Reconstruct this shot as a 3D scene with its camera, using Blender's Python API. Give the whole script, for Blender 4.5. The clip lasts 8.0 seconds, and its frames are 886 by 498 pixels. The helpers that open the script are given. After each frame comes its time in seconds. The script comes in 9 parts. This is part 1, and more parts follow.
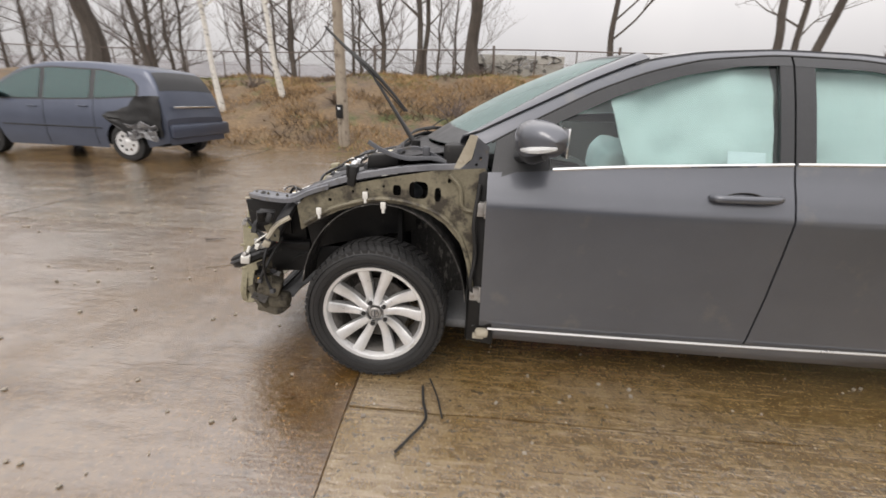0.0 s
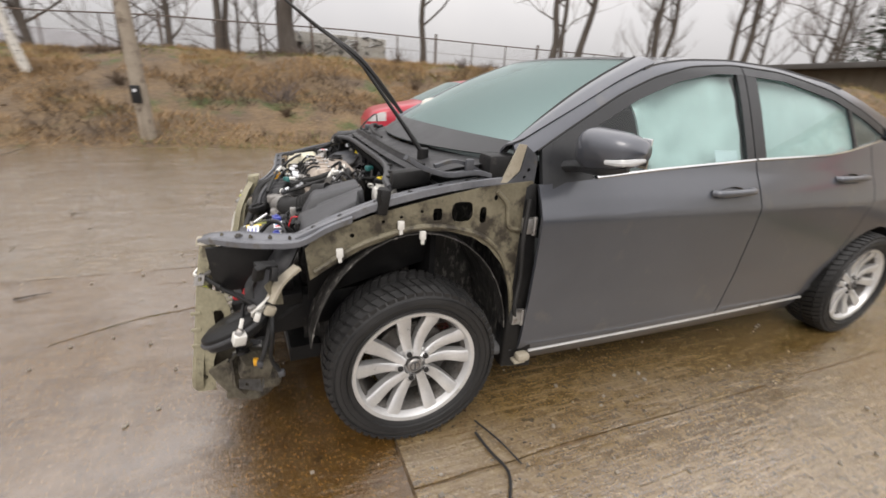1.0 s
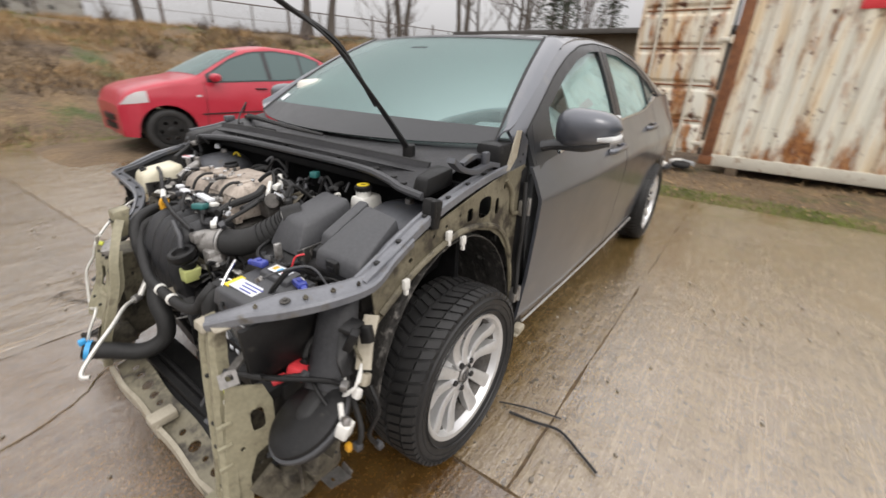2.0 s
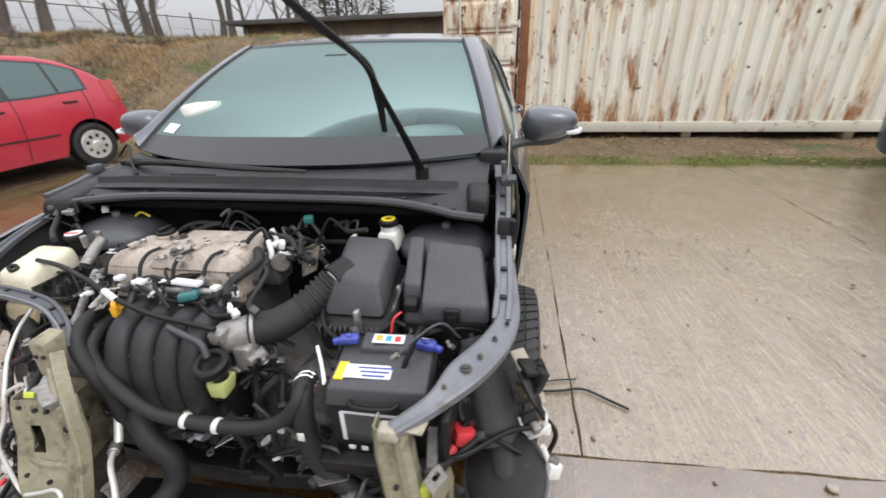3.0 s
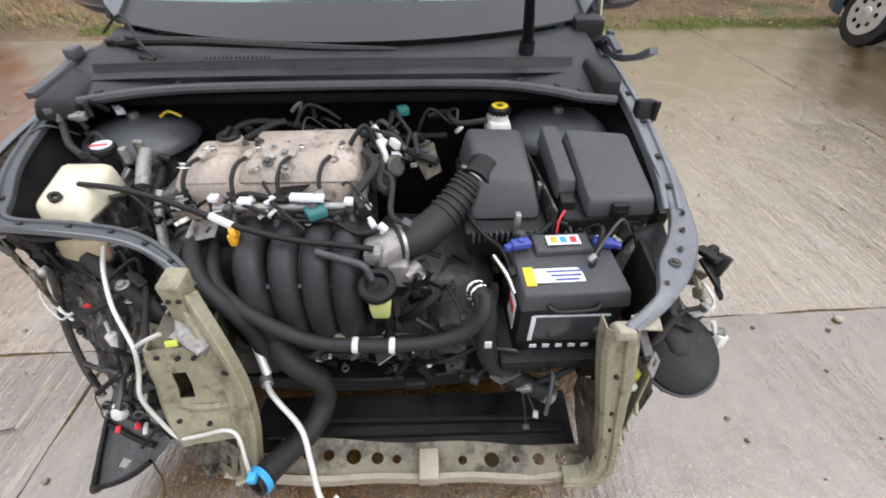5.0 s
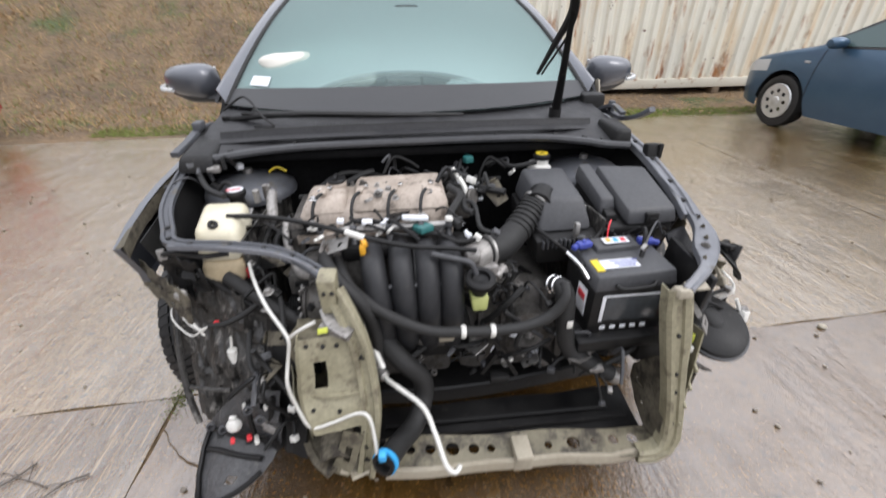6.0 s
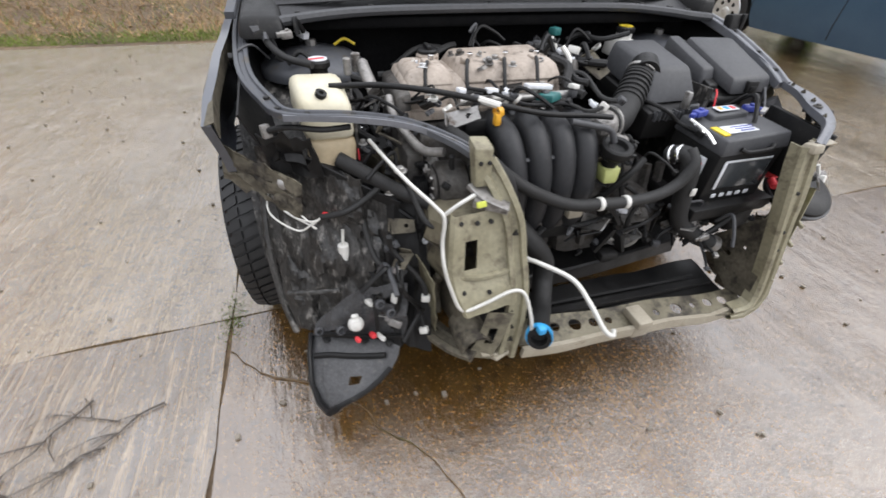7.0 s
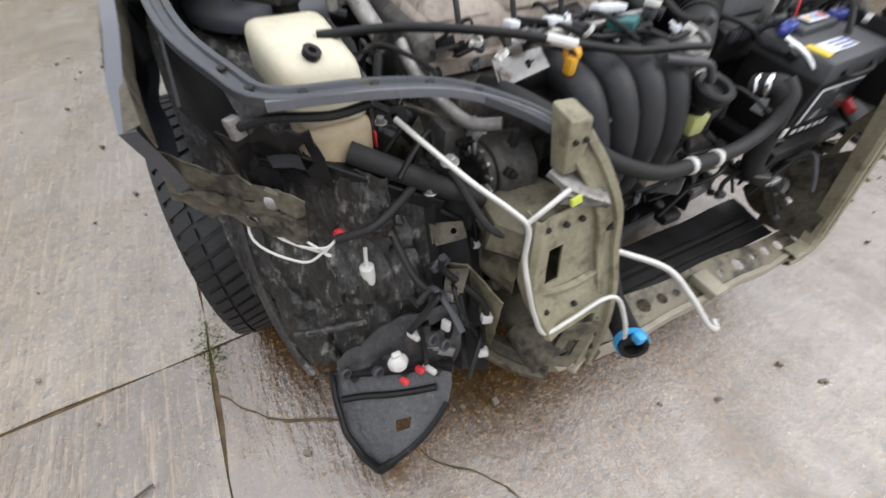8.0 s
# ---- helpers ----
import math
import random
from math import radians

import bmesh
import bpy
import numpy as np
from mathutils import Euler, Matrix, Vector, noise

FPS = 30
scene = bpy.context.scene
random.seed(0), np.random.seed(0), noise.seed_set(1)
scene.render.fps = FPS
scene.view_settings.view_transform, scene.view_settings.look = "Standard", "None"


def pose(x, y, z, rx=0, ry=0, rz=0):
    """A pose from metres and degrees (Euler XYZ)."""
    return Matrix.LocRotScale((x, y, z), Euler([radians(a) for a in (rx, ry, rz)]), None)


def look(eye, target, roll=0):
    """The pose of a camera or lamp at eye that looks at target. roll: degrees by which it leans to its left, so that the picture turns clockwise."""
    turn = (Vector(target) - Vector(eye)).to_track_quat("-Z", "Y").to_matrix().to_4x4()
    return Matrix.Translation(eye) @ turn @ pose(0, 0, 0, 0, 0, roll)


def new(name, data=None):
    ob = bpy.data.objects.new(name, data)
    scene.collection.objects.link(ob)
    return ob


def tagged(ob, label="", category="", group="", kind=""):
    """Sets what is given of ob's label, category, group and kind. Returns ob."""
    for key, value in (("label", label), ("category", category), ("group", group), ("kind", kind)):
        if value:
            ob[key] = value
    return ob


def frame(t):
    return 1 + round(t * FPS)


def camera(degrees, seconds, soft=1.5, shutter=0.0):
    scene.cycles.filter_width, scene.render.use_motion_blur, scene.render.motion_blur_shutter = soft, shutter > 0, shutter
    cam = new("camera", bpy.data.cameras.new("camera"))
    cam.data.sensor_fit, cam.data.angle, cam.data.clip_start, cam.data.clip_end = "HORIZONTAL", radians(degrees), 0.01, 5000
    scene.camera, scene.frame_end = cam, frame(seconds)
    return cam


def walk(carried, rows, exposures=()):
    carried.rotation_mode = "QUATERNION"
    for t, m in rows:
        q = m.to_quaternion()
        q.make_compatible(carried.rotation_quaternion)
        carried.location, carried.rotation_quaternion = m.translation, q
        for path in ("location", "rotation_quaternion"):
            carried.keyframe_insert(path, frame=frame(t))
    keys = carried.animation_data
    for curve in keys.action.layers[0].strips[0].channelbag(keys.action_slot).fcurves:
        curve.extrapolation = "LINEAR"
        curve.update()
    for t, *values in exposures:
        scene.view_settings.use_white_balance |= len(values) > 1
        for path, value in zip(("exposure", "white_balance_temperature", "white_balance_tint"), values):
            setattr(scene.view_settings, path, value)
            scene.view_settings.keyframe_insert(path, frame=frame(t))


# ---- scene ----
cam = camera(94.7, 8.0, soft=1.6, shutter=0.35)
PATH = [
    (0, (0.394, -2.412, 1.207), (0.27, -0.535, 0.527), 2.3),
    (0.5, (0.007, -2.16, 1.216), (0.246, -0.31, 0.497), 4.8),
    (1, (-0.385, -1.998, 1.238), (0.313, -0.265, 0.522), 3.4),
    (1.5, (-0.707, -1.739, 1.269), (0.406, -0.233, 0.567), 0.1),
    (2, (-0.95, -1.421, 1.279), (0.525, -0.342, 0.466), 2.0),
    (2.2, (-1.03, -1.292, 1.319), (0.545, -0.383, 0.487), -1.0),
    (3.3, (-1.237, -0.577, 1.364), (0.53, -0.423, 0.44), -0.0),
    (3.5, (-1.297, -0.481, 1.332), (0.438, -0.395, 0.341), 1.1),
    (4, (-1.27, -0.327, 1.172), (0.234, -0.297, -0.145), 2.4),
    (4.5, (-1.116, -0.285, 1.257), (0.315, -0.385, -0.137), -0.4),
    (4.7, (-1.092, -0.247, 1.349), (0.34, -0.329, -0.046), 0.3),
    (5.8, (-1.3, -0.01, 1.367), (0.426, -0.066, 0.359), -1.7),
    (6, (-1.389, 0.114, 1.336), (0.332, -0.079, 0.335), -0.5),
    (6.5, (-1.432, 0.361, 1.223), (0.16, -0.032, 0.077), 5.3),
    (7, (-1.308, 0.632, 1.163), (0.17, 0.152, -0.096), 2.5),
    (7.5, (-1.143, 0.766, 1.187), (0.213, 0.076, -0.111), 5.3),
    (8, (-0.926, 0.73, 1.1), (0.216, 0.093, -0.413), 2.5),
]
EXPOSURES = [(0.0, -0.02, 6950, 13), (2.0, -0.06, 6850, 12), (3.5, 0.08, 6400, 11), (6.0, 0.06, 6400, 12.5), (7.3, 0.02, 6400, 11), (8.0, -0.12, 6400, 11)]
walk(cam, [(t, look(eye, target, roll)) for t, eye, target, roll in PATH], EXPOSURES)

# ---- world and light: a flat overcast sky ----
world = bpy.data.worlds.new("overcast_sky")
scene.world = world
world.use_nodes = True
wn, wl = world.node_tree.nodes, world.node_tree.links
wn.clear()
sky = wn.new("ShaderNodeTexSky")
sky.sky_type = "NISHITA"
sky.sun_disc = False
sky.sun_elevation = radians(38)
sky.sun_rotation = radians(200)
sky.dust_density = 4.0
grey = wn.new("ShaderNodeHueSaturation")
grey.inputs["Saturation"].default_value = 0.12
grey.inputs["Value"].default_value = 0.10
wl.new(sky.outputs["Color"], grey.inputs["Color"])
coord = wn.new("ShaderNodeTexCoord")
cloud = wn.new("ShaderNodeTexNoise")
cloud.inputs["Scale"].default_value = 2.2
cloud.inputs["Detail"].default_value = 5.0
wl.new(coord.outputs["Generated"], cloud.inputs["Vector"])
ramp = wn.new("ShaderNodeValToRGB")
ramp.color_ramp.elements[0].position, ramp.color_ramp.elements[0].color = 0.3, (0.65, 0.67, 0.715, 1)
ramp.color_ramp.elements[1].position, ramp.color_ramp.elements[1].color = 0.7, (0.785, 0.80, 0.83, 1)
wl.new(cloud.outputs["Fac"], ramp.inputs["Fac"])
blend = wn.new("ShaderNodeMixRGB")
blend.inputs["Fac"].default_value = 0.82
wl.new(grey.outputs["Color"], blend.inputs["Color1"])
wl.new(ramp.outputs["Color"], blend.inputs["Color2"])
split = wn.new("ShaderNodeSeparateXYZ")
wl.new(coord.outputs["Generated"], split.inputs[0])
lift = wn.new("ShaderNodeMapRange")  # an overcast sky is brightest overhead
lift.inputs["To Min"].default_value, lift.inputs["To Max"].default_value = 0.76, 3.6
wl.new(split.outputs["Z"], lift.inputs["Value"])
dome = wn.new("ShaderNodeVectorMath")
dome.operation = "SCALE"
wl.new(blend.outputs["Color"], dome.inputs[0])
wl.new(lift.outputs["Result"], dome.inputs["Scale"])
bg = wn.new("ShaderNodeBackground")
bg.inputs["Strength"].default_value = 1.0
wl.new(dome.outputs["Vector"], bg.inputs["Color"])
wout = wn.new("ShaderNodeOutputWorld")
wl.new(bg.outputs["Background"], wout.inputs["Surface"])

sun = new("sun", bpy.data.lights.new("sun", "SUN"))
sun.data.energy = 0.8
sun.data.angle = radians(25)
sun.data.color = (1.0, 0.97, 0.93)
sun.matrix_world = look((-6, -10, 14), (1, 0, 0))

# ---- materials ----
def surface(name, base, other=None, scale=6.0, mix=0.5, rough=0.5, rough2=None, metal=0.0, bump=0.0, bump_scale=60.0,
            coat=0.0, grain=0.12, grain_scale=90.0, spots=None, spot_scale=9.0, spot_at=0.62, spot_soft=0.06, stretch=(1, 1, 1),
            spec=0.5, sheen=0.0, random_value=0.0, transmission=0.0):
    """A procedural surface: two tones at a large scale, grain at a small one, spots with an edge, bump."""
    m = bpy.data.materials.new(name)
    m.use_nodes = True
    n, l = m.node_tree.nodes, m.node_tree.links
    p = n["Principled BSDF"]
    co = n.new("ShaderNodeTexCoord")
    mp = n.new("ShaderNodeMapping")
    mp.inputs["Scale"].default_value = stretch
    l.new(co.outputs["Object"], mp.inputs["Vector"])
    big = n.new("ShaderNodeTexNoise")
    big.inputs["Scale"].default_value, big.inputs["Detail"].default_value = scale, 6.0
    big.inputs["Roughness"].default_value = 0.6
    l.new(mp.outputs["Vector"], big.inputs["Vector"])
    r = n.new("ShaderNodeMapRange")
    r.inputs["From Min"].default_value, r.inputs["From Max"].default_value = 0.5 - 0.18 * (1.6 - mix), 0.5 + 0.22 * (1.6 - mix)
    l.new(big.outputs["Fac"], r.inputs["Value"])
    mixc = n.new("ShaderNodeMixRGB")
    mixc.inputs["Color1"].default_value = (*base, 1)
    mixc.inputs["Color2"].default_value = (*(other or tuple(min(1, c * 1.3) for c in base)), 1)
    l.new(r.outputs["Result"], mixc.inputs["Fac"])
    col = mixc.outputs["Color"]
    fine = n.new("ShaderNodeTexNoise")
    fine.inputs["Scale"].default_value, fine.inputs["Detail"].default_value = grain_scale, 4.0
    l.new(mp.outputs["Vector"], fine.inputs["Vector"])
    if spots:
        sp = n.new("ShaderNodeTexNoise")
        sp.inputs["Scale"].default_value, sp.inputs["Detail"].default_value = spot_scale, 8.0
        sp.inputs["Roughness"].default_value = 0.65
        l.new(mp.outputs["Vector"], sp.inputs["Vector"])
        sr = n.new("ShaderNodeMapRange")
        sr.inputs["From Min"].default_value, sr.inputs["From Max"].default_value = spot_at - spot_soft, spot_at + spot_soft
        l.new(sp.outputs["Fac"], sr.inputs["Value"])
        ms = n.new("ShaderNodeMixRGB")
        ms.inputs["Color2"].default_value = (*spots, 1)
        l.new(sr.outputs["Result"], ms.inputs["Fac"])
        l.new(col, ms.inputs["Color1"])
        col = ms.outputs["Color"]
    gr = n.new("ShaderNodeMapRange")
    gr.inputs["From Min"].default_value, gr.inputs["From Max"].default_value = 0.25, 0.75
    gr.inputs["To Min"].default_value, gr.inputs["To Max"].default_value = 1 - grain, 1 + grain
    l.new(fine.outputs["Fac"], gr.inputs["Value"])
    mul = n.new("ShaderNodeVectorMath")
    mul.operation = "SCALE"
    l.new(col, mul.inputs[0])
    l.new(gr.outputs["Result"], mul.inputs["Scale"])
    col = mul.outputs["Vector"]
    if random_value:
        info = n.new("ShaderNodeObjectInfo")
        rr = n.new("ShaderNodeMapRange")
        rr.inputs["To Min"].default_value, rr.inputs["To Max"].default_value = 1 - random_value, 1 + random_value
        l.new(info.outputs["Random"], rr.inputs["Value"])
        m2 = n.new("ShaderNodeVectorMath")
        m2.operation = "SCALE"
        l.new(col, m2.inputs[0])
        l.new(rr.outputs["Result"], m2.inputs["Scale"])
        col = m2.outputs["Vector"]
    l.new(col, p.inputs["Base Color"])
    rg = n.new("ShaderNodeMapRange")
    rg.inputs["From Min"].default_value, rg.inputs["From Max"].default_value = 0.3, 0.7
    rg.inputs["To Min"].default_value, rg.inputs["To Max"].default_value = rough, rough if rough2 is None else rough2
    l.new(big.outputs["Fac"], rg.inputs["Value"])
    l.new(rg.outputs["Result"], p.inputs["Roughness"])
    p.inputs["Metallic"].default_value = metal
    p.inputs["Coat Weight"].default_value = coat
    p.inputs["Coat Roughness"].default_value = 0.12
    p.inputs["Specular IOR Level"].default_value = spec
    p.inputs["Sheen Weight"].default_value = sheen
    p.inputs["Transmission Weight"].default_value = transmission
    if bump:
        b = n.new("ShaderNodeBump")
        b.inputs["Strength"].default_value, b.inputs["Distance"].default_value = 1.0, bump
        bn = n.new("ShaderNodeTexNoise")
        bn.inputs["Scale"].default_value, bn.inputs["Detail"].default_value = bump_scale, 5.0
        l.new(mp.outputs["Vector"], bn.inputs["Vector"])
        l.new(bn.outputs["Fac"], b.inputs["Height"])
        l.new(b.outputs["Normal"], p.inputs["Normal"])
    return m


def glass(name, tint, rough=0.0, trans=1.0, spec=0.5):
    m = bpy.data.materials.new(name)
    m.use_nodes = True
    p = m.node_tree.nodes["Principled BSDF"]
    n, l = m.node_tree.nodes, m.node_tree.links
    co = n.new("ShaderNodeTexCoord")
    nz = n.new("ShaderNodeTexNoise")
    nz.inputs["Scale"].default_value, nz.inputs["Detail"].default_value = 3.5, 6.0
    l.new(co.outputs["Object"], nz.inputs["Vector"])
    rg = n.new("ShaderNodeMapRange")
    rg.inputs["From Min"].default_value, rg.inputs["From Max"].default_value = 0.3, 0.7
    rg.inputs["To Min"].default_value, rg.inputs["To Max"].default_value = rough * 0.85, rough * 1.15
    l.new(nz.outputs["Fac"], rg.inputs["Value"])
    l.new(rg.outputs["Result"], p.inputs["Roughness"])
    p.inputs["Base Color"].default_value = (*tint, 1)
    p.inputs["Transmission Weight"].default_value = trans
    p.inputs["IOR"].default_value = 1.45
    return m



def misted(name, tint, veil):
    """A tinted pane whose face is dulled by fine droplets, so that it throws back a soft, pale sky."""
    m = bpy.data.materials.new(name)
    m.use_nodes = True
    n, l = m.node_tree.nodes, m.node_tree.links
    n.remove(n["Principled BSDF"])
    clear = n.new("ShaderNodeBsdfTransparent")
    clear.inputs["Color"].default_value = (*tint, 1)
    gloss = n.new("ShaderNodeBsdfGlossy")
    gloss.inputs["Roughness"].default_value = 0.42
    gloss.inputs["Color"].default_value = (0.50, 0.57, 0.56, 1)
    fres = n.new("ShaderNodeFresnel")
    fres.inputs["IOR"].default_value = 1.25
    co = n.new("ShaderNodeTexCoord")
    nz = n.new("ShaderNodeTexNoise")
    nz.inputs["Scale"].default_value, nz.inputs["Detail"].default_value = 2.6, 7.0
    l.new(co.outputs["Object"], nz.inputs["Vector"])
    amount = n.new("ShaderNodeMapRange")
    amount.inputs["From Min"].default_value, amount.inputs["From Max"].default_value = 0.3, 0.7
    amount.inputs["To Min"].default_value, amount.inputs["To Max"].default_value = veil * 0.85, veil * 1.15
    l.new(nz.outputs["Fac"], amount.inputs["Value"])
    both = n.new("ShaderNodeMath")
    both.operation = "ADD"
    both.use_clamp = True
    l.new(fres.outputs["Fac"], both.inputs[0])
    l.new(amount.outputs["Result"], both.inputs[1])
    pane = n.new("ShaderNodeMixShader")
    l.new(both.outputs["Value"], pane.inputs["Fac"])
    l.new(clear.outputs["BSDF"], pane.inputs[1])
    l.new(gloss.outputs["BSDF"], pane.inputs[2])
    l.new(pane.outputs["Shader"], n["Material Output"].inputs["Surface"])
    return m


M = {}
M["paint"] = surface("grey_metallic_paint", (0.076, 0.081, 0.096), (0.092, 0.098, 0.114), 3, rough=0.28, rough2=0.40, metal=0.45, coat=0.9, grain=0.06,
                     grain_scale=400, spots=(0.145, 0.138, 0.125), spot_scale=5.5, spot_at=0.73, spot_soft=0.14)
M["paint_dark"] = surface("black_gloss_trim", (0.018, 0.019, 0.021), (0.027, 0.028, 0.03), 8, rough=0.3, rough2=0.45, grain=0.1)
M["bay_paint"] = surface("grey_inner_panel_paint", (0.058, 0.061, 0.070), (0.098, 0.102, 0.112), 9, rough=0.4, rough2=0.6, metal=0.2, grain=0.1,
                         spots=(0.09, 0.08, 0.065), spot_scale=22, spot_at=0.63)
M["primer"] = surface("olive_beige_primer_metal", (0.125, 0.110, 0.074), (0.225, 0.202, 0.142), 10, rough=0.42, rough2=0.62, metal=0.15, grain=0.14,
                      spots=(0.042, 0.035, 0.026), spot_scale=11, spot_at=0.54, bump=0.0012, bump_scale=40)
M["primer_lt"] = surface("pale_primer_metal", (0.30, 0.265, 0.20), (0.38, 0.345, 0.275), 9, rough=0.45, rough2=0.6, grain=0.1, spots=(0.2, 0.17, 0.12), spot_scale=14, spot_at=0.66)
M["black"] = surface("black_plastic", (0.0065, 0.0065, 0.007), (0.014, 0.0135, 0.013), 14, rough=0.34, rough2=0.6, grain=0.2, bump=0.0006, bump_scale=220, spec=0.3,
                     spots=(0.04, 0.037, 0.032), spot_scale=30, spot_at=0.68)
M["olive"] = surface("olive_primer_metal", (0.225, 0.205, 0.135), (0.32, 0.295, 0.205), 9, rough=0.42, rough2=0.6, metal=0.1, grain=0.16, spots=(0.13, 0.11, 0.075), spot_scale=15, spot_at=0.6, bump=0.0015, bump_scale=35)
M["grime_olive"] = surface("dirty_olive_primer", (0.13, 0.115, 0.078), (0.22, 0.20, 0.14), 12, rough=0.5, rough2=0.75, grain=0.2, spots=(0.06, 0.05, 0.036), spot_scale=17, spot_at=0.55, bump=0.0015, bump_scale=40)
M["grime"] = surface("dirty_dark_primer", (0.07, 0.062, 0.046), (0.15, 0.133, 0.10), 13, rough=0.65, rough2=0.9, spec=0.25, grain=0.25, spots=(0.035, 0.03, 0.025), spot_scale=18, spot_at=0.56, bump=0.0015, bump_scale=45)
M["rail"] = surface("pale_grey_rail_paint", (0.125, 0.13, 0.145), (0.19, 0.195, 0.21), 9, rough=0.3, rough2=0.5, metal=0.15, grain=0.1, spots=(0.12, 0.11, 0.095), spot_scale=20, spot_at=0.64)
M["cowl"] = surface("faded_black_cowl_plastic", (0.016, 0.016, 0.018), (0.032, 0.032, 0.034), 12, rough=0.4, rough2=0.65, spec=0.4, grain=0.25, bump=0.001, bump_scale=120, spots=(0.03, 0.028, 0.025), spot_scale=18, spot_at=0.66)
M["runner"] = surface("black_manifold_plastic", (0.014, 0.0145, 0.016), (0.026, 0.026, 0.028), 9, rough=0.42, rough2=0.6, spec=0.4, grain=0.15, bump=0.0005, bump_scale=300, spots=(0.04, 0.037, 0.033), spot_scale=24, spot_at=0.68)
M["cast_lt"] = surface("pale_cast_aluminium", (0.22, 0.21, 0.20), (0.36, 0.345, 0.325), 18, rough=0.4, rough2=0.6, metal=0.5, grain=0.2, bump=0.0015, bump_scale=80, spots=(0.10, 0.09, 0.08), spot_scale=28, spot_at=0.6)
M["box"] = surface("dark_grey_plastic", (0.044, 0.045, 0.049), (0.064, 0.065, 0.069), 7, rough=0.45, rough2=0.6, grain=0.15, bump=0.0004, bump_scale=400)
M["rubber"] = surface("black_rubber", (0.0085, 0.0085, 0.0085), (0.019, 0.0185, 0.018), 16, rough=0.55, rough2=0.8, grain=0.2, bump=0.0008, bump_scale=150)
M["tyre"] = surface("wet_tyre_rubber", (0.010, 0.010, 0.0105), (0.022, 0.0215, 0.021), 11, rough=0.4, rough2=0.7, grain=0.2, bump=0.0006, bump_scale=160)
# the pale spots are wet glints put into the liner's colour
M["liner"] = surface("wet_dirty_liner_with_glints", (0.016, 0.0155, 0.015), (0.055, 0.052, 0.048), 18, rough=0.22, rough2=0.75, spec=0.55, grain=0.6, grain_scale=160, bump=0.009, bump_scale=42,
                     spots=(0.19, 0.18, 0.165), spot_scale=42, spot_at=0.60, stretch=(1, 1, 0.45))
M["tray"] = surface("wet_scratched_tray_plastic", (0.035, 0.035, 0.037), (0.085, 0.085, 0.087), 8, rough=0.22, rough2=0.5, spec=0.5, grain=0.3, grain_scale=140, bump=0.0035, bump_scale=55, spots=(0.10, 0.097, 0.09), spot_scale=40, spot_at=0.63)
# black felt, coloured darker still for the shade under the cowl overhang
M["felt"] = surface("black_felt_with_cowl_shade", (0.004, 0.004, 0.0045), (0.008, 0.008, 0.008), 20, rough=0.9, rough2=1.0, spec=0.1, grain=0.3, bump=0.002, bump_scale=120)
M["alloy"] = surface("bright_alloy", (0.58, 0.58, 0.58), (0.72, 0.72, 0.71), 9, rough=0.26, rough2=0.42, metal=0.65, grain=0.05, spots=(0.3, 0.28, 0.25), spot_scale=25, spot_at=0.7)
M["steel"] = surface("dull_steel", (0.30, 0.29, 0.28), (0.42, 0.41, 0.39), 14, rough=0.35, rough2=0.55, metal=0.8, grain=0.15, spots=(0.12, 0.09, 0.07), spot_scale=26, spot_at=0.62)
M["cast"] = surface("cast_aluminium", (0.07, 0.066, 0.061), (0.15, 0.14, 0.13), 20, rough=0.5, rough2=0.7, metal=0.5, grain=0.25, bump=0.002, bump_scale=90, spots=(0.07, 0.06, 0.05), spot_scale=25, spot_at=0.58)
M["head"] = surface("dusty_brown_head_cover", (0.30, 0.25, 0.205), (0.44, 0.38, 0.325), 11, rough=0.6, rough2=0.8, grain=0.16, bump=0.001, bump_scale=70, spots=(0.13, 0.105, 0.085), spot_scale=18, spot_at=0.6)
M["white"] = surface("white_plastic", (0.58, 0.57, 0.53), (0.70, 0.69, 0.65), 10, rough=0.35, rough2=0.5, grain=0.05)
M["pipe"] = surface("white_aluminium_pipe", (0.56, 0.55, 0.51), (0.68, 0.67, 0.63), 8, rough=0.32, rough2=0.45, metal=0.3, grain=0.06, spots=(0.4, 0.37, 0.31), spot_scale=25, spot_at=0.66)
M["tank"] = surface("yellowed_tank_plastic", (0.55, 0.50, 0.36), (0.68, 0.65, 0.53), 5, rough=0.4, rough2=0.5, grain=0.06)
M["tank_low"] = surface("stained_tank_plastic", (0.46, 0.36, 0.22), (0.55, 0.46, 0.31), 9, rough=0.4, rough2=0.5, grain=0.08)
M["yellow"] = surface("yellow_plastic", (0.75, 0.55, 0.02), (0.8, 0.62, 0.05), 9, rough=0.4, grain=0.05)
M["amber"] = surface("amber_ring_plastic", (0.70, 0.34, 0.02), (0.75, 0.4, 0.04), 9, rough=0.4, grain=0.05)
M["lime"] = surface("lime_label", (0.50, 0.55, 0.05), (0.54, 0.58, 0.10), 9, rough=0.45, grain=0.05)
M["lime_pale"] = surface("pale_green_plastic", (0.42, 0.45, 0.16), (0.48, 0.5, 0.22), 9, rough=0.45, grain=0.05)
M["red"] = surface("red_plastic", (0.62, 0.03, 0.04), (0.7, 0.06, 0.07), 9, rough=0.4, grain=0.05)
M["blue"] = surface("blue_plastic", (0.03, 0.30, 0.62), (0.05, 0.36, 0.7), 9, rough=0.4, grain=0.05)
M["violet"] = surface("blue_terminal_cover", (0.03, 0.045, 0.26), (0.06, 0.08, 0.34), 9, rough=0.35, grain=0.05)
M["label"] = surface("white_paper_label", (0.66, 0.68, 0.72), (0.74, 0.75, 0.77), 9, rough=0.5, grain=0.05)
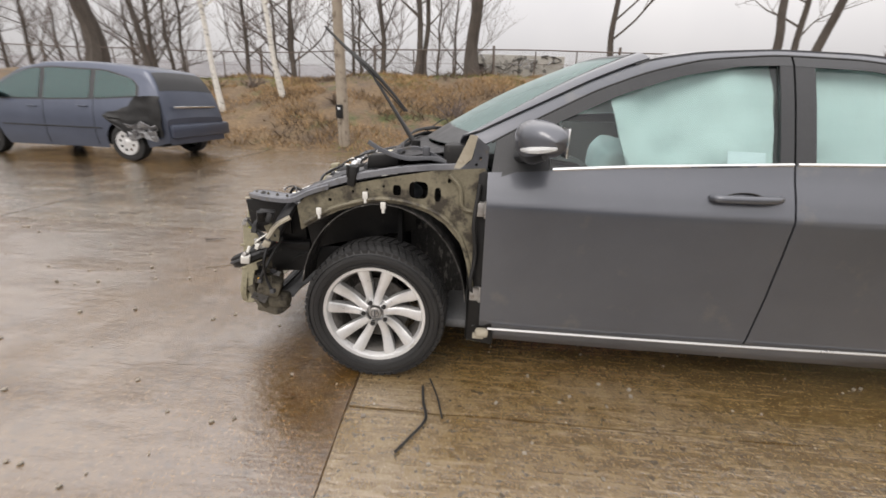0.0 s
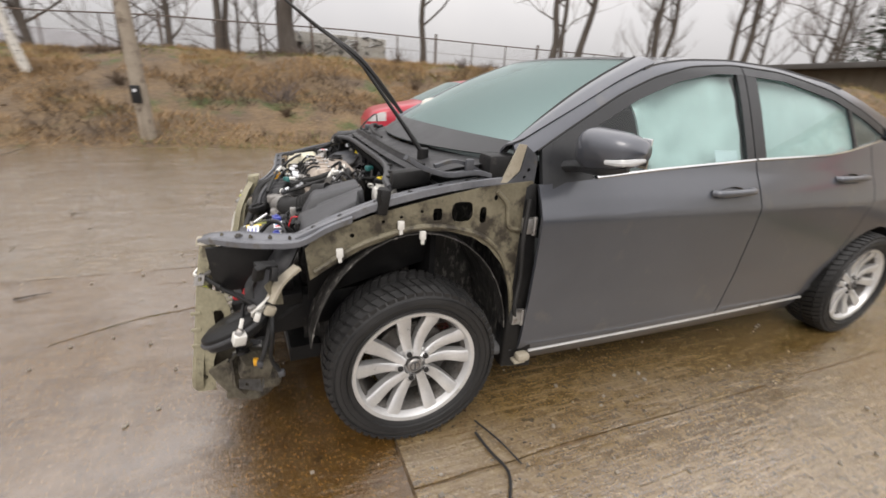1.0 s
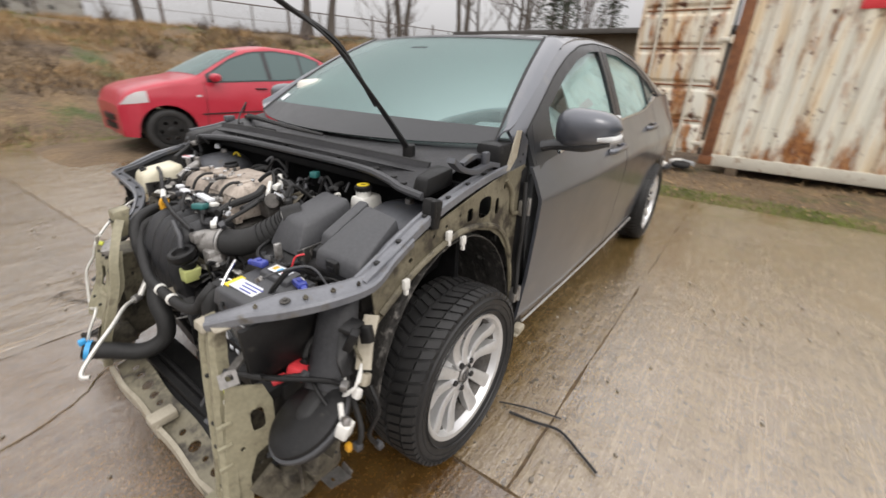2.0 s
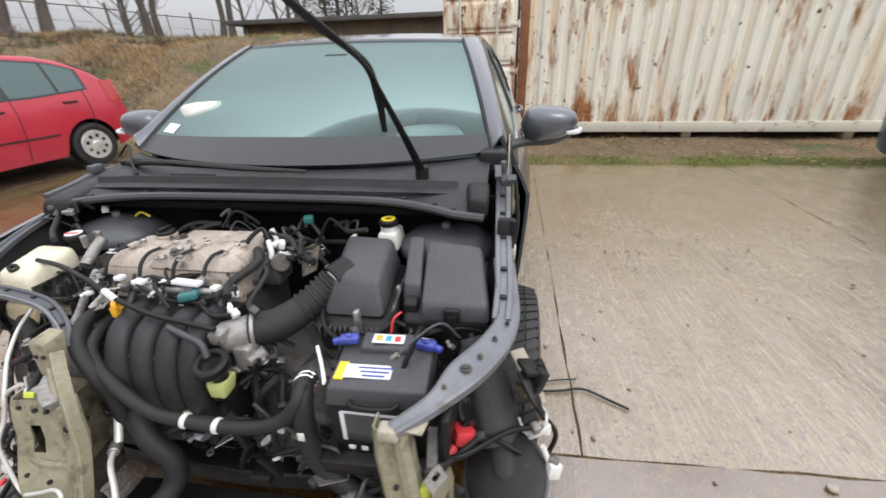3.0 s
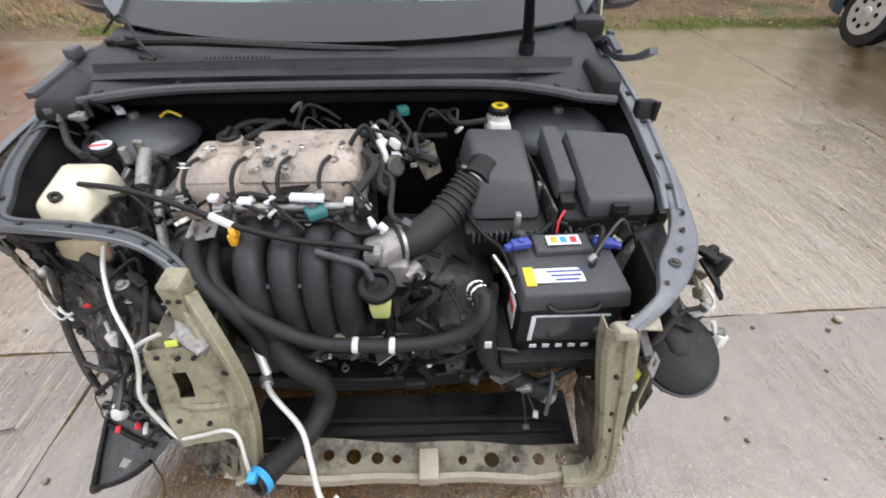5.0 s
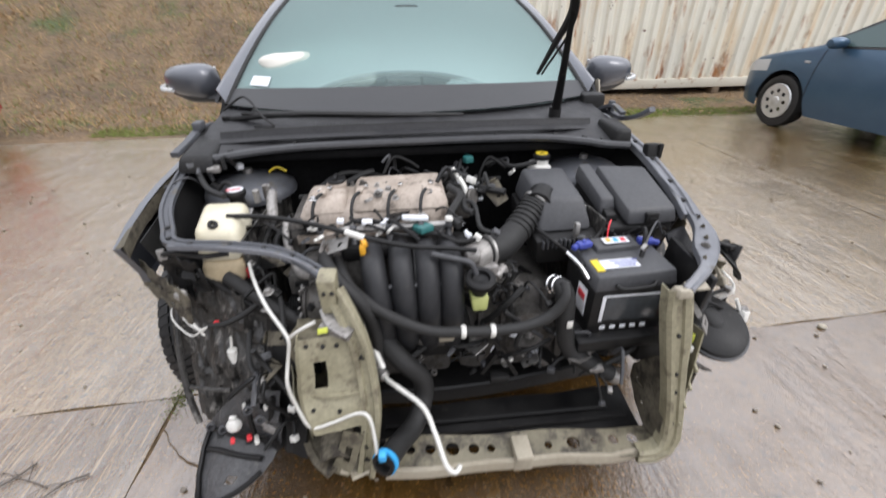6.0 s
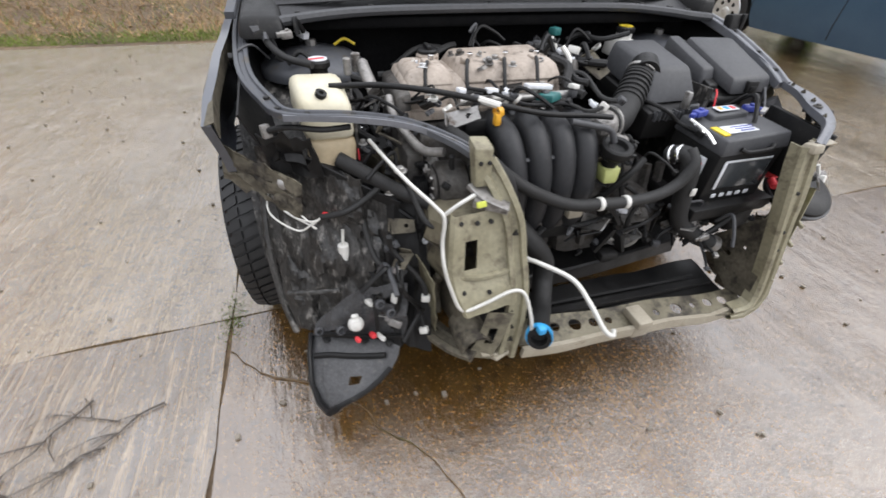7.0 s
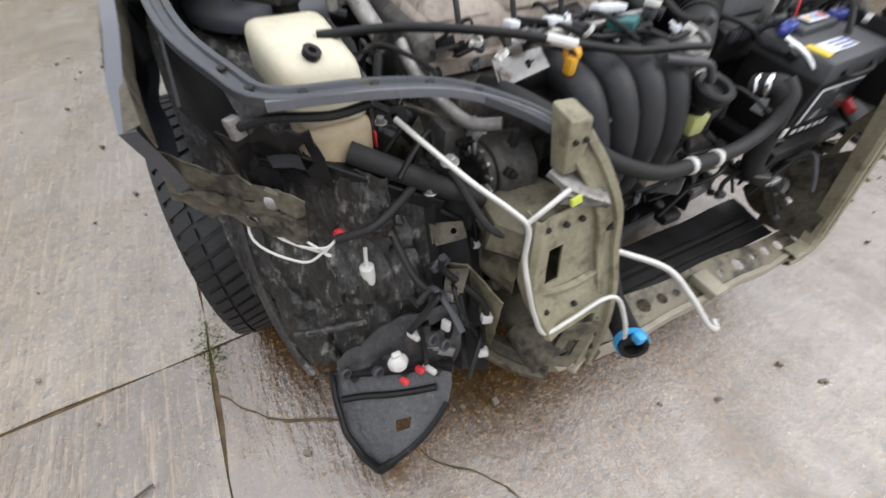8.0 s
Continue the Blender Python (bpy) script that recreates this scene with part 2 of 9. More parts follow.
M["label_dark"] = surface("glossy_dark_label", (0.045, 0.05, 0.055), (0.06, 0.065, 0.07), 9, rough=0.15, grain=0.1)
M["teal"] = surface("teal_connector", (0.025, 0.12, 0.12), (0.03, 0.16, 0.15), 9, rough=0.4, grain=0.05)
M["bag"] = surface("white_airbag_cloth", (0.50, 0.55, 0.55), (0.62, 0.66, 0.66), 5, rough=0.85, grain=0.06, grain_scale=500, bump=0.004, bump_scale=12)
M["bag_warm"] = surface("cream_airbag_cloth", (0.60, 0.58, 0.52), (0.70, 0.68, 0.62), 5, rough=0.85, grain=0.06, grain_scale=500, bump=0.004, bump_scale=12)
M["cabin"] = surface("grey_cabin_trim", (0.085, 0.087, 0.09), (0.12, 0.12, 0.12), 6, rough=0.7, grain=0.15)
M["chrome"] = surface("chrome_strip", (0.72, 0.72, 0.72), (0.78, 0.78, 0.78), 9, rough=0.12, metal=1.0, grain=0.03)
M["side_glass"] = glass("teal_tinted_side_glass", (0.56, 0.83, 0.80), 0.0)
M["fog_glass"] = misted("misted_windscreen_glass", (0.80, 0.88, 0.875), 0.02)
M["dark_glass"] = glass("dark_car_glass", (0.10, 0.15, 0.15), 0.02, 0.25)
M["lamp_glass"] = glass("clear_lamp_lens", (0.85, 0.86, 0.86), 0.05, 0.55)
M["red_lens"] = surface("red_lamp_lens", (0.35, 0.02, 0.02), (0.4, 0.03, 0.03), 9, rough=0.15, grain=0.05)
M["blue_paint"] = surface("blue_car_paint", (0.040, 0.085, 0.145), (0.05, 0.10, 0.16), 4, rough=0.3, rough2=0.42, metal=0.35, coat=0.4, grain=0.05, spots=(0.1, 0.12, 0.14), spot_scale=7, spot_at=0.72)
M["mpv_paint"] = surface("slate_blue_car_paint", (0.055, 0.067, 0.100), (0.066, 0.080, 0.118), 4, rough=0.3, rough2=0.42, metal=0.4, coat=0.4, grain=0.05, spots=(0.1, 0.105, 0.11), spot_scale=7, spot_at=0.7)
M["red_paint"] = surface("red_car_paint", (0.37, 0.012, 0.03), (0.42, 0.02, 0.042), 4, rough=0.32, rough2=0.45, coat=0.4, grain=0.05)
M["torn"] = surface("torn_bare_metal", (0.10, 0.10, 0.11), (0.34, 0.34, 0.34), 24, rough=0.3, rough2=0.6, metal=0.6, grain=0.3)
M["seat"] = surface("grey_seat_cloth", (0.22, 0.225, 0.225), (0.28, 0.28, 0.275), 9, rough=0.9, grain=0.2)

# ---- geometry helpers: a piece is a pair (points, faces) ----
from mathutils import geometry as mgeo


def table(*pts, d=0.0):
    """A function through the points, softened over d."""
    xs, ys = [p[0] for p in pts], [p[1] for p in pts]
    lo, hi, n = xs[0] - d - 1e-6, xs[-1] + d + 1e-6, 1200
    grid = np.linspace(lo, hi, n + 1)
    vals = np.mean([np.interp(grid + k * d, xs, ys) for k in (-1, -0.5, 0, 0.5, 1)], axis=0).tolist()
    step = n / (hi - lo)

    def at(x):
        u = (x - lo) * step
        if u <= 0:
            return vals[0]
        if u >= n:
            return vals[-1]
        i = int(u)
        return vals[i] + (vals[i + 1] - vals[i]) * (u - i)

    return at


def join(*pieces):
    v, f = [], []
    for pv, pf in pieces:
        o = len(v)
        v += [tuple(p) for p in pv]
        f += [tuple(i + o for i in q) for q in pf]
    return v, f


def moved(piece, m):
    return [tuple(m @ Vector(p)) for p in piece[0]], piece[1]


def box(cx, cy, cz, sx, sy, sz, r=0.004, turn=None, seg=2):
    """A box with rounded edges, centred, turned by Euler degrees."""
    bm = bmesh.new()
    bmesh.ops.create_cube(bm, size=1, matrix=Matrix.Diagonal((sx, sy, sz, 1)))
    r = min(r, 0.45 * min(sx, sy, sz))
    if r > 0:
        bmesh.ops.bevel(bm, geom=bm.edges[:], offset=r, segments=seg, affect="EDGES", profile=0.5)
    bm.verts.index_update()
    m = pose(cx, cy, cz, *(turn or (0, 0, 0)))
    out = [tuple(m @ v.co) for v in bm.verts], [tuple(v.index for v in f.verts) for f in bm.faces]
    bm.free()
    return out


def smooth_path(pts, n=6):
    """Points along a Catmull-Rom curve."""
    p = [np.array(q, float) for q in pts]
    if len(p) < 3:
        return p
    p = [2 * p[0] - p[1]] + p + [2 * p[-1] - p[-2]]
    out = []
    for a, b, c, e in zip(p, p[1:], p[2:], p[3:]):
        for k in range(n):
            t = k / n
            out.append(0.5 * (2 * b + (c - a) * t + (2 * a - 5 * b + 4 * c - e) * t * t + (3 * b - a - 3 * c + e) * t ** 3))
    out.append(p[-2])
    return out


def tube(pts, r, seg=10, n=6, caps=True, flat=1.0):
    """A round bar or hose along a smooth path; r is one radius or one for each given point."""
    path = smooth_path(pts, n)
    rs = np.interp(np.linspace(0, 1, len(path)), np.linspace(0, 1, len(pts)), r if hasattr(r, "__len__") else [r] * len(pts))
    v, f = [], []
    side = None
    for i, p in enumerate(path):
        d = path[min(i + 1, len(path) - 1)] - path[max(i - 1, 0)]
        d = d / (np.linalg.norm(d) + 1e-9)
        if side is None:
            side = np.cross(d, (0, 0, 1)) if abs(d[2]) < 0.9 else np.cross(d, (1, 0, 0))
        side = side - d * (side @ d)
        side = side / (np.linalg.norm(side) + 1e-9)
        up = np.cross(side, d)
        for k in range(seg):
            a = 2 * math.pi * k / seg
            v.append(tuple(p + rs[i] * (math.cos(a) * side + flat * math.sin(a) * up)))
    for i in range(len(path) - 1):
        for k in range(seg):
            a, b = i * seg + k, i * seg + (k + 1) % seg
            f.append((a, b, b + seg, a + seg))
    if caps:
        f.append(tuple(range(seg - 1, -1, -1)))
        f.append(tuple(range((len(path) - 1) * seg, len(path) * seg)))
    return v, f


def lathe(profile, seg=32, m=None, closed=False):
    """Turns (radius, height) points round the z axis, then moves them by m."""
    v, f = [], []
    n = len(profile)
    for k in range(seg):
        a = 2 * math.pi * k / seg
        v += [(r * math.cos(a), r * math.sin(a), z) for r, z in profile]
    for k in range(seg):
        o, q = k * n, (k + 1) % seg * n
        for i in range(n if closed else n - 1):
            j = (i + 1) % n
            f.append((o + i, q + i, q + j, o + j))
    return moved((v, f), m) if m else (v, f)


def cyl(p, q, r, seg=16, bevel=0.15):
    """A disc or rod from p to q with chamfered ends."""
    p, q = Vector(p), Vector(q)
    h = (q - p).length
    b = min(bevel * r, h * 0.4)
    m = Matrix.Translation(p) @ (q - p).to_track_quat("Z", "Y").to_matrix().to_4x4()
    return lathe([(0.0005, 0), (r - b, 0), (r, b), (r, h - b), (r - b, h), (0.0005, h)], seg, m)


def sheet(rows, thick=0.0, closed=False):
    """A surface through rows of points; thick gives it a back and rims."""
    a = np.array(rows, float)
    nu, nv = a.shape[:2]
    v = [tuple(p) for p in a.reshape(-1, 3)]
    f = [(i * nv + j, i * nv + j + 1, (i + 1) * nv + j + 1, (i + 1) * nv + j) for i in range(nu - 1) for j in range(nv - 1)]
    if not thick:
        return v, f
    du, dv = np.gradient(a, axis=0), np.gradient(a, axis=1)
    nrm = np.cross(du, dv)
    nrm /= np.linalg.norm(nrm, axis=2, keepdims=True) + 1e-9
    back = (a + nrm * thick).reshape(-1, 3)
    o = len(v)
    v += [tuple(p) for p in back]
    f += [tuple(i + o for i in reversed(q)) for q in f]
    ring = [j for j in range(nv)] + [i * nv + nv - 1 for i in range(1, nu)] + [(nu - 1) * nv + j for j in range(nv - 2, -1, -1)] + [i * nv for i in range(nu - 2, 0, -1)]
    for a0, b0 in zip(ring, ring[1:] + ring[:1]):
        f.append((b0, a0, a0 + o, b0 + o))
    return v, f


def pierced(rows, gaps, thick):
    """A bent sheet through rows of points, thick, with the grid cells in gaps left out as real openings."""
    a = np.array(rows, float)
    nu, nv = a.shape[:2]
    du, dv = np.gradient(a, axis=0), np.gradient(a, axis=1)
    nrm = np.cross(du, dv)
    nrm /= np.linalg.norm(nrm, axis=2, keepdims=True) + 1e-9
    v = [tuple(p) for p in a.reshape(-1, 3)] + [tuple(p) for p in (a + nrm * thick).reshape(-1, 3)]
    o = nu * nv
    cells = {(i, j) for i in range(nu - 1) for j in range(nv - 1)} - set(gaps)
    f = []
    for i, j in cells:
        q = (i * nv + j, i * nv + j + 1, (i + 1) * nv + j + 1, (i + 1) * nv + j)
        f += [q, tuple(k + o for k in reversed(q))]
        for (di, dj), (s, e) in (((-1, 0), (0, 1)), ((0, 1), (1, 2)), ((1, 0), (2, 3)), ((0, -1), (3, 0))):
            if (i + di, j + dj) not in cells:
                f.append((q[e], q[s], q[s] + o, q[e] + o))
    return v, f


def plate(outline, holes, thick, m):
    """A flat plate with real openings, drawn in x and y, extruded along z, moved by m."""
    loops = [[Vector((x, y, 0)) for x, y in lp] for lp in (outline, *holes)]
    flat = [p for lp in loops for p in lp]
    tri = mgeo.tessellate_polygon(loops)
    n = len(flat)
    v = [tuple(p) for p in flat] + [(p.x, p.y, thick) for p in flat]
    f = []
    for a, b, c in tri:
        up = (flat[b] - flat[a]).cross(flat[c] - flat[a]).z > 0
        a, b, c = (a, b, c) if up else (a, c, b)
        f += [(a, c, b), (a + n, b + n, c + n)]
    o = 0
    for lp in loops:
        k = len(lp)
        for i in range(k):
            a, b = o + i, o + (i + 1) % k
            f.append((a, b, b + n, a + n))
        o += k
    return moved((v, f), m)


def ring_pts(cx, cy, rx, ry, n=12, power=1.0):
    out = []
    for k in range(n):
        a = 2 * math.pi * k / n
        c, s = math.cos(a), math.sin(a)
        out.append((cx + rx * math.copysign(abs(c) ** power, c), cy + ry * math.copysign(abs(s) ** power, s)))
    return out


INVERSE = {}


def mesh_of(name, piece, material, smooth=38):
    me = bpy.data.meshes.new(name)
    me.from_pydata([tuple(map(float, p)) for p in piece[0]], [], piece[1])
    bm = bmesh.new()
    bm.from_mesh(me)
    bmesh.ops.recalc_face_normals(bm, faces=bm.faces[:])
    bm.to_mesh(me)
    bm.free()
    me.materials.append(M[material] if isinstance(material, str) else material)
    if smooth:
        me.shade_smooth()
        me.set_sharp_from_angle(angle=radians(smooth))
    return me


def part(name, piece, material, parent, label="", smooth=38, at=None):
    """One mesh object under a thing or a part."""
    ob = new(name, piece if isinstance(piece, bpy.types.Mesh) else mesh_of(name, piece, material, smooth))
    ob.parent = parent
    ob.matrix_parent_inverse = INVERSE.get(parent.name, Matrix())
    if at is not None:
        ob.matrix_basis = at
    if label:
        tagged(ob, label)
    return ob


def thing(name, piece, material, label, category, group="", kind="", smooth=38):
    return tagged(new(name, mesh_of(name, piece, material, smooth)), label, category, group, kind)


def root(name, m, label, category, group="", local=True):
    """An Empty at a thing's base. local: its parts are drawn in its own axes, else in the world's."""
    ob = tagged(new(name), label, category, group)
    ob.empty_display_size = 0.2
    ob.matrix_basis = m
    if not local:
        INVERSE[ob.name] = m.inverted()
    return ob

# ---- ground, bank and yard ----
crest = table((-14, 1.72), (-7, 1.74), (-3, 1.98), (2, 2.10), (8, 2.10), (14, 2.15), d=0.5)  # the bank rises along its length


def bank_height(x, y):
    foot = 7.25 + 0.35 * math.sin(x * 0.35) - 0.3 * math.exp(-((x - 0.6) / 1.2) ** 2)
    t = min(max((y - foot) / (5.6 + 0.5 * math.sin(x * 0.23 + 1)), 0), 1)
    h = crest(x) * t ** 1.15 * (1.55 - 0.55 * t)
    n = noise.noise(Vector((x * 0.45, y * 0.45, 0))) * 0.22 + noise.noise(Vector((x * 1.7, y * 1.7, 3))) * 0.09
    h += n * min(1, 3 * t) * (0.45 if y > 13 else 1)
    wx, wy = min(max((x - 5.4) / 5.0, 0), 1), min(max((y - 0.9) / 2.4, 0), 1)
    wrap = 1.75 * wx * wx * (3 - 2 * wx) * wy * wy * (3 - 2 * wy)  # the bank turns the corner behind the container
    h = max(h, wrap + n * min(1, 2 * wrap))
    if y > 17:
        h -= min((y - 17) * 0.12, 2.2)
    verge = 0.5 + 0.5 * math.tanh((x - 4.35) * 5)
    low = 0.05 + 0.045 * noise.noise(Vector((x * 1.3, y * 1.3, 7)))
    lift = 0.5 + 0.5 * math.tanh((y - 5.2) * 2.5)
    return h - 0.035 + max(verge * low, lift * 0.07 if x > 0.2 else 0) * (1 if -14 < y < 30 else 0)


def axis(stops):
    out = []
    for a, b, step in stops:
        out += list(np.arange(a, b, step))
    return out + [stops[-1][1]]


gx = axis([(-600, -100, 100), (-100, -30, 10), (-30, -14, 1), (-14, 14, 0.3), (14, 30, 1), (30, 100, 10), (100, 600, 100)])
gy = axis([(-600, -100, 100), (-100, -20, 10), (-20, 0, 1.0), (0, 16, 0.3), (16, 30, 1), (30, 100, 10), (100, 900, 100)])
ground_rows = [[(x, y, bank_height(x, y)) for y in gy] for x in gx]
M["earth"] = surface("wet_bank_earth", (0.075, 0.050, 0.030), (0.20, 0.135, 0.072), 1.3, rough=0.75, rough2=0.95, grain=0.5, grain_scale=26, bump=0.05, bump_scale=9,
                     spots=(0.055, 0.07, 0.018), spot_scale=0.7, spot_at=0.60, spot_soft=0.05)
tagged(new("ground", mesh_of("ground", sheet(ground_rows), "earth", 60)), "wet brown earth bank with dead grass and moss", "ground", kind="structure")


def concrete_material(name, tone, pale, dried, ripple, gloss, deep, swept):
    """Wet concrete: tan with brown algae, smoother and darker where water stands."""
    m = bpy.data.materials.new(name)
    m.use_nodes = True
    n, l = m.node_tree.nodes, m.node_tree.links
    p = n["Principled BSDF"]
    geo = n.new("ShaderNodeNewGeometry")

    def tex(scale, detail=6.0, rough=0.6, stretch=(1, 1, 1), off=0.0):
        mp = n.new("ShaderNodeMapping")
        mp.inputs["Scale"].default_value = stretch
        mp.inputs["Location"].default_value = (off, off * 0.7, 0)
        l.new(geo.outputs["Position"], mp.inputs["Vector"])
        t = n.new("ShaderNodeTexNoise")
        t.inputs["Scale"].default_value, t.inputs["Detail"].default_value, t.inputs["Roughness"].default_value = scale, detail, rough
        l.new(mp.outputs["Vector"], t.inputs["Vector"])
        return t.outputs["Fac"]

    def rng(src, a, b, c=0.0, e=1.0):
        r = n.new("ShaderNodeMapRange")
        for k, val in zip(("From Min", "From Max", "To Min", "To Max"), (a, b, c, e)):
            r.inputs[k].default_value = val
        l.new(src, r.inputs["Value"])
        return r.outputs["Result"]

    def mixed(fac, a, b):
        x = n.new("ShaderNodeMixRGB")
        l.new(fac, x.inputs["Fac"])
        for k, c in (("Color1", a), ("Color2", b)):
            if isinstance(c, tuple):
                x.inputs[k].default_value = (*c, 1)
            else:
                l.new(c, x.inputs[k])
        return x.outputs["Color"]

    def maths(op, a, b):
        x = n.new("ShaderNodeMath")
        x.operation = op
        for i, c in enumerate((a, b)):
            if isinstance(c, (int, float)):
                x.inputs[i].default_value = c
            else:
                l.new(c, x.inputs[i])
        return x.outputs["Value"]

    def toned(c, k=1.0):
        return tuple(deep * q * t * k for q, t in zip(c, tone))

    wide = tex(0.55, 4, 0.55, (1, 0.6, 1))
    mid = tex(2.6, 8, 0.7, off=3)
    small = tex(16, 6, 0.7, off=7)
    grit = tex(75, 5, 0.75)
    dots = tex(30, 3, 0.5, off=9)
    broom = tex(9, 3, 0.6, (0.45, 6.0, 1), off=5)
    c = mixed(rng(mid, 0.36, 0.64), toned((0.080, 0.050, 0.016)), toned((0.165, 0.118, 0.058)))
    c = mixed(rng(wide, 0.48, 0.68), c, toned((0.125, 0.080, 0.026)))
    c = mixed(rng(small, 0.44, 0.62, 0, 0.7), c, toned((0.20, 0.15, 0.075)))
    c = mixed(rng(grit, 0.55, 0.63, 0, 0.8), c, toned((0.34, 0.28, 0.18), pale))
    c = mixed(rng(broom, 0.52, 0.66, 0, swept), c, toned((0.36, 0.30, 0.21), pale))
    c = mixed(rng(dots, 0.60, 0.68, 0, 0.8), c, toned((0.035, 0.025, 0.012)))
    streak = tex(1.7, 6, 0.65, (0.5, 1.6, 1), 21)
    wet = maths("MULTIPLY", rng(tex(0.8, 6, 0.62, (1, 0.7, 1), 12), 0.30, 0.52), rng(streak, 0.34, 0.54, 0.25, 1.0))
    c = mixed(rng(wet, 0.0, 0.75, dried, 0.0), c, (0.30 * pale, 0.262 * pale, 0.21 * pale))
    l.new(c, p.inputs["Base Color"])
    rough = maths("ADD", rng(wet, 0, 1, 0.18, 0.04), rng(grit, 0.3, 0.7, 0.0, 0.06))
    l.new(rough, p.inputs["Roughness"])
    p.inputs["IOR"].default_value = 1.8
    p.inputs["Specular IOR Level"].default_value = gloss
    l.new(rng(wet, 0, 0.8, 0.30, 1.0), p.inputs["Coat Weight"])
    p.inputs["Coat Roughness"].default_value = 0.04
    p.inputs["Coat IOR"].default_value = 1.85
    h = maths("ADD", maths("MULTIPLY", grit, 0.42), maths("ADD", maths("MULTIPLY", broom, 0.34), maths("ADD", maths("MULTIPLY", mid, 1.3), maths("MULTIPLY", small, 0.30))))
    dry = rng(wet, 0, 1, 1.0, 0.45)
    b = n.new("ShaderNodeBump")
    b.inputs["Strength"].default_value, b.inputs["Distance"].default_value = 0.9, ripple
    l.new(maths("MULTIPLY", h, dry), b.inputs["Height"])
    l.new(b.outputs["Normal"], p.inputs["Normal"])
    l.new(b.outputs["Normal"], p.inputs["Coat Normal"])
    return m


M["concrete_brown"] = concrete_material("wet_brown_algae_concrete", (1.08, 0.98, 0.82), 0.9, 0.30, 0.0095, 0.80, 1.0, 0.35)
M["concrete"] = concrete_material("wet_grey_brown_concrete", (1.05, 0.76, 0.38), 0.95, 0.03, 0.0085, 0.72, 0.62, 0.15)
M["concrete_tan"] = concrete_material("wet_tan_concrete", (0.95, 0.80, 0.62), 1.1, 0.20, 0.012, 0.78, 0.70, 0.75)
# slabs cast in rows; the seams run across the car at its front axle and beside it
SLAB_X = [-24.07, -20.07, -16.07, -12.07, -8.07, -4.07, -0.07, 4.28]
SLAB_Y = [-13.0, -8.2, -3.4, -1.07, 1.05, 5.0, 7.1]
yard = root("pavement", Matrix(), "wet grey-brown concrete yard with cracked slabs", "pavement")
tagged(yard, kind="structure")


def crack_edge(a, b, along, rng, wob):
    """An uneven line from a to b for the rim of a slab."""
    n = max(2, int(abs(b - a) / 0.12))
    return [(a + (b - a) * i / n, along + (rng.uniform(-wob, wob) if 0 < i < n else 0)) for i in range(n + 1)]


def slab(x0, x1, y0, y1, seed):
    r = random.Random(seed)
    g = 0.004
    x0, x1, y0, y1 = x0 + g, x1 - g, y0 + g, y1 - g
    near = x1 > -5 and x0 < 4.5 and y1 > -4.5
    wob = 0.006 if near else 0.0
    out = [(x, y) for x, y in crack_edge(x0, x1, y0, r, wob)][:-1]
    out += [(x, y) for y, x in crack_edge(y0, y1, x1, r, wob)][:-1]
    out += [(x, y) for x, y in crack_edge(x1, x0, y1, r, wob)][:-1]
    out += [(x, y) for y, x in crack_edge(y1, y0, x0, r, wob)][:-1]
    out = [(x - 0.035 - 0.037 * y, y) for x, y in out]  # the rows lie slightly askew
    return plate(out, [], 0.09, pose(0, 0, -0.09 + r.uniform(-0.002, 0.002)))


for i, (xa, xb) in enumerate(zip(SLAB_X, SLAB_X[1:])):
    rows_y = [y for y in SLAB_Y if y != -1.07 or xa >= -0.1]
    for j, (ya, yb) in enumerate(zip(rows_y, rows_y[1:])):
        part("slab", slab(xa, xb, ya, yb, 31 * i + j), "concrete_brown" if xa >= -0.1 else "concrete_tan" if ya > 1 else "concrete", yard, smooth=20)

crack = smooth_path([(-0.30, 1.04, 0), (-0.42, 0.93, 0), (-0.50, 0.78, 0), (-0.62, 0.64, 0), (-0.70, 0.60, 0), (-0.79, 0.50, 0), (-0.95, 0.42, 0), (-1.20, 0.36, 0), (-1.5, 0.20, 0)], 10)
rc = random.Random(3)
rows = []
for k, p in enumerate(crack):
    w = 0.0018 + 0.0035 * rc.random()
    e = 0.010 * noise.noise(Vector((k * 0.35, 1, 0)))
    rows.append([(p[0] + e - w, p[1] - w, 0.0025), (p[0] + e, p[1] + w * 0.4, 0.0045), (p[0] + e + w, p[1] + w, 0.0025)])
tagged(part("crack", sheet(rows, 0.002), "earth", yard, "dirt-filled crack in the slab"), kind="structure")

tagged(new("joint_fill", mesh_of("joint_fill", plate([(-24, -13), (4.27, -13), (4.27, 7.05), (-24, 7.05)], [], 0.05, pose(0, 0, -0.058)), "earth", 0)), "dirt filling the joints between the slabs", "pavement", kind="structure")

# ---- the wrecked sedan: body ----
YC = 0.03
side_width = table((0.16, 0.78), (0.22, 0.815), (0.30, 0.842), (0.50, 0.868), (0.70, 0.884), (0.835, 0.892), (0.852, 0.884), (0.90, 0.864), (0.95, 0.838), (0.98, 0.822),
                   (1.04, 0.797), (1.10, 0.772), (1.25, 0.705), (1.38, 0.640), (1.44, 0.590), (1.50, 0.53), d=0.005)
plan = table((-0.4, 0.97), (0.3, 0.975), (0.6, 0.99), (1.0, 1.0), (2.2, 1.0), (2.6, 0.99), (3.0, 0.975), (3.3, 0.95), (3.5, 0.90), (3.6, 0.83), (3.66, 0.74), d=0.05)
belt = table((0.40, 0.948), (0.6, 0.962), (1.0, 0.995), (1.6, 1.03), (2.16, 1.05), (2.42, 1.085), (2.60, 1.12), (2.8, 1.14), (3.7, 1.10), d=0.03)
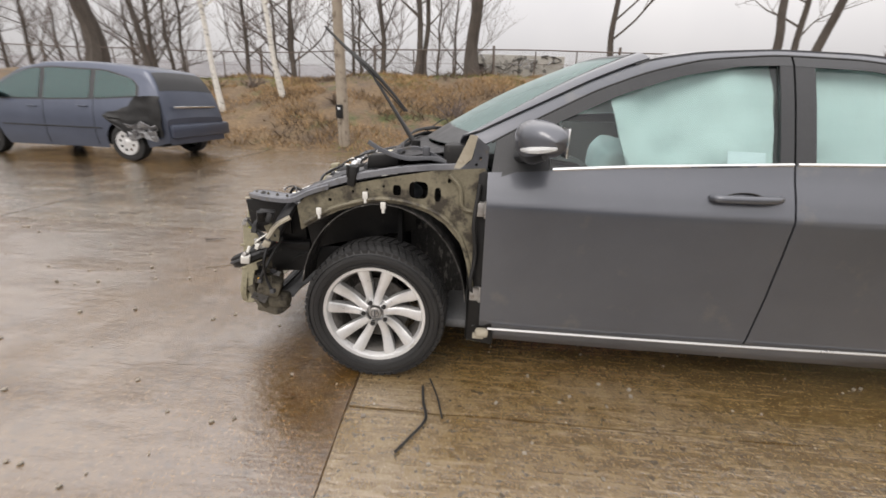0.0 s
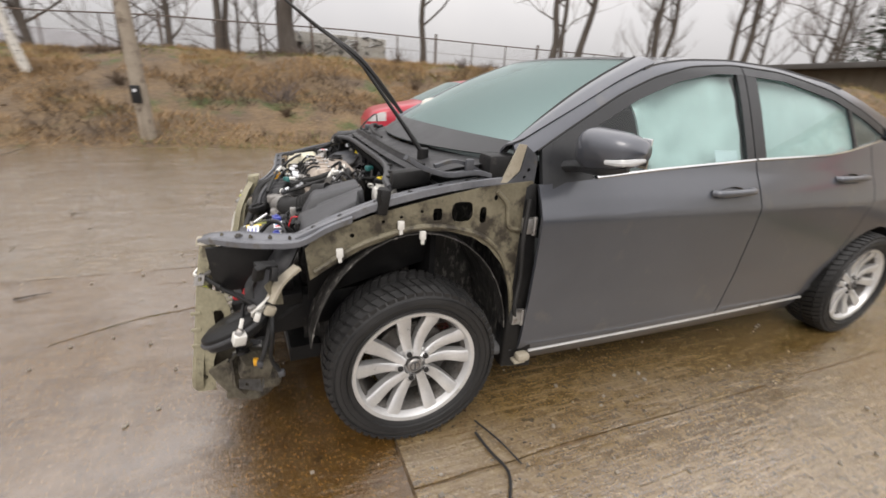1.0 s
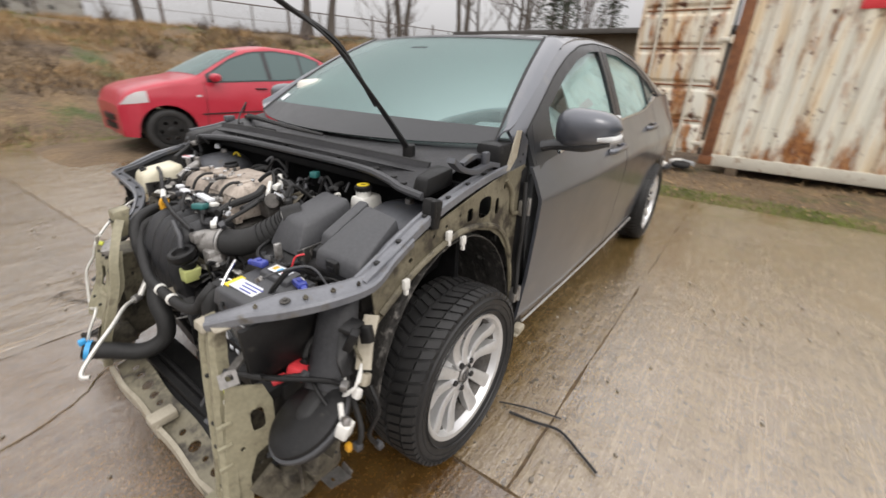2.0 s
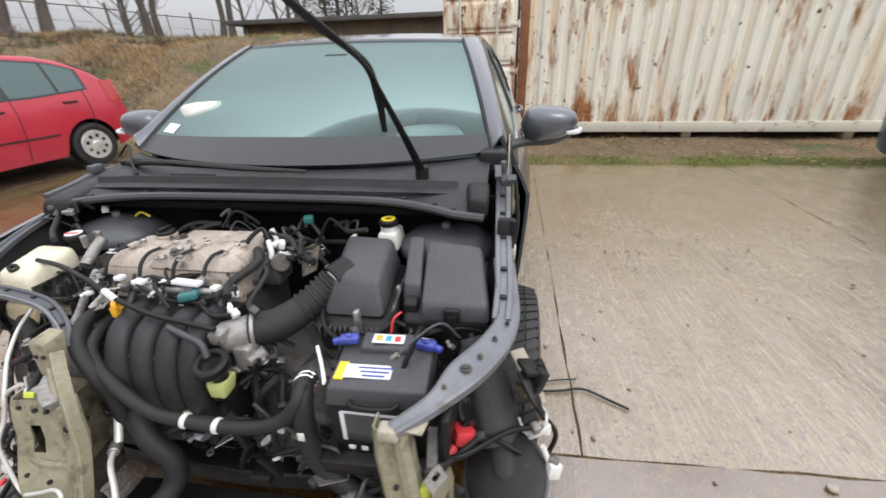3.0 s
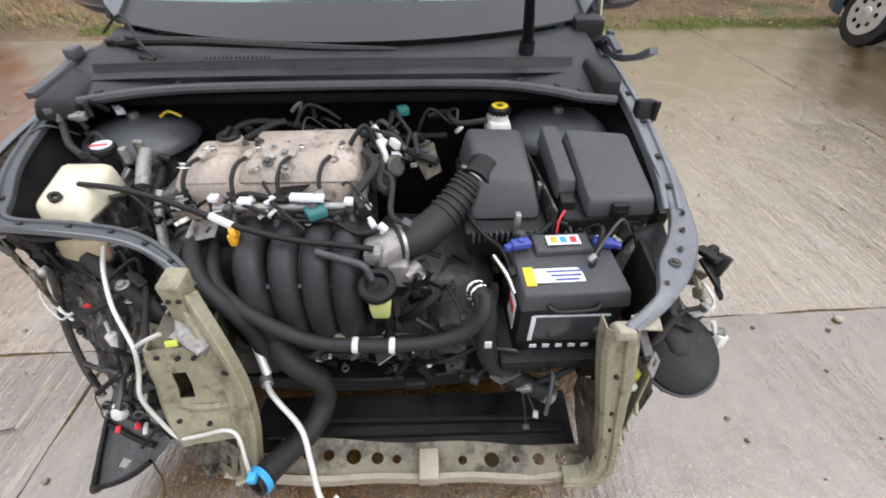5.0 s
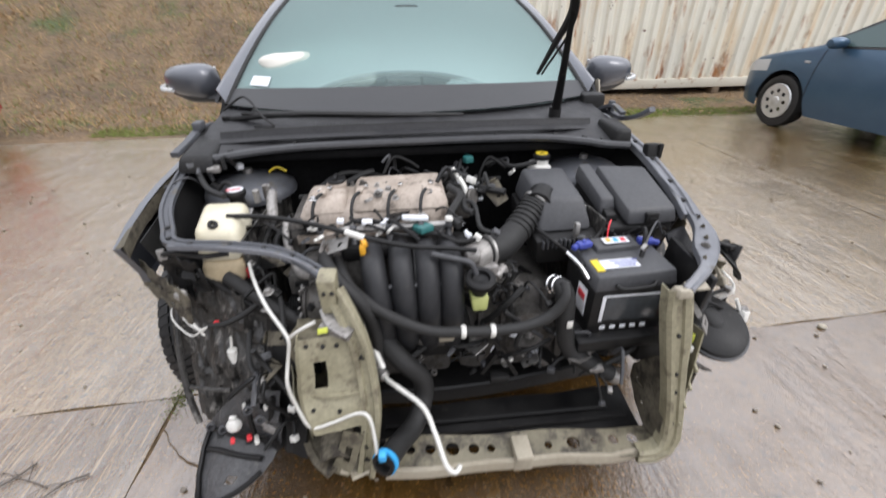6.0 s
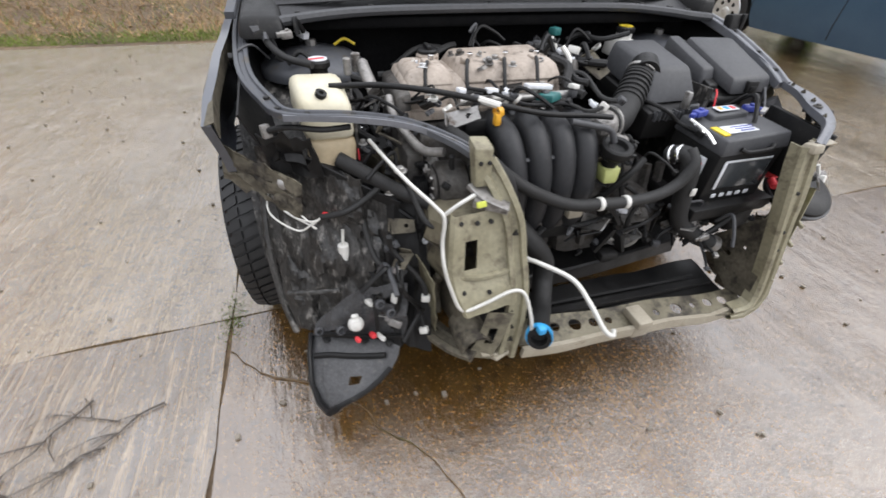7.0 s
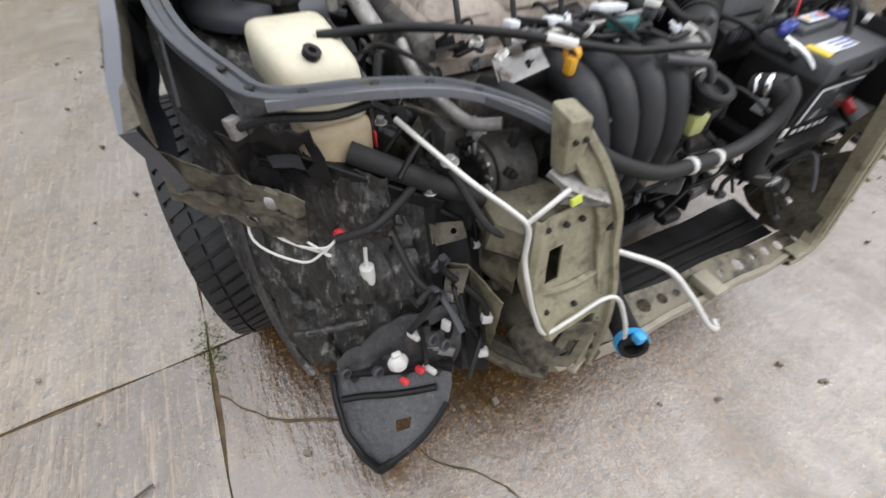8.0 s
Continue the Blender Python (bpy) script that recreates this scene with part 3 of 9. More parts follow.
frame_line = table((0.42, 1.035), (0.53, 1.10), (0.85, 1.265), (1.05, 1.342), (1.26, 1.395), (1.54, 1.420), (1.87, 1.410), (2.25, 1.345), (2.5, 1.262), (2.78, 1.142), (2.9, 1.09), d=0.05)
win_line = table((0.40, 0.90), (0.675, 1.0), (0.69, 1.135), (0.95, 1.258), (1.17, 1.332), (1.40, 1.378), (1.55, 1.385), (1.87, 1.375), (2.25, 1.308), (2.5, 1.222), (2.70, 1.132), d=0.012)
rail_line = table((0.36, 1.075), (0.5, 1.145), (0.85, 1.315), (1.05, 1.395), (1.26, 1.430), (1.54, 1.448), (1.87, 1.440), (2.25, 1.392), (2.5, 1.325), (2.75, 1.235), (3.0, 1.155), (3.1, 1.12), d=0.05)
crown_line = table((0.9, 1.395), (1.03, 1.415), (1.2, 1.445), (1.4, 1.468), (1.65, 1.475), (1.95, 1.466), (2.25, 1.425), (2.4, 1.38), d=0.06)


def width_at(x, z):
    return side_width(z) * plan(x)


def panel(xl, xr, zb, zt, side, nu=12, nv=10, lip=0.014, off=0.0, wave=None):
    """A pressed side panel between two edges in x (of z) and two in z (of x), its rim folded in."""
    rows = []
    for i in range(nu + 1):
        row = []
        for j in range(nv + 1):
            u, v = i / nu, j / nv
            x, z = 0.5 * (xl(0.7) + xr(0.7)), 0.7
            for _ in range(6):
                x = xl(z) + (xr(z) - xl(z)) * u
                z = zb(x) + (zt(x) - zb(x)) * v
            o = off + (wave(x, z) if wave else 0)
            row.append((x, YC + side * (width_at(x, z) + o), z))
        rows.append(row)
    v, f = sheet(rows)
    n1 = nv + 1
    ring = [j for j in range(n1)] + [i * n1 + nv for i in range(1, nu + 1)] + [nu * n1 + j for j in range(nv - 1, -1, -1)] + [i * n1 for i in range(nu - 1, 0, -1)]
    o = len(v)
    v = list(v) + [(v[k][0], v[k][1] - side * lip, v[k][2]) for k in ring]
    for a in range(len(ring)):
        b = (a + 1) % len(ring)
        f.append((ring[a], ring[b], o + b, o + a))
    return v, f


def const(c):
    return lambda _: c


sedan = root("wrecked_sedan", pose(1.35, YC, 0), "dark grey sedan with its front end torn off", "car", local=False)
sill_z = table((0.4, 0.262), (2.3, 0.285))
arch = lambda x: 0.31 + math.sqrt(max(0.362 ** 2 - (x - 2.70) ** 2, 0)) if abs(x - 2.70) < 0.362 else 0.0
rear_cut = table((0.2, 2.27), (0.4, 2.325), (0.55, 2.40), (0.70, 2.455), (0.9, 2.505), (1.2, 2.53), d=0.04)
for side, word in ((-1, "left"), (1, "right")):
    fd = part("door", panel(table((0.2, 0.463), (0.9, 0.452), (1.0, 0.452)), const(1.588), sill_z, belt, side, 22, 44), "paint", sedan,
              "dark grey front door with road dirt along its foot")
    rd = part("door", panel(const(1.596), rear_cut, sill_z, belt, side, 18, 44), "paint", sedan, "dark grey rear door")
    q_bot = lambda x: max(arch(x), 0.285 if x < 2.7 else 0.25 + 0.12 * max(0, x - 3.2))
    part("rear_quarter", panel(lambda z: rear_cut(z) + 0.007, const(3.64), q_bot, lambda x: min(belt(x), 1.125 - 0.02 * max(0, x - 3.2)), side, 34, 36), "paint", sedan, "dark grey rear wing round the wheel arch")
    part("sill", join(panel(const(0.43), const(2.30), const(0.175), lambda x: sill_z(x) - 0.006, side, 14, 4, 0.05, -0.006)), "paint", sedan, "dirty grey sill")
    part("sill_strip", tube([(0.50, YC + side * 0.838, 0.262), (1.4, YC + side * 0.85, 0.272), (2.26, YC + side * 0.848, 0.282)], 0.006, 6), "alloy", sedan, "pale sill edge trim")
    # door frames, glass, pillars
    part("window_frame", join(panel(table((0.9, 0.462), (1.3, 0.50)), const(1.588), win_line, frame_line, side, 30, 4, 0.02),
                              panel(const(1.540), const(1.588), belt, win_line, side, 3, 8, 0.02, -0.001)), "paint_dark", fd, "black door frame")
    part("window_frame", join(panel(const(1.596), const(2.66), win_line, frame_line, side, 26, 4, 0.02),
                              panel(const(1.596), const(1.668), belt, win_line, side, 3, 8, 0.02, -0.001),
                              panel(table((1.0, 2.385), (1.4, 2.345)), table((1.0, 2.405), (1.4, 2.365)), belt, win_line, side, 2, 6, 0.02, -0.001)), "paint_dark", rd, "black door frame")
    part("window_pane", panel(const(0.672), const(1.545), lambda x: belt(x) - 0.01, lambda x: win_line(x) + 0.008, side, 14, 6, 0.004, -0.012), "side_glass", fd, "teal-tinted side window", smooth=60)
    part("window_pane", panel(const(1.66), const(2.40), lambda x: belt(x) - 0.01, lambda x: win_line(x) + 0.008, side, 12, 6, 0.004, -0.012), "side_glass", rd, "teal-tinted rear side window", smooth=60)
    part("window_pane", panel(const(2.40), const(2.66), lambda x: belt(x) - 0.01, lambda x: max(win_line(x), belt(x)) + 0.008, side, 6, 4, 0.004, -0.012), "side_glass", rd, "small fixed rear quarter window", smooth=60)
    strip = lambda a, b: tube([(x, YC + side * (width_at(x, belt(x) + 0.004) + 0.001), belt(x) + 0.004) for x in np.linspace(a, b, 9)], 0.0075, 6, 3)
    part("belt_strip", strip(0.70, 1.585), "chrome", fd, "chrome belt strip")
    part("belt_strip", strip(1.60, 2.62), "chrome", rd, "chrome belt strip")
    # door handle: a recessed cup, coloured black for its shadow, with a bar over it
    for dr, hx, hz in ((fd, 1.415, 0.905), (rd, 2.30, 0.945)):
        hy = width_at(hx, hz)
        part("handle", join(tube([(hx - 0.125, YC + side * (hy - 0.002), hz), (hx - 0.09, YC + side * (hy + 0.026), hz + 0.002), (hx + 0.08, YC + side * (hy + 0.028), hz + 0.006),
                                  (hx + 0.125, YC + side * (hy - 0.002), hz + 0.006)], [0.014, 0.015, 0.015, 0.013], 10)), "paint", dr, "grey pull handle")
        part("handle_cup", moved(lathe([(0.001, -0.012), (0.055, -0.010), (0.078, 0.0015), (0.074, 0.003)], 24), Matrix.Translation((hx - 0.005, YC + side * (hy - 0.002), hz - 0.014)) @ pose(0, 0, 0, -90 * side, 0, 0) @ Matrix.Diagonal((1.15, 0.52, 1, 1))), "paint_dark", dr, "handle recess, its shadow painted black")
    # windscreen pillar and roof rail, one pressing
    edge = []
    for i in range(40):
        x = 0.37 + (2.98 - 0.37) * i / 39
        zf, zr = frame_line(x) + 0.006, rail_line(x)
        row = []
        for k in range(6):
            z = zf + (zr - zf) * k / 5
            row.append((x, YC + side * (width_at(x, z) - 0.002 * k * k / 5), z))
        edge.append(row)
    part("roof_rail", sheet(edge, 0.012 * side), "paint", sedan, "grey windscreen pillar and roof edge")
    part("rail_gap", tube([(x, YC + side * (width_at(x, frame_line(x) + 0.003) - 0.004), frame_line(x) + 0.003) for x in np.linspace(0.46, 2.7, 24)], 0.005, 6, 2), "rubber", sedan, "black door seal")

# roof skin
rows = []
for i in range(24):
    x = 1.0 + (2.33 - 1.0) * i / 23
    row = []
    for k in range(17):
        s = -1 + 2 * k / 16
        yr, zr = width_at(x, rail_line(x)), rail_line(x)
        fwd = 0.10 * (1 - s * s) * max(0, 1 - (x - 1.0) / 0.35) - 0.06 * (1 - s * s) * max(0, (x - 1.9) / 0.43) * -1
        row.append((x - fwd, YC + s * yr, zr + (crown_line(x) - zr) * (1 - abs(s) ** 2.6)))
    rows.append(row)
part("roof", sheet(rows, -0.006), "paint", sedan, "grey roof panel")
# windscreen: from the cowl up to the roof, bowed in plan
rows = []
for i in range(14):
    v = i / 13
    row = []
    for k in range(21):
        s = -1 + 2 * k / 20
        half = 0.725 + (0.548 - 0.725) * v
        xe, ze = 0.335 + (1.025 - 0.335) * v, 1.035 + (1.413 - 1.035) * v
        bow = (0.20 * (1 - v) + 0.10 * v) * (1 - abs(s) ** 2.2)
        row.append((xe - bow, YC + s * half, ze + 0.030 * math.sin(math.pi * v) - 0.012 * (1 - v) * (1 - s * s) + 0.012 * v * (1 - s * s)))
    rows.append(row)
screen = rows
part("windscreen", sheet(rows, 0.005), "fog_glass", sedan, "misted pale windscreen", smooth=60)
# pillar face between the windscreen edge and the outer pillar
for side in (-1, 1):
    rows = []
    for i in range(16):
        v = i / 15
        k = 20 if side > 0 else 0
        e = np.array(screen)[:, k]
        q = np.array([np.interp(v * 13, range(14), e[:, c]) for c in range(3)])
        x = q[0] + 0.03
        o = np.array((x, YC + side * (width_at(x, rail_line(x)) - 0.003), rail_line(x)))
        rows.append([tuple(q * (1 - t) + o * t + np.array((-0.010, 0, 0.012)) * math.sin(math.pi * t)) for t in (0, 0.33, 0.66, 1)])
    part("pillar_face", sheet(rows, 0.006 * side), "paint", sedan, "grey windscreen pillar face")
# rear window, boot and rear end
rows = []
for i in range(8):
    v = i / 7
    row = []
    for k in range(13):
        s = -1 + 2 * k / 12
        half = 0.56 + (0.66 - 0.56) * v
        bow = 0.10 * (1 - s * s)
        row.append((2.33 + (2.98 - 2.33) * v + bow, YC + s * half, 1.395 + (1.13 - 1.395) * v + 0.03 * (1 - s * s)))
    rows.append(row)
part("rear_window", sheet(rows, 0.005), "dark_glass", sedan, "dark rear window", smooth=60)
rows = []
for x, z in ((2.93, 1.135), (3.1, 1.14), (3.3, 1.138), (3.46, 1.13), (3.55, 1.11), (3.60, 1.03), (3.615, 0.9), (3.65, 0.72), (3.67, 0.55), (3.66, 0.4), (3.62, 0.26)):
    row = []
    for k in range(15):
        s = -1 + 2 * k / 14
        half = width_at(min(x, 3.6), min(z, 1.1)) * (0.995 if x < 3.5 else 1.0)
        row.append((x - 0.10 * abs(s) ** 3 * min(1, max(0, (x - 3.3) / 0.3)), YC + s * half, z + 0.02 * (1 - s * s) * (x < 3.58)))
    rows.append(row)
part("boot_lid", sheet(rows, -0.01), "paint", sedan, "grey boot and rear bumper")
# dark inner shell and floor, so that gaps look into shade
part("inner_shell", join(box(1.55, YC, 0.24, 2.5, 1.56, 0.05, 0.02), box(1.5, YC - 0.80, 0.60, 2.0, 0.03, 0.62, 0.01), box(1.5, YC + 0.80, 0.60, 2.0, 0.03, 0.62, 0.01),
                         box(3.0, YC, 0.55, 0.9, 1.3, 0.5, 0.05)), "cabin", sedan, "dark floor and inner door panels")


# ---- wheels ----
def tyre_piece(r=0.316, rim=0.222, w=0.205, blocks=58, deep=True):
    """A tyre round the y axis: rounded side walls and separate tread blocks."""
    h = w / 2
    prof = [(rim - 0.004, -h * 0.78), (rim + 0.010, -h * 0.88), (rim + 0.03, -h * 0.97), (rim + 0.055, -h * 1.0), (r - 0.028, -h * 0.95), (r - 0.012, -h * 0.86),
            (r - 0.008, -h * 0.7), (r - 0.008, h * 0.7), (r - 0.012, h * 0.86), (r - 0.028, h * 0.95), (rim + 0.055, h * 1.0), (rim + 0.03, h * 0.97), (rim + 0.010, h * 0.88), (rim - 0.004, h * 0.78)]
    body = lathe(prof, 64)
    bits = [body]
    for s in (-1, 1):
        for q in (rim + 0.022, rim + 0.045, rim + 0.066):
            bits.append(lathe([(q - 0.002, s * h * 0.955), (q, s * h * 1.012), (q + 0.002, s * h * 0.955)], 64))
    v, f = [], []
    lanes = ((-0.93, -0.58, 0.0), (-0.52, -0.06, 0.5), (0.06, 0.52, 0.0), (0.58, 0.93, 0.5))
    for k in range(blocks):
        for a, b, ph in lanes:
            t0 = 2 * math.pi * (k + ph + 0.10) / blocks
            t1 = 2 * math.pi * (k + ph + 0.80) / blocks
            skew = (0.5 if a < 0 else -0.5) * 2 * math.pi / blocks
            o = len(v)
            for (t, z, e) in ((t0, a, 0), (t1, a, 0), (t1 + skew, b, 0), (t0 + skew, b, 0)):
                drop = 0.010 * max(0, abs(z) - 0.7) / 0.25
                for rr in (r - 0.013 - drop, r - drop):
                    v.append((rr * math.cos(t), rr * math.sin(t), z * h))
            f += [(o + 1, o + 3, o + 5, o + 7), (o, o + 2, o + 3, o + 1), (o + 2, o + 4, o + 5, o + 3), (o + 4, o + 6, o + 7, o + 5), (o + 6, o, o + 1, o + 7)]
    bits.append((v, f))
    return moved(join(*bits), pose(0, 0, 0, 90, 0, 0))


def spoke(a0, sweep, w0, w1, r0, r1, zf, th):
    """One curved rim spoke from the hub to the lip."""
    rows = []
    for i in range(7):
        t = i / 6
        rr, a = r0 + (r1 - r0) * t, a0 + sweep * (1 - (1 - t) ** 1.6)
        w = w0 + (w1 - w0) * t
        z = zf - 0.016 * math.sin(math.pi * min(1, t * 1.15)) + 0.010 * t
        c, s = math.cos(a), math.sin(a)
        row = []
        for lat, dz in ((-w, -th), (-w, -0.004), (-w * 0.7, 0), (w * 0.7, 0), (w, -0.004), (w, -th)):
            row.append((rr * c - lat * s, rr * s + lat * c, z + dz))
        rows.append(row)
    return sheet(rows)


def alloy_rim(rim=0.222, w=0.205):
    h = w / 2
    lip = lathe([(rim - 0.020, h * 0.60), (rim - 0.014, h * 0.76), (rim - 0.009, h * 0.85), (rim + 0.004, h * 0.88), (rim + 0.008, h * 0.80), (rim - 0.005, h * 0.7), (rim - 0.012, h * 0.55)], 64, closed=True)
    barrel = lathe([(rim - 0.030, -h * 0.8), (rim - 0.038, 0.0), (rim - 0.028, h * 0.5), (rim - 0.016, h * 0.62), (rim - 0.010, h * 0.5), (rim - 0.012, -h * 0.8)], 48, closed=True)
    hub = lathe([(0.001, h * 0.50), (0.030, h * 0.46), (0.034, h * 0.48), (0.046, h * 0.46), (0.066, h * 0.40), (0.074, h * 0.15), (0.05, h * 0.1)], 40)
    return lip, barrel, hub


def build_wheel(turn=0.0, simple=False):
    """A ten-spoke alloy wheel whose outer face looks along -y."""
    flip = pose(0, 0, 0, 90, 0, 0)
    lip, barrel, hub = alloy_rim()
    spokes = []
    for k in range(10):
        c = turn + 36 * k + (3 if k % 2 else -3)
        spokes.append(spoke(math.radians(c + 9), math.radians(-9), 0.0150, 0.0265, 0.040, 0.211, 0.068, 0.034))
    return {"tyre": tyre_piece(), "rim": moved(lip, flip), "barrel": moved(barrel, flip), "hub": moved(hub, flip), "spokes": [moved(s, flip) for s in spokes],
            "pockets": [moved(lathe([(0.0145, 0.058), (0.0165, 0.0665), (0.0185, 0.058)], 16, Matrix.Translation((0.052 * math.cos(math.radians(72 * k + turn + 7)), 0.052 * math.sin(math.radians(72 * k + turn + 7)), 0))), flip) for k in range(5)],
            "bolts": [moved(cyl((0.052 * math.cos(math.radians(72 * k + turn + 7)), 0.052 * math.sin(math.radians(72 * k + turn + 7)), 0.046),
                                (0.052 * math.cos(math.radians(72 * k + turn + 7)), 0.052 * math.sin(math.radians(72 * k + turn + 7)), 0.073), 0.0105, 8), flip) for k in range(5)],
            "cap": moved(lathe([(0.001, 0.0725), (0.024, 0.072), (0.028, 0.068), (0.029, 0.05)], 24), flip),
            "badge": moved(join(lathe([(0.015, 0.0732), (0.017, 0.075), (0.019, 0.0732)], 24), box(0, 0, 0.074, 0.006, 0.030, 0.002, 0.001)), flip),
            "disc": moved(cyl((0, 0, -0.02), (0, 0, 0.012), 0.145, 32, 0.02), flip)}


def mount_wheel(parent, x, y, z, turn, yaw, half=1):
    w = build_wheel(turn)
    m = pose(x, y, z, 0, 0, yaw) @ Matrix.Translation((0, 0, 0))
    hub = part("wheel", mesh_of("wheel", w["hub"], "alloy"), None, parent, "silver ten-spoke alloy wheel with a winter tyre", at=m)
    part("tyre", w["tyre"], "tyre", hub, "wet black winter tyre")
    part("rim", w["rim"], "alloy", hub)
    # silver barrel coloured dark: dirt, and the shade behind the spokes
    part("barrel", w["barrel"], "cast", hub, "dirty rim barrel, darkened for its shade")
    for s in w["spokes"]:
        part("spoke", s, "alloy", hub)
    for b in w["pockets"]:
        part("bolt_pocket", b, "alloy", hub)
    for b in w["bolts"]:
        part("wheel_bolt", b, "rubber", hub, "dark wheel bolt")
    part("centre_cap", w["cap"], "steel", hub, "grey centre cap")
    part("badge", w["badge"], "box", hub)
    part("brake_disc", w["disc"], "cast", hub, "dark brake disc")
    return hub


mount_wheel(sedan, 0.0, -0.768, 0.314, 34, 0)
mount_wheel(sedan, 2.70, -0.768, 0.314, 30, 0)
mount_wheel(sedan, 0.02, 0.835, 0.314, 3, 180)
mount_wheel(sedan, 2.70, 0.828, 0.314, 14, 180)


# ---- the sedan: windscreen surround, cabin, mirrors, wipers ----
def on_screen(s, v, lift=0.0):
    i, k = v * 13, (s + 1) * 10
    i0, k0 = min(int(i), 12), min(int(k), 19)
    a = np.array(screen)
    fi, fk = i - i0, k - k0
    p = (a[i0, k0] * (1 - fi) * (1 - fk) + a[i0 + 1, k0] * fi * (1 - fk) + a[i0, k0 + 1] * (1 - fi) * fk + a[i0 + 1, k0 + 1] * fi * fk)
    return p + np.array((-0.55, 0, 0.83)) * lift


frit = [[on_screen(-0.995 + 1.99 * k / 24, e * (0.10 + 0.05 * (1 - (-1 + 2 * k / 24) ** 2)), 0.004) for k in range(25)] for e in (0, 0.5, 1)]
part("lower_screen_band", sheet(frit, 0.002), "paint_dark", sedan, "black painted band along the foot of the windscreen")
part("upper_screen_band", sheet([[on_screen(-0.99 + 1.98 * k / 16, e, 0.004) for k in range(17)] for e in (0.965, 1.0)], 0.002), "paint_dark", sedan, "black band under the roof")
for s in (-1, 1):
    part("screen_moulding", tube([on_screen(s * 0.998, v, 0.004) for v in np.linspace(0, 1, 10)], 0.009, 6, 3), "rubber", sedan, "black windscreen edge moulding")
# cowl: from the foot of the screen down to the bonnet seal
seal = smooth_path([(-0.075, 0.765, 0.925), (-0.045, 0.68, 0.942), (-0.01, 0.45, 0.956), (-0.005, 0.0, 0.960), (-0.005, -0.36, 0.957), (-0.03, -0.52, 0.948), (-0.055, -0.60, 0.940), (-0.06, -0.69, 0.932)], 5)
part("bonnet_seal", tube([tuple(p) for p in seal], 0.013, 8, 1), "box", sedan, "grey rubber bonnet seal")
rows = []
for e in range(6):
    t = e / 5
    row = []
    for p in seal:
        s = max(-0.999, min(0.999, (p[1] - YC) / 0.725))
        q = on_screen(s, 0.0)
        z = p[2] - 0.004 + (q[2] - 0.012 - p[2]) * t ** 0.8
        row.append((p[0] + 0.008 + (q[0] - p[0] - 0.006) * t, p[1], z + (0.006 if e in (2, 3) else 0)))
    rows.append(row)
part("cowl_panel", sheet(rows, -0.004), "cowl", sedan, "black plastic cowl panel below the windscreen")
for k in range(16):
    y = 0.22 + 0.011 * k
    part("vent_slot", box(0.045, y, 1.008, 0.03, 0.004, 0.006, 0.001, (0, -25, 0)), "rubber", sedan)
# trough, raised lip and clips of the cowl
lip = smooth_path([(0.075, 0.70, 0.990), (0.045, 0.45, 1.005), (0.035, 0.0, 1.010), (0.045, -0.36, 1.006), (0.085, -0.60, 0.992)], 6)
part("cowl_lip", tube([tuple(p) for p in lip], [0.006] * len(lip), 8, 1), "rubber", sedan, "black lip along the cowl trough")
part("cowl_step", sheet([[tuple(p + np.array(o)) for p in lip] for o in ((-0.004, 0, 0.0), (-0.012, 0, -0.018), (-0.040, 0, -0.026))], 0.003), "cowl", sedan)
for p in seal[2:-2:4]:
    part("seal_clip", box(p[0] + 0.012, p[1], p[2] + 0.012, 0.018, 0.014, 0.008, 0.002), "rubber", sedan)
# bulkhead and channel carry the cowl's shade in their near-black colour
part("bulkhead", sheet([[(0.10, y, z) for y in np.linspace(-0.72, 0.78, 9)] for z in (0.30, 0.6, 0.95)], 0.02), "felt", sedan, "black felt bulkhead with the cowl's shade in its colour")
part("cowl_underside", box(0.05, YC, 0.925, 0.11, 1.40, 0.03, 0.008), "felt", sedan, "channel under the cowl, its shade coloured black")
# dashboard, seats and the airbags that filled the cabin
rows = [[(x - 0.16 * (1 - s * s), YC + s * 0.66, z) for s in np.linspace(-1, 1, 11)] for x, z in ((0.40, 1.00), (0.62, 1.015), (0.82, 0.99), (0.95, 0.90), (0.98, 0.55))]
part("dashboard", sheet(rows, -0.02), "cabin", sedan, "dark dashboard")


def pillow(c, size, seed, power=0.55, n=18):
    """A soft, creased bag."""
    rows = []
    for i in range(n + 1):
        th = math.pi * i / n
        row = []
        for k in range(2 * n + 1):
            ph = 2 * math.pi * k / (2 * n)
            d = Vector((math.sin(th) * math.cos(ph), math.sin(th) * math.sin(ph), math.cos(th)))
            d = Vector([math.copysign(abs(q) ** power, q) for q in d])
            w = 1 + 0.10 * noise.noise(d * 1.7 + Vector((seed, 0, 0))) + 0.03 * noise.noise(d * 5 + Vector((0, seed, 0)))
            row.append((c[0] + size[0] * d.x * w, c[1] + size[1] * d.y * w, c[2] + size[2] * d.z * w))
        rows.append(row)
    return sheet(rows)


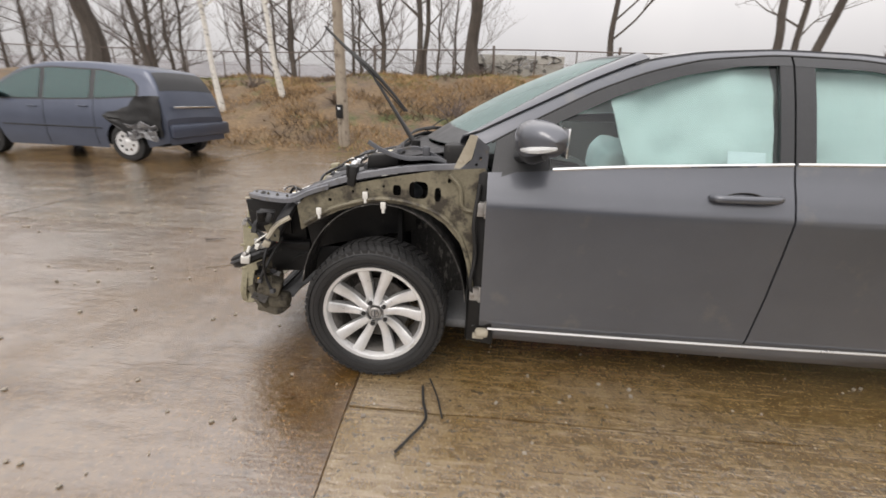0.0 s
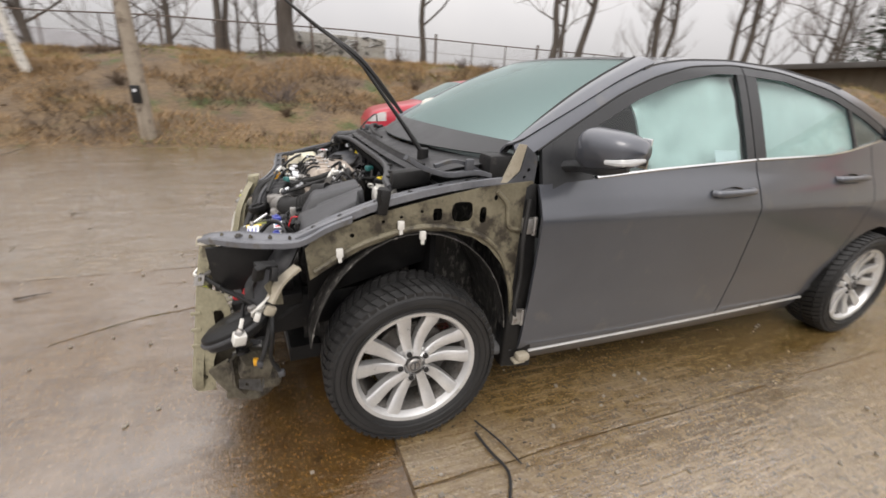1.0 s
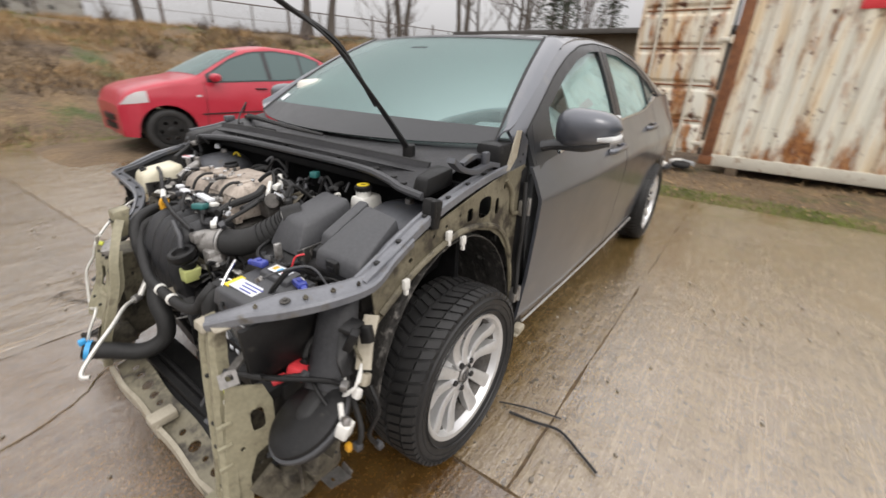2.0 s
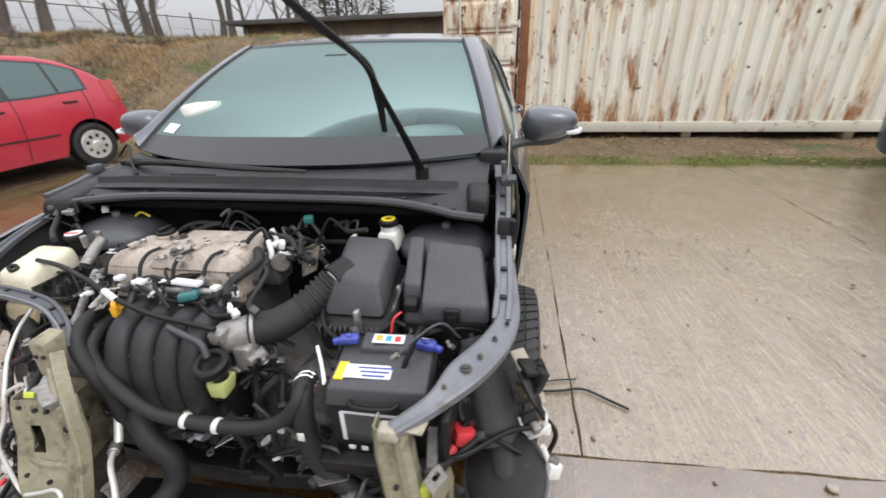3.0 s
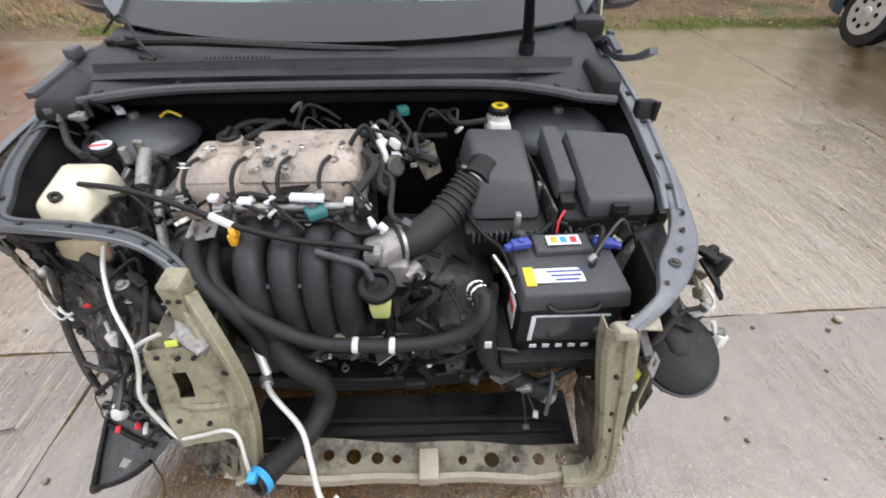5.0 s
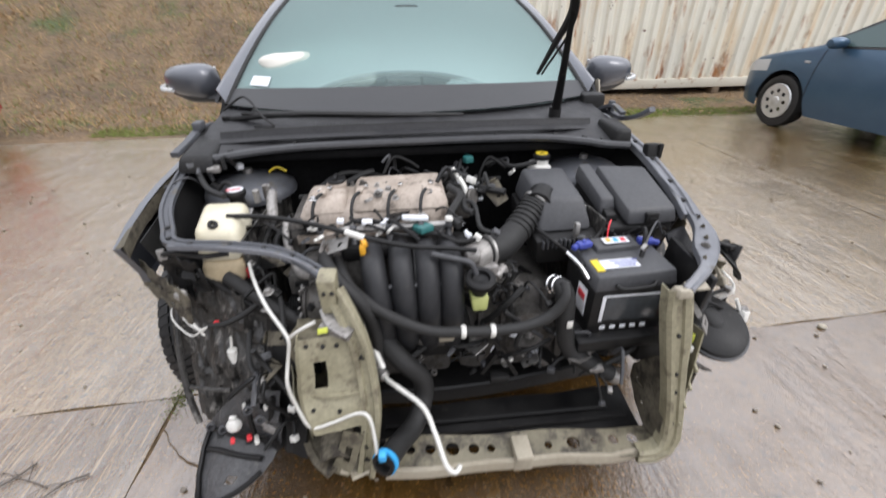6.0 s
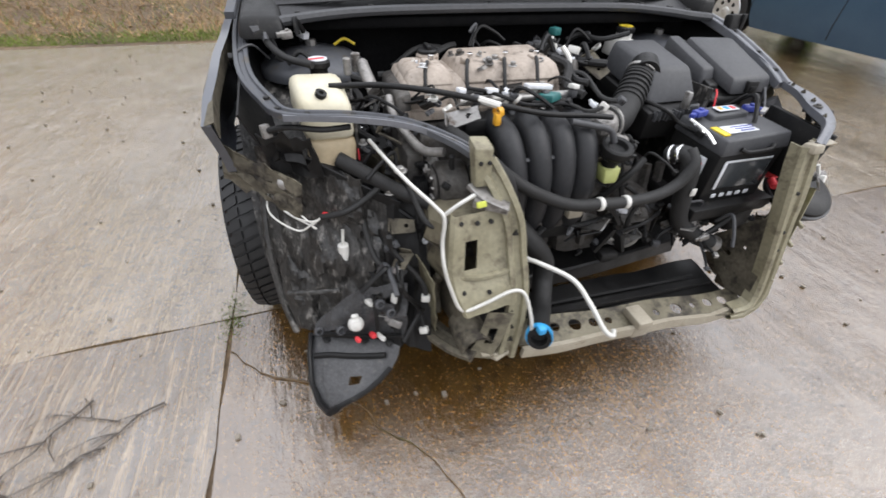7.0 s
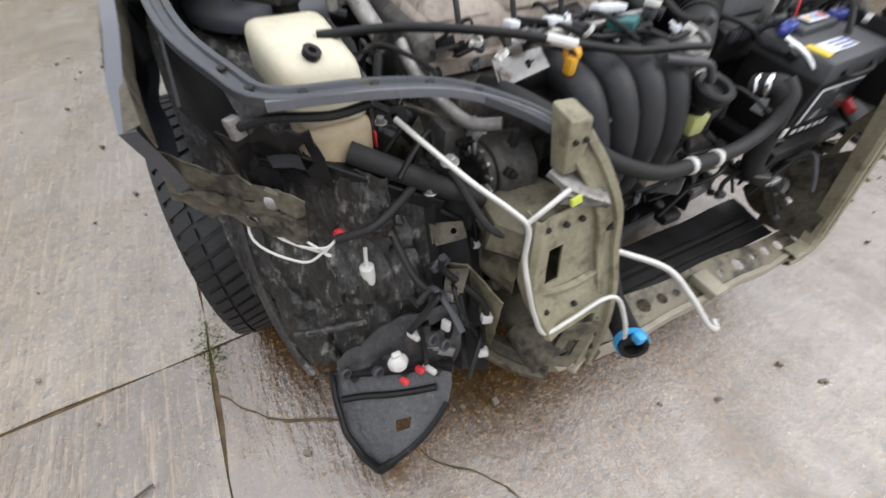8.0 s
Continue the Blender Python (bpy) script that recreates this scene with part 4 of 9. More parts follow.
part("passenger_airbag", pillow((0.545, 0.42, 1.128), (0.105, 0.235, 0.075), 4), "bag_warm", sedan, "cream deflated passenger airbag on the dashboard", smooth=80)
part("driver_airbag", pillow((1.02, -0.34, 0.90), (0.10, 0.18, 0.12), 7), "bag", sedan, "white sagging steering wheel airbag", smooth=80)
for side in (-1, 1):
    part("curtain_airbag", panel(table((0.9, 1.02), (1.4, 0.86)), const(1.53), lambda x: belt(x) - 0.04, lambda x: frame_line(x) - 0.006, side, 34, 12, 0.02, -0.055,
                                 lambda x, z: 0.016 * math.sin(x * 13 + 7 * z) + 0.045 * noise.noise(Vector((x * 6, z * 9, 2)))), "bag", sedan, "white curtain airbag hanging behind the front window", smooth=80)
    part("curtain_airbag", panel(const(1.58), const(2.44), lambda x: belt(x) - 0.04, lambda x: frame_line(x) - 0.006, side, 20, 12, 0.02, -0.06,
                                 lambda x, z: 0.016 * math.sin(x * 12 + 6 * z) + 0.045 * noise.noise(Vector((x * 5, z * 7, 9)))), "bag", sedan, "white curtain airbag hanging behind the rear window", smooth=80)
for y in (YC - 0.37, YC + 0.37):
    part("seat", join(box(1.55, y, 0.62, 0.5, 0.5, 0.16, 0.05), box(1.82, y, 0.95, 0.16, 0.5, 0.66, 0.06, (0, 14, 0)), box(1.93, y, 1.30, 0.1, 0.26, 0.17, 0.04, (0, 10, 0))), "seat", sedan, "grey cloth front seat")
part("rear_seat", join(box(2.45, YC, 0.62, 0.5, 1.25, 0.2, 0.06), box(2.72, YC, 0.92, 0.16, 1.25, 0.6, 0.06, (0, 20, 0))), "seat", sedan, "grey cloth rear bench")
part("interior_mirror", join(box(0.84, YC, 1.325, 0.05, 0.22, 0.06, 0.015), box(0.80, YC, 1.345, 0.07, 0.12, 0.05, 0.015)), "black", sedan, "dark interior mirror")
part("air_freshener", box(0.86, 0.045, 1.215, 0.004, 0.036, 0.07, 0.001), "yellow", sedan, "yellow paper tag hanging from the mirror")
part("windscreen_sticker", sheet([[on_screen(s, v, 0.0045) for s in (0.80, 0.91)] for v in (0.13, 0.19)], 0.001), "label", sedan, "pale windscreen sticker")

# door mirrors
for side in (-1, 1):
    c = Vector((0.615, YC + side * 0.945, 1.092))
    rows, lower = [], []
    for i in range(15):
        u = -1 + 2 * i / 14
        row = []
        for k in range(25):
            a = 2 * math.pi * k / 24
            sh = (1 - abs(u) ** 3.2) ** 0.5
            x = 0.078 * sh * math.copysign(abs(math.cos(a)) ** 0.75, math.cos(a))
            z = (0.066 - 0.014 * u) * sh * math.copysign(abs(math.sin(a)) ** 0.8, math.sin(a))
            row.append((c.x + x + 0.022 * u * u + 0.018 * u, c.y + side * 0.118 * u, c.z + z + 0.004 * u))
        rows.append(row)
    cap = part("mirror", sheet(rows), "paint", sedan, "grey door mirror with a clear indicator", smooth=60)
    part("mirror_foot", join(tube([(0.56, YC + side * 0.765, 1.005), (0.585, YC + side * 0.84, 1.022), (0.60, YC + side * 0.95, 1.030), (0.63, YC + side * 1.03, 1.045)], [0.024, 0.022, 0.026, 0.014], 10, flat=0.9)), "paint_dark", cap, "black mirror foot")
    part("indicator", tube([(0.555, YC + side * 1.005, 1.062), (0.575, YC + side * 1.052, 1.066), (0.615, YC + side * 1.064, 1.070), (0.66, YC + side * 1.058, 1.075)], [0.007, 0.011, 0.011, 0.006], 8), "lamp_glass", cap, "clear indicator lens")
    part("mirror_glass", box(0.70, YC + side * 0.95, 1.09, 0.006, 0.17, 0.095, 0.002), "chrome", cap, "mirror glass")
    part("mirror_sail", panel(table((0.9, 0.47), (1.2, 0.56)), const(0.685), belt, lambda x: min(frame_line(x), 1.16) - 0.004, side, 6, 4, 0.012, 0.001), "paint_dark", sedan, "black mirror corner panel")

# wipers: the driver's stands up, the passenger's lies down
base = (0.115, -0.478, 1.02)
arm = part("wiper_arm", join(tube([base, (0.03, -0.452, 1.14), (-0.117, -0.402, 1.34)], [0.017, 0.013, 0.008], 8, flat=0.6),
                             cyl((0.12, -0.478, 0.985), (0.12, -0.478, 1.035), 0.022, 14)), "black", sedan, "black wiper arm standing up off the glass")
part("wiper_blade", join(tube([(-0.354, -0.268, 1.523), (-0.24, -0.335, 1.43), (-0.117, -0.402, 1.345), (-0.02, -0.395, 1.25), (0.063, -0.378, 1.155)], [0.006, 0.010, 0.013, 0.010, 0.006], 6, flat=0.7),
                         tube([(-0.345, -0.283, 1.513), (-0.117, -0.413, 1.328), (0.055, -0.390, 1.155)], 0.004, 5)), "rubber", arm, "black wiper blade")
arm = part("wiper_arm", join(tube([(0.22, 0.72, 1.005), (0.13, 0.52, 1.033), (0.075, 0.25, 1.036)], [0.013, 0.010, 0.007], 8), cyl((0.22, 0.72, 0.975), (0.22, 0.72, 1.02), 0.02, 14)), "black", sedan, "black wiper arm lying on the cowl")
part("wiper_blade", tube([(0.185, 0.655, 1.032), (0.10, 0.40, 1.042), (0.045, 0.10, 1.040), (0.04, -0.12, 1.034)], [0.006, 0.011, 0.011, 0.006], 6, flat=0.8), "rubber", arm, "black wiper blade")
part("washer_hose", tube([(0.20, 0.72, 1.04), (0.17, 0.63, 1.09), (0.09, 0.56, 1.04), (0.06, 0.52, 1.01), (0.12, 0.60, 1.0)], 0.004, 6), "rubber", sedan, "thin loose washer hose")
for ob in list(sedan.children_recursive):
    if ob.name.split(".")[0] in ("window_pane", "windscreen", "rear_window"):
        ob.visible_shadow = False  # lets the daylight into the cabin
for side in (-1, 1):
    part("paper_card", panel(const(1.36), const(1.50), const(1.015), const(1.065), side, 3, 2, 0.003, -0.03), "label", sedan, "pale card inside the front window")
    part("seat_belt", tube([(1.56, YC + side * 0.55, 1.34), (1.56, YC + side * 0.60, 1.2), (1.57, YC + side * 0.62, 1.0)], 0.018, 6, flat=0.2), "seat", sedan, "grey seat belt")


# ---- the sedan: torn front end ----
def beam(pts, w, h, n=5, groove=0.0, up=(0, 0, 1)):
    """A pressed bar of flat section along a path; groove sinks its top."""
    path = smooth_path(pts, n)
    g = groove
    prof = [(-w, -h), (-w, h * 0.8), (-w * 0.9, h), (-w * 0.45, h), (-w * 0.3, h - g), (w * 0.3, h - g), (w * 0.45, h), (w * 0.9, h), (w, h * 0.8), (w, -h)]
    rows = []
    for i, p in enumerate(path):
        d = path[min(i + 1, len(path) - 1)] - path[max(i - 1, 0)]
        d = d / np.linalg.norm(d)
        s = np.cross(d, up)
        s = s / np.linalg.norm(s)
        u = np.cross(s, d)
        rows.append([tuple(p + a * s + b * u) for a, b in prof + prof[:1]])
    v, f = sheet(rows)
    k = len(prof) + 1
    f.append(tuple(range(k - 1)))
    f.append(tuple((len(path) - 1) * k + i for i in range(k - 1)))
    return v, f


def hexa(bottom, top, r=0.012, seg=2):
    """A rounded six-sided box from four lower and four upper corners."""
    bm = bmesh.new()
    vs = [bm.verts.new(p) for p in (*bottom, *top)]
    for q in ((3, 2, 1, 0), (4, 5, 6, 7), (0, 1, 5, 4), (1, 2, 6, 5), (2, 3, 7, 6), (3, 0, 4, 7)):
        bm.faces.new([vs[i] for i in q])
    bmesh.ops.recalc_face_normals(bm, faces=bm.faces[:])
    bmesh.ops.bevel(bm, geom=bm.edges[:], offset=r, segments=seg, affect="EDGES", profile=0.5)
    bm.verts.index_update()
    out = [tuple(v.co) for v in bm.verts], [tuple(v.index for v in f.verts) for f in bm.faces]
    bm.free()
    return out


def hose(name, pts, r, material="rubber", parent=None, label="", seg=10):
    return part(name, tube(pts, r, seg), material, parent or sedan, label)


XZ = Matrix(((1, 0, 0, 0), (0, 0, -1, 0), (0, 1, 0, 0), (0, 0, 0, 1)))  # draws (x, y) as (x, z), thickness towards -y
# left wing support with its openings
outline = [(-0.345, 0.765), (-0.335, 0.66), (-0.27, 0.70), (-0.17, 0.752), (-0.06, 0.788), (0.03, 0.80), (0.13, 0.793), (0.22, 0.765), (0.29, 0.72), (0.35, 0.65), (0.39, 0.57), (0.425, 0.45),
           (0.437, 0.30), (0.440, 0.165), (0.50, 0.165), (0.468, 0.25), (0.448, 0.95), (0.44, 0.962), (0.25, 0.945), (0.07, 0.910), (-0.11, 0.870), (-0.23, 0.833), (-0.31, 0.804)]
holes = [ring_pts(0.175, 0.86, 0.040, 0.036, 12, 0.6), ring_pts(0.255, 0.845, 0.014, 0.030, 10, 0.7), ring_pts(0.085, 0.855, 0.017, 0.022, 10, 0.5), ring_pts(0.03, 0.868, 0.006, 0.006, 8),
         ring_pts(-0.04, 0.852, 0.006, 0.006, 8), ring_pts(-0.10, 0.84, 0.006, 0.006, 8), ring_pts(-0.2, 0.80, 0.008, 0.008, 8), ring_pts(0.30, 0.905, 0.008, 0.010, 8)]
apron = part("wing_support", plate(outline, holes, 0.004, Matrix.Translation((0, -0.762, 0)) @ XZ), "primer", sedan, "bare beige wing support with punched holes", smooth=20)
part("support_rib", tube([(-0.32, -0.768, 0.69), (-0.17, -0.771, 0.772), (0.03, -0.773, 0.818), (0.22, -0.771, 0.784), (0.335, -0.769, 0.70), (0.395, -0.768, 0.56), (0.425, -0.768, 0.40)], 0.010, 8), "primer", apron)
part("support_rib", tube([(0.30, -0.768, 0.93), (0.345, -0.772, 0.88), (0.36, -0.772, 0.80), (0.42, -0.770, 0.78)], 0.009, 8), "primer", apron)
part("hinge_pillar", hexa([(0.40, -0.766, 0.17), (0.53, -0.80, 0.17), (0.53, -0.70, 0.17), (0.40, -0.70, 0.17)], [(0.405, -0.763, 0.95), (0.46, -0.775, 0.955), (0.46, -0.66, 0.955), (0.40, -0.66, 0.95)], 0.012), "black", sedan, "dark hinge pillar behind the missing wing")
for z in (0.80, 0.42):
    part("door_hinge", join(box(0.435, -0.785, z, 0.05, 0.03, 0.06, 0.006), cyl((0.455, -0.795, z - 0.035), (0.455, -0.795, z + 0.035), 0.009, 10)), "steel", sedan, "dull steel door hinge")
hose("pillar_cable", [(0.425, -0.785, 0.90), (0.41, -0.80, 0.74), (0.425, -0.79, 0.60), (0.41, -0.80, 0.47), (0.44, -0.78, 0.40)], 0.009, "rubber", None, "black cable loom on the pillar")
part("pillar_foot", plate([(0.315, 0.955), (0.375, 1.088), (0.405, 1.085), (0.385, 0.995), (0.34, 0.955)], [], 0.006, Matrix.Translation((0, -0.752, 0)) @ XZ), "primer_lt", sedan, "cream primer at the foot of the pillar", smooth=20)
part("pillar_plate", plate([(0.345, 0.955), (0.388, 0.995), (0.405, 1.08), (0.452, 1.045), (0.448, 0.955)], [ring_pts(0.42, 1.0, 0.007, 0.007, 8), ring_pts(0.405, 0.975, 0.006, 0.006, 8)], 0.006, Matrix.Translation((0, -0.757, 0)) @ XZ), "bay_paint", sedan, "grey bolted pillar plate", smooth=20)
part("pillar_box", box(0.33, -0.70, 0.985, 0.12, 0.10, 0.13, 0.02), "black", sedan, "black foam filler block")
part("sill_end", join(box(0.475, -0.805, 0.238, 0.06, 0.045, 0.035, 0.014), box(0.46, -0.80, 0.218, 0.05, 0.04, 0.012, 0.004)), "primer_lt", sedan, "cream scraped end of the sill")
# wheel housing
for side, c in ((-1, -0.768), (1, 0.83)):
    rows = []
    for i in range(19):
        a = math.radians(5 + 165 * i / 18)
        rows.append([(0.375 * math.cos(a) + 0.02, y, 0.33 + 0.432 * math.sin(a) * (1.08 if math.sin(a) > 0 else 1)) for y in np.linspace(c + 0.005 * side, c - side * 0.30, 5)])
    part("wheel_housing", sheet(rows, 0.004), "liner", sedan, "dark dirty wheel housing")
    part("strut", join(tube([(0.02, c - side * 0.22, 0.36), (0.04, c - side * 0.25, 0.80)], 0.03, 12), *[lathe([(0.055, 0), (0.062, 0.006), (0.055, 0.012)], 20, Matrix.Translation((0.03, c - side * 0.24, 0.56 + 0.035 * q))) for q in range(6)]), "liner", sedan, "black suspension strut and spring")
for p in ((-0.045, -0.771, 0.829), (-0.243, -0.779, 0.753), (0.03, -0.772, 0.79)):
    part("clip", join(box(p[0], p[1] - 0.008, p[2], 0.022, 0.014, 0.03, 0.004), box(p[0], p[1] - 0.008, p[2] - 0.022, 0.012, 0.012, 0.02, 0.003)), "white", sedan, "white plastic clip")
# dark sheets added behind the front wheels to give the arches their shade
for side, y in ((-1, -0.46), (1, 0.53)):
    part("arch_shade_wall", sheet([[(x, y - side * 0.03 * math.sin(3 * x), z) for z in (0.22, 0.45, 0.65, 0.80)] for x in np.linspace(-0.36, 0.44, 6)], 0.006), "liner", sedan, "black wall added to darken the wheel arch")
part("arch_rear_liner", sheet([[(0.40 + 0.02 * math.sin(5 * z), y, z) for y in np.linspace(-0.765, -0.46, 4)] for z in np.linspace(0.17, 0.75, 8)], 0.006), "liner", sedan, "dirty liner behind the wheel")
# upper rails
lrail = [(0.36, -0.735, 0.965), (0.2, -0.738, 0.952), (0.05, -0.742, 0.930), (-0.12, -0.748, 0.893), (-0.28, -0.755, 0.836), (-0.365, -0.752, 0.798), (-0.46, -0.735, 0.795), (-0.57, -0.685, 0.787), (-0.65, -0.615, 0.765), (-0.672, -0.572, 0.742)]
rail = part("upper_rail", beam(lrail[:6], 0.022, 0.012, 5, 0.006), "rail", sedan, "grey upper rail with bolt holes")
for p in smooth_path(lrail[:6], 3)[3:15:2]:
    part("bolt_hole", cyl((p[0], p[1], p[2] + 0.006), (p[0], p[1], p[2] + 0.0132), 0.0085, 10), "rubber", rail)
outer = smooth_path([(-0.20, -0.778, 0.868), (-0.28, -0.787, 0.842), (-0.36, -0.792, 0.806), (-0.46, -0.766, 0.799), (-0.545, -0.717, 0.793), (-0.61, -0.656, 0.785), (-0.640, -0.612, 0.770), (-0.662, -0.574, 0.756)], 4)
inner = smooth_path([(-0.20, -0.726, 0.874), (-0.28, -0.735, 0.848), (-0.35, -0.745, 0.812), (-0.44, -0.712, 0.804), (-0.525, -0.655, 0.797), (-0.597, -0.626, 0.788), (-0.628, -0.590, 0.773), (-0.648, -0.556, 0.757)], 4)
rows = []
for a, b in zip(outer, inner):
    d = (b - a) / np.linalg.norm(b - a)
    rows.append([tuple(a - np.array((0, 0, 0.022))), tuple(a - d * 0.002 - np.array((0, 0, 0.004))), tuple(a + d * 0.003), tuple(a * 0.6 + b * 0.4 - np.array((0, 0, 0.003))), tuple(b - d * 0.004), tuple(b + np.array((0, 0, 0.004))), tuple(b - np.array((0, 0, 0.014)))])
part("rail_top", sheet(rows, 0.002), "rail", rail, "pale grey bolted rail plate, narrowing to the torn post")
for x, y, z, q in ((-0.44, -0.740, 0.803, 0.006), (-0.495, -0.712, 0.799, 0.006), (-0.53, -0.686, 0.796, 0.012), (-0.58, -0.650, 0.790, 0.005), (-0.385, -0.765, 0.806, 0.005)):
    part("rail_bolt", join(cyl((x, y, z - 0.003), (x, y, z + 0.003), q, 14), cyl((x, y, z), (x, y, z + 0.007), q * 0.55, 6)), "grime" if q < 0.011 else "cast", rail)
rrail = [(0.34, 0.79, 0.965), (0.15, 0.80, 0.935), (-0.05, 0.80, 0.898), (-0.215, 0.785, 0.862), (-0.33, 0.74, 0.838), (-0.402, 0.695, 0.830), (-0.41, 0.56, 0.818), (-0.42, 0.44, 0.796), (-0.468, 0.345, 0.765), (-0.525, 0.292, 0.742)]
rail = part("upper_rail", beam(rrail, 0.017, 0.007, 5, 0.005), "bay_paint", sedan, "bent grey upper rail, pushed inwards")
for p in smooth_path(rrail, 3)[12:27:2]:
    part("bolt_hole", cyl((p[0], p[1], p[2] + 0.002), (p[0], p[1], p[2] + 0.0075), 0.006, 10), "rubber", rail)
part("rail_flange", beam([(-0.421, 0.706, 0.829), (-0.429, 0.56, 0.817), (-0.439, 0.435, 0.794), (-0.484, 0.335, 0.762), (-0.538, 0.285, 0.734)], 0.0030, 0.0065), "rail", rail, "pale front lip of the rail")
part("rail_end", hexa([(-0.570, 0.285, 0.695), (-0.570, 0.322, 0.695), (-0.535, 0.322, 0.69), (-0.535, 0.28, 0.69)], [(-0.560, 0.282, 0.784), (-0.560, 0.328, 0.788), (-0.506, 0.325, 0.794), (-0.506, 0.28, 0.790)], 0.006), "olive", sedan, "torn olive rail end")
for y in (0.292, 0.312):
    part("end_hole", cyl((-0.568, y, 0.752), (-0.560, y, 0.752), 0.005, 8), "rubber", sedan)
# left post, its foot plate with the square opening, and the side rail behind
spine = np.array([(-0.648, -0.556, 0.748, 0.029), (-0.660, -0.562, 0.69, 0.033), (-0.676, -0.576, 0.60, 0.032), (-0.690, -0.588, 0.51, 0.026), (-0.704, -0.602, 0.42, 0.023), (-0.717, -0.613, 0.34, 0.024),
                  (-0.729, -0.616, 0.275, 0.027), (-0.736, -0.603, 0.235, 0.029), (-0.738, -0.572, 0.215, 0.027), (-0.735, -0.525, 0.213, 0.020)])
spine = np.array([[np.interp(k, range(10), spine[:, c]) for c in range(4)] for k in np.linspace(0, 9, 28)])
rows = []
for k, (x, y, z, h) in enumerate(spine):
    a, b = spine[max(k - 2, 0)], spine[min(k + 2, 27)]
    ty, tz = (b - a)[1:3] / np.linalg.norm((b - a)[1:3])
    rag = 0.004 * noise.noise(Vector((k * 0.7, 3, 0)))
    rows.append([(x + d + rag * (u > 0.9), y + (h * u + rag * (u > 0.7)) * tz, z - (h * u + rag * (u > 0.7)) * ty)
                 for u, d in ((-1, 0.034), (-1, 0.002), (-0.78, -0.004), (-0.5, -0.004), (-0.38, 0.002), (0.15, 0.003), (0.30, -0.003), (0.72, -0.004), (0.82, 0.001), (1, 0.003), (1.04, 0.028))])
post = part("front_post", sheet(rows, 0.003), "olive", sedan, "bent olive radiator support post, curled at its foot", smooth=35)
part("post_cap", join(hexa([(-0.670, -0.578, 0.732), (-0.670, -0.536, 0.732), (-0.630, -0.534, 0.732), (-0.630, -0.58, 0.732)], [(-0.667, -0.573, 0.754), (-0.667, -0.540, 0.756), (-0.637, -0.538, 0.753), (-0.635, -0.574, 0.752)], 0.005), box(-0.640, -0.60, 0.748, 0.034, 0.05, 0.005, 0.002, (-8, 0, -12))), "primer_lt", post, "pale folded post top")
# dirty web from the post back to the side rail
part("post_web", plate([(-0.672, 0.545), (-0.60, 0.475), (-0.525, 0.372), (-0.528, 0.32), (-0.58, 0.265), (-0.64, 0.232), (-0.715, 0.245), (-0.70, 0.40)], [ring_pts(-0.578, 0.342, 0.022, 0.008, 10, 0.6), ring_pts(-0.625, 0.39, 0.006, 0.006, 8), ring_pts(-0.61, 0.29, 0.006, 0.006, 8)], 0.004, Matrix.Translation((0, -0.586, 0)) @ XZ), "grime", post, "dirty inner web with a slot", smooth=20)
for z in (0.62, 0.50, 0.44, 0.33):
    px, py = np.interp(z, [0.215, 0.41, 0.66], [-0.728, -0.705, -0.668]), np.interp(z, [0.215, 0.41, 0.66], [-0.624, -0.602, -0.566])
    part("post_hole", cyl((px - 0.006, py + 0.004, z), (px + 0.006, py + 0.004, z), 0.005, 8), "rubber", post)
part("side_rail", hexa([(-0.55, -0.655, 0.40), (-0.55, -0.57, 0.40), (0.05, -0.45, 0.40), (0.05, -0.53, 0.40)], [(-0.55, -0.655, 0.54), (-0.55, -0.57, 0.54), (0.05, -0.45, 0.52), (0.05, -0.53, 0.52)], 0.012), "black", sedan, "dark side rail")
# lower cross member with its row of holes
hol = []
for k, (y, r) in enumerate(((-0.53, 0.017), (-0.47, 0.016), (-0.41, 0.010), (-0.346, 0.020), (-0.27, 0.012), (-0.10, 0.012), (-0.05, 0.016), (0.011, 0.020), (0.075, 0.015), (0.13, 0.013))):
    hol.append(ring_pts(y, 0.004 * math.sin(9 * y), r, r * 0.9, 12))
edge_f = [(y, -0.040 - 0.006 * math.sin(y * 21)) for y in np.linspace(-0.60, 0.20, 20)]
edge_b = [(y, 0.038 + 0.004 * math.sin(y * 17)) for y in np.linspace(0.20, -0.60, 20)]
cm = part("lower_cross_member", plate(edge_f + edge_b, hol, 0.004, Matrix.Translation((-0.672, 0, 0.252)) @ Matrix(((0.03, 1, 0, 0), (1, 0, 0, 0), (0.05, 0.25, 1, 0), (0, 0, 0, 1)))), "primer", sedan, "beige lower cross member with punched holes", smooth=20)
part("member_lip", beam([(-0.712, -0.60, 0.215), (-0.722, -0.45, 0.208), (-0.718, -0.30, 0.225), (-0.722, -0.18, 0.235), (-0.716, -0.05, 0.232), (-0.722, 0.08, 0.24), (-0.716, 0.2, 0.248)], 0.007, 0.017), "primer_lt", cm)
part("member_tab", join(box(-0.70, -0.183, 0.262, 0.075, 0.05, 0.03, 0.006), box(-0.725, -0.183, 0.235, 0.012, 0.055, 0.05, 0.004)), "primer_lt", cm)
part("undertray", sheet([[(x, y, 0.205 + 0.02 * math.sin(9 * x) + 0.012 * noise.noise(Vector((x * 9, y * 9, 0)))) for y in np.linspace(-0.58, 0.30, 16)] for x in np.linspace(-0.64, -0.49, 6)], 0.006), "black", sedan, "wet black undertray")
part("radiator_lower_bar", join(beam([(-0.60, -0.55, 0.235), (-0.605, 0.25, 0.25)], 0.012, 0.008), tube([(-0.575, -0.50, 0.245), (-0.575, 0.20, 0.26)], 0.007, 6)), "black", sedan, "black radiator mounting bar")
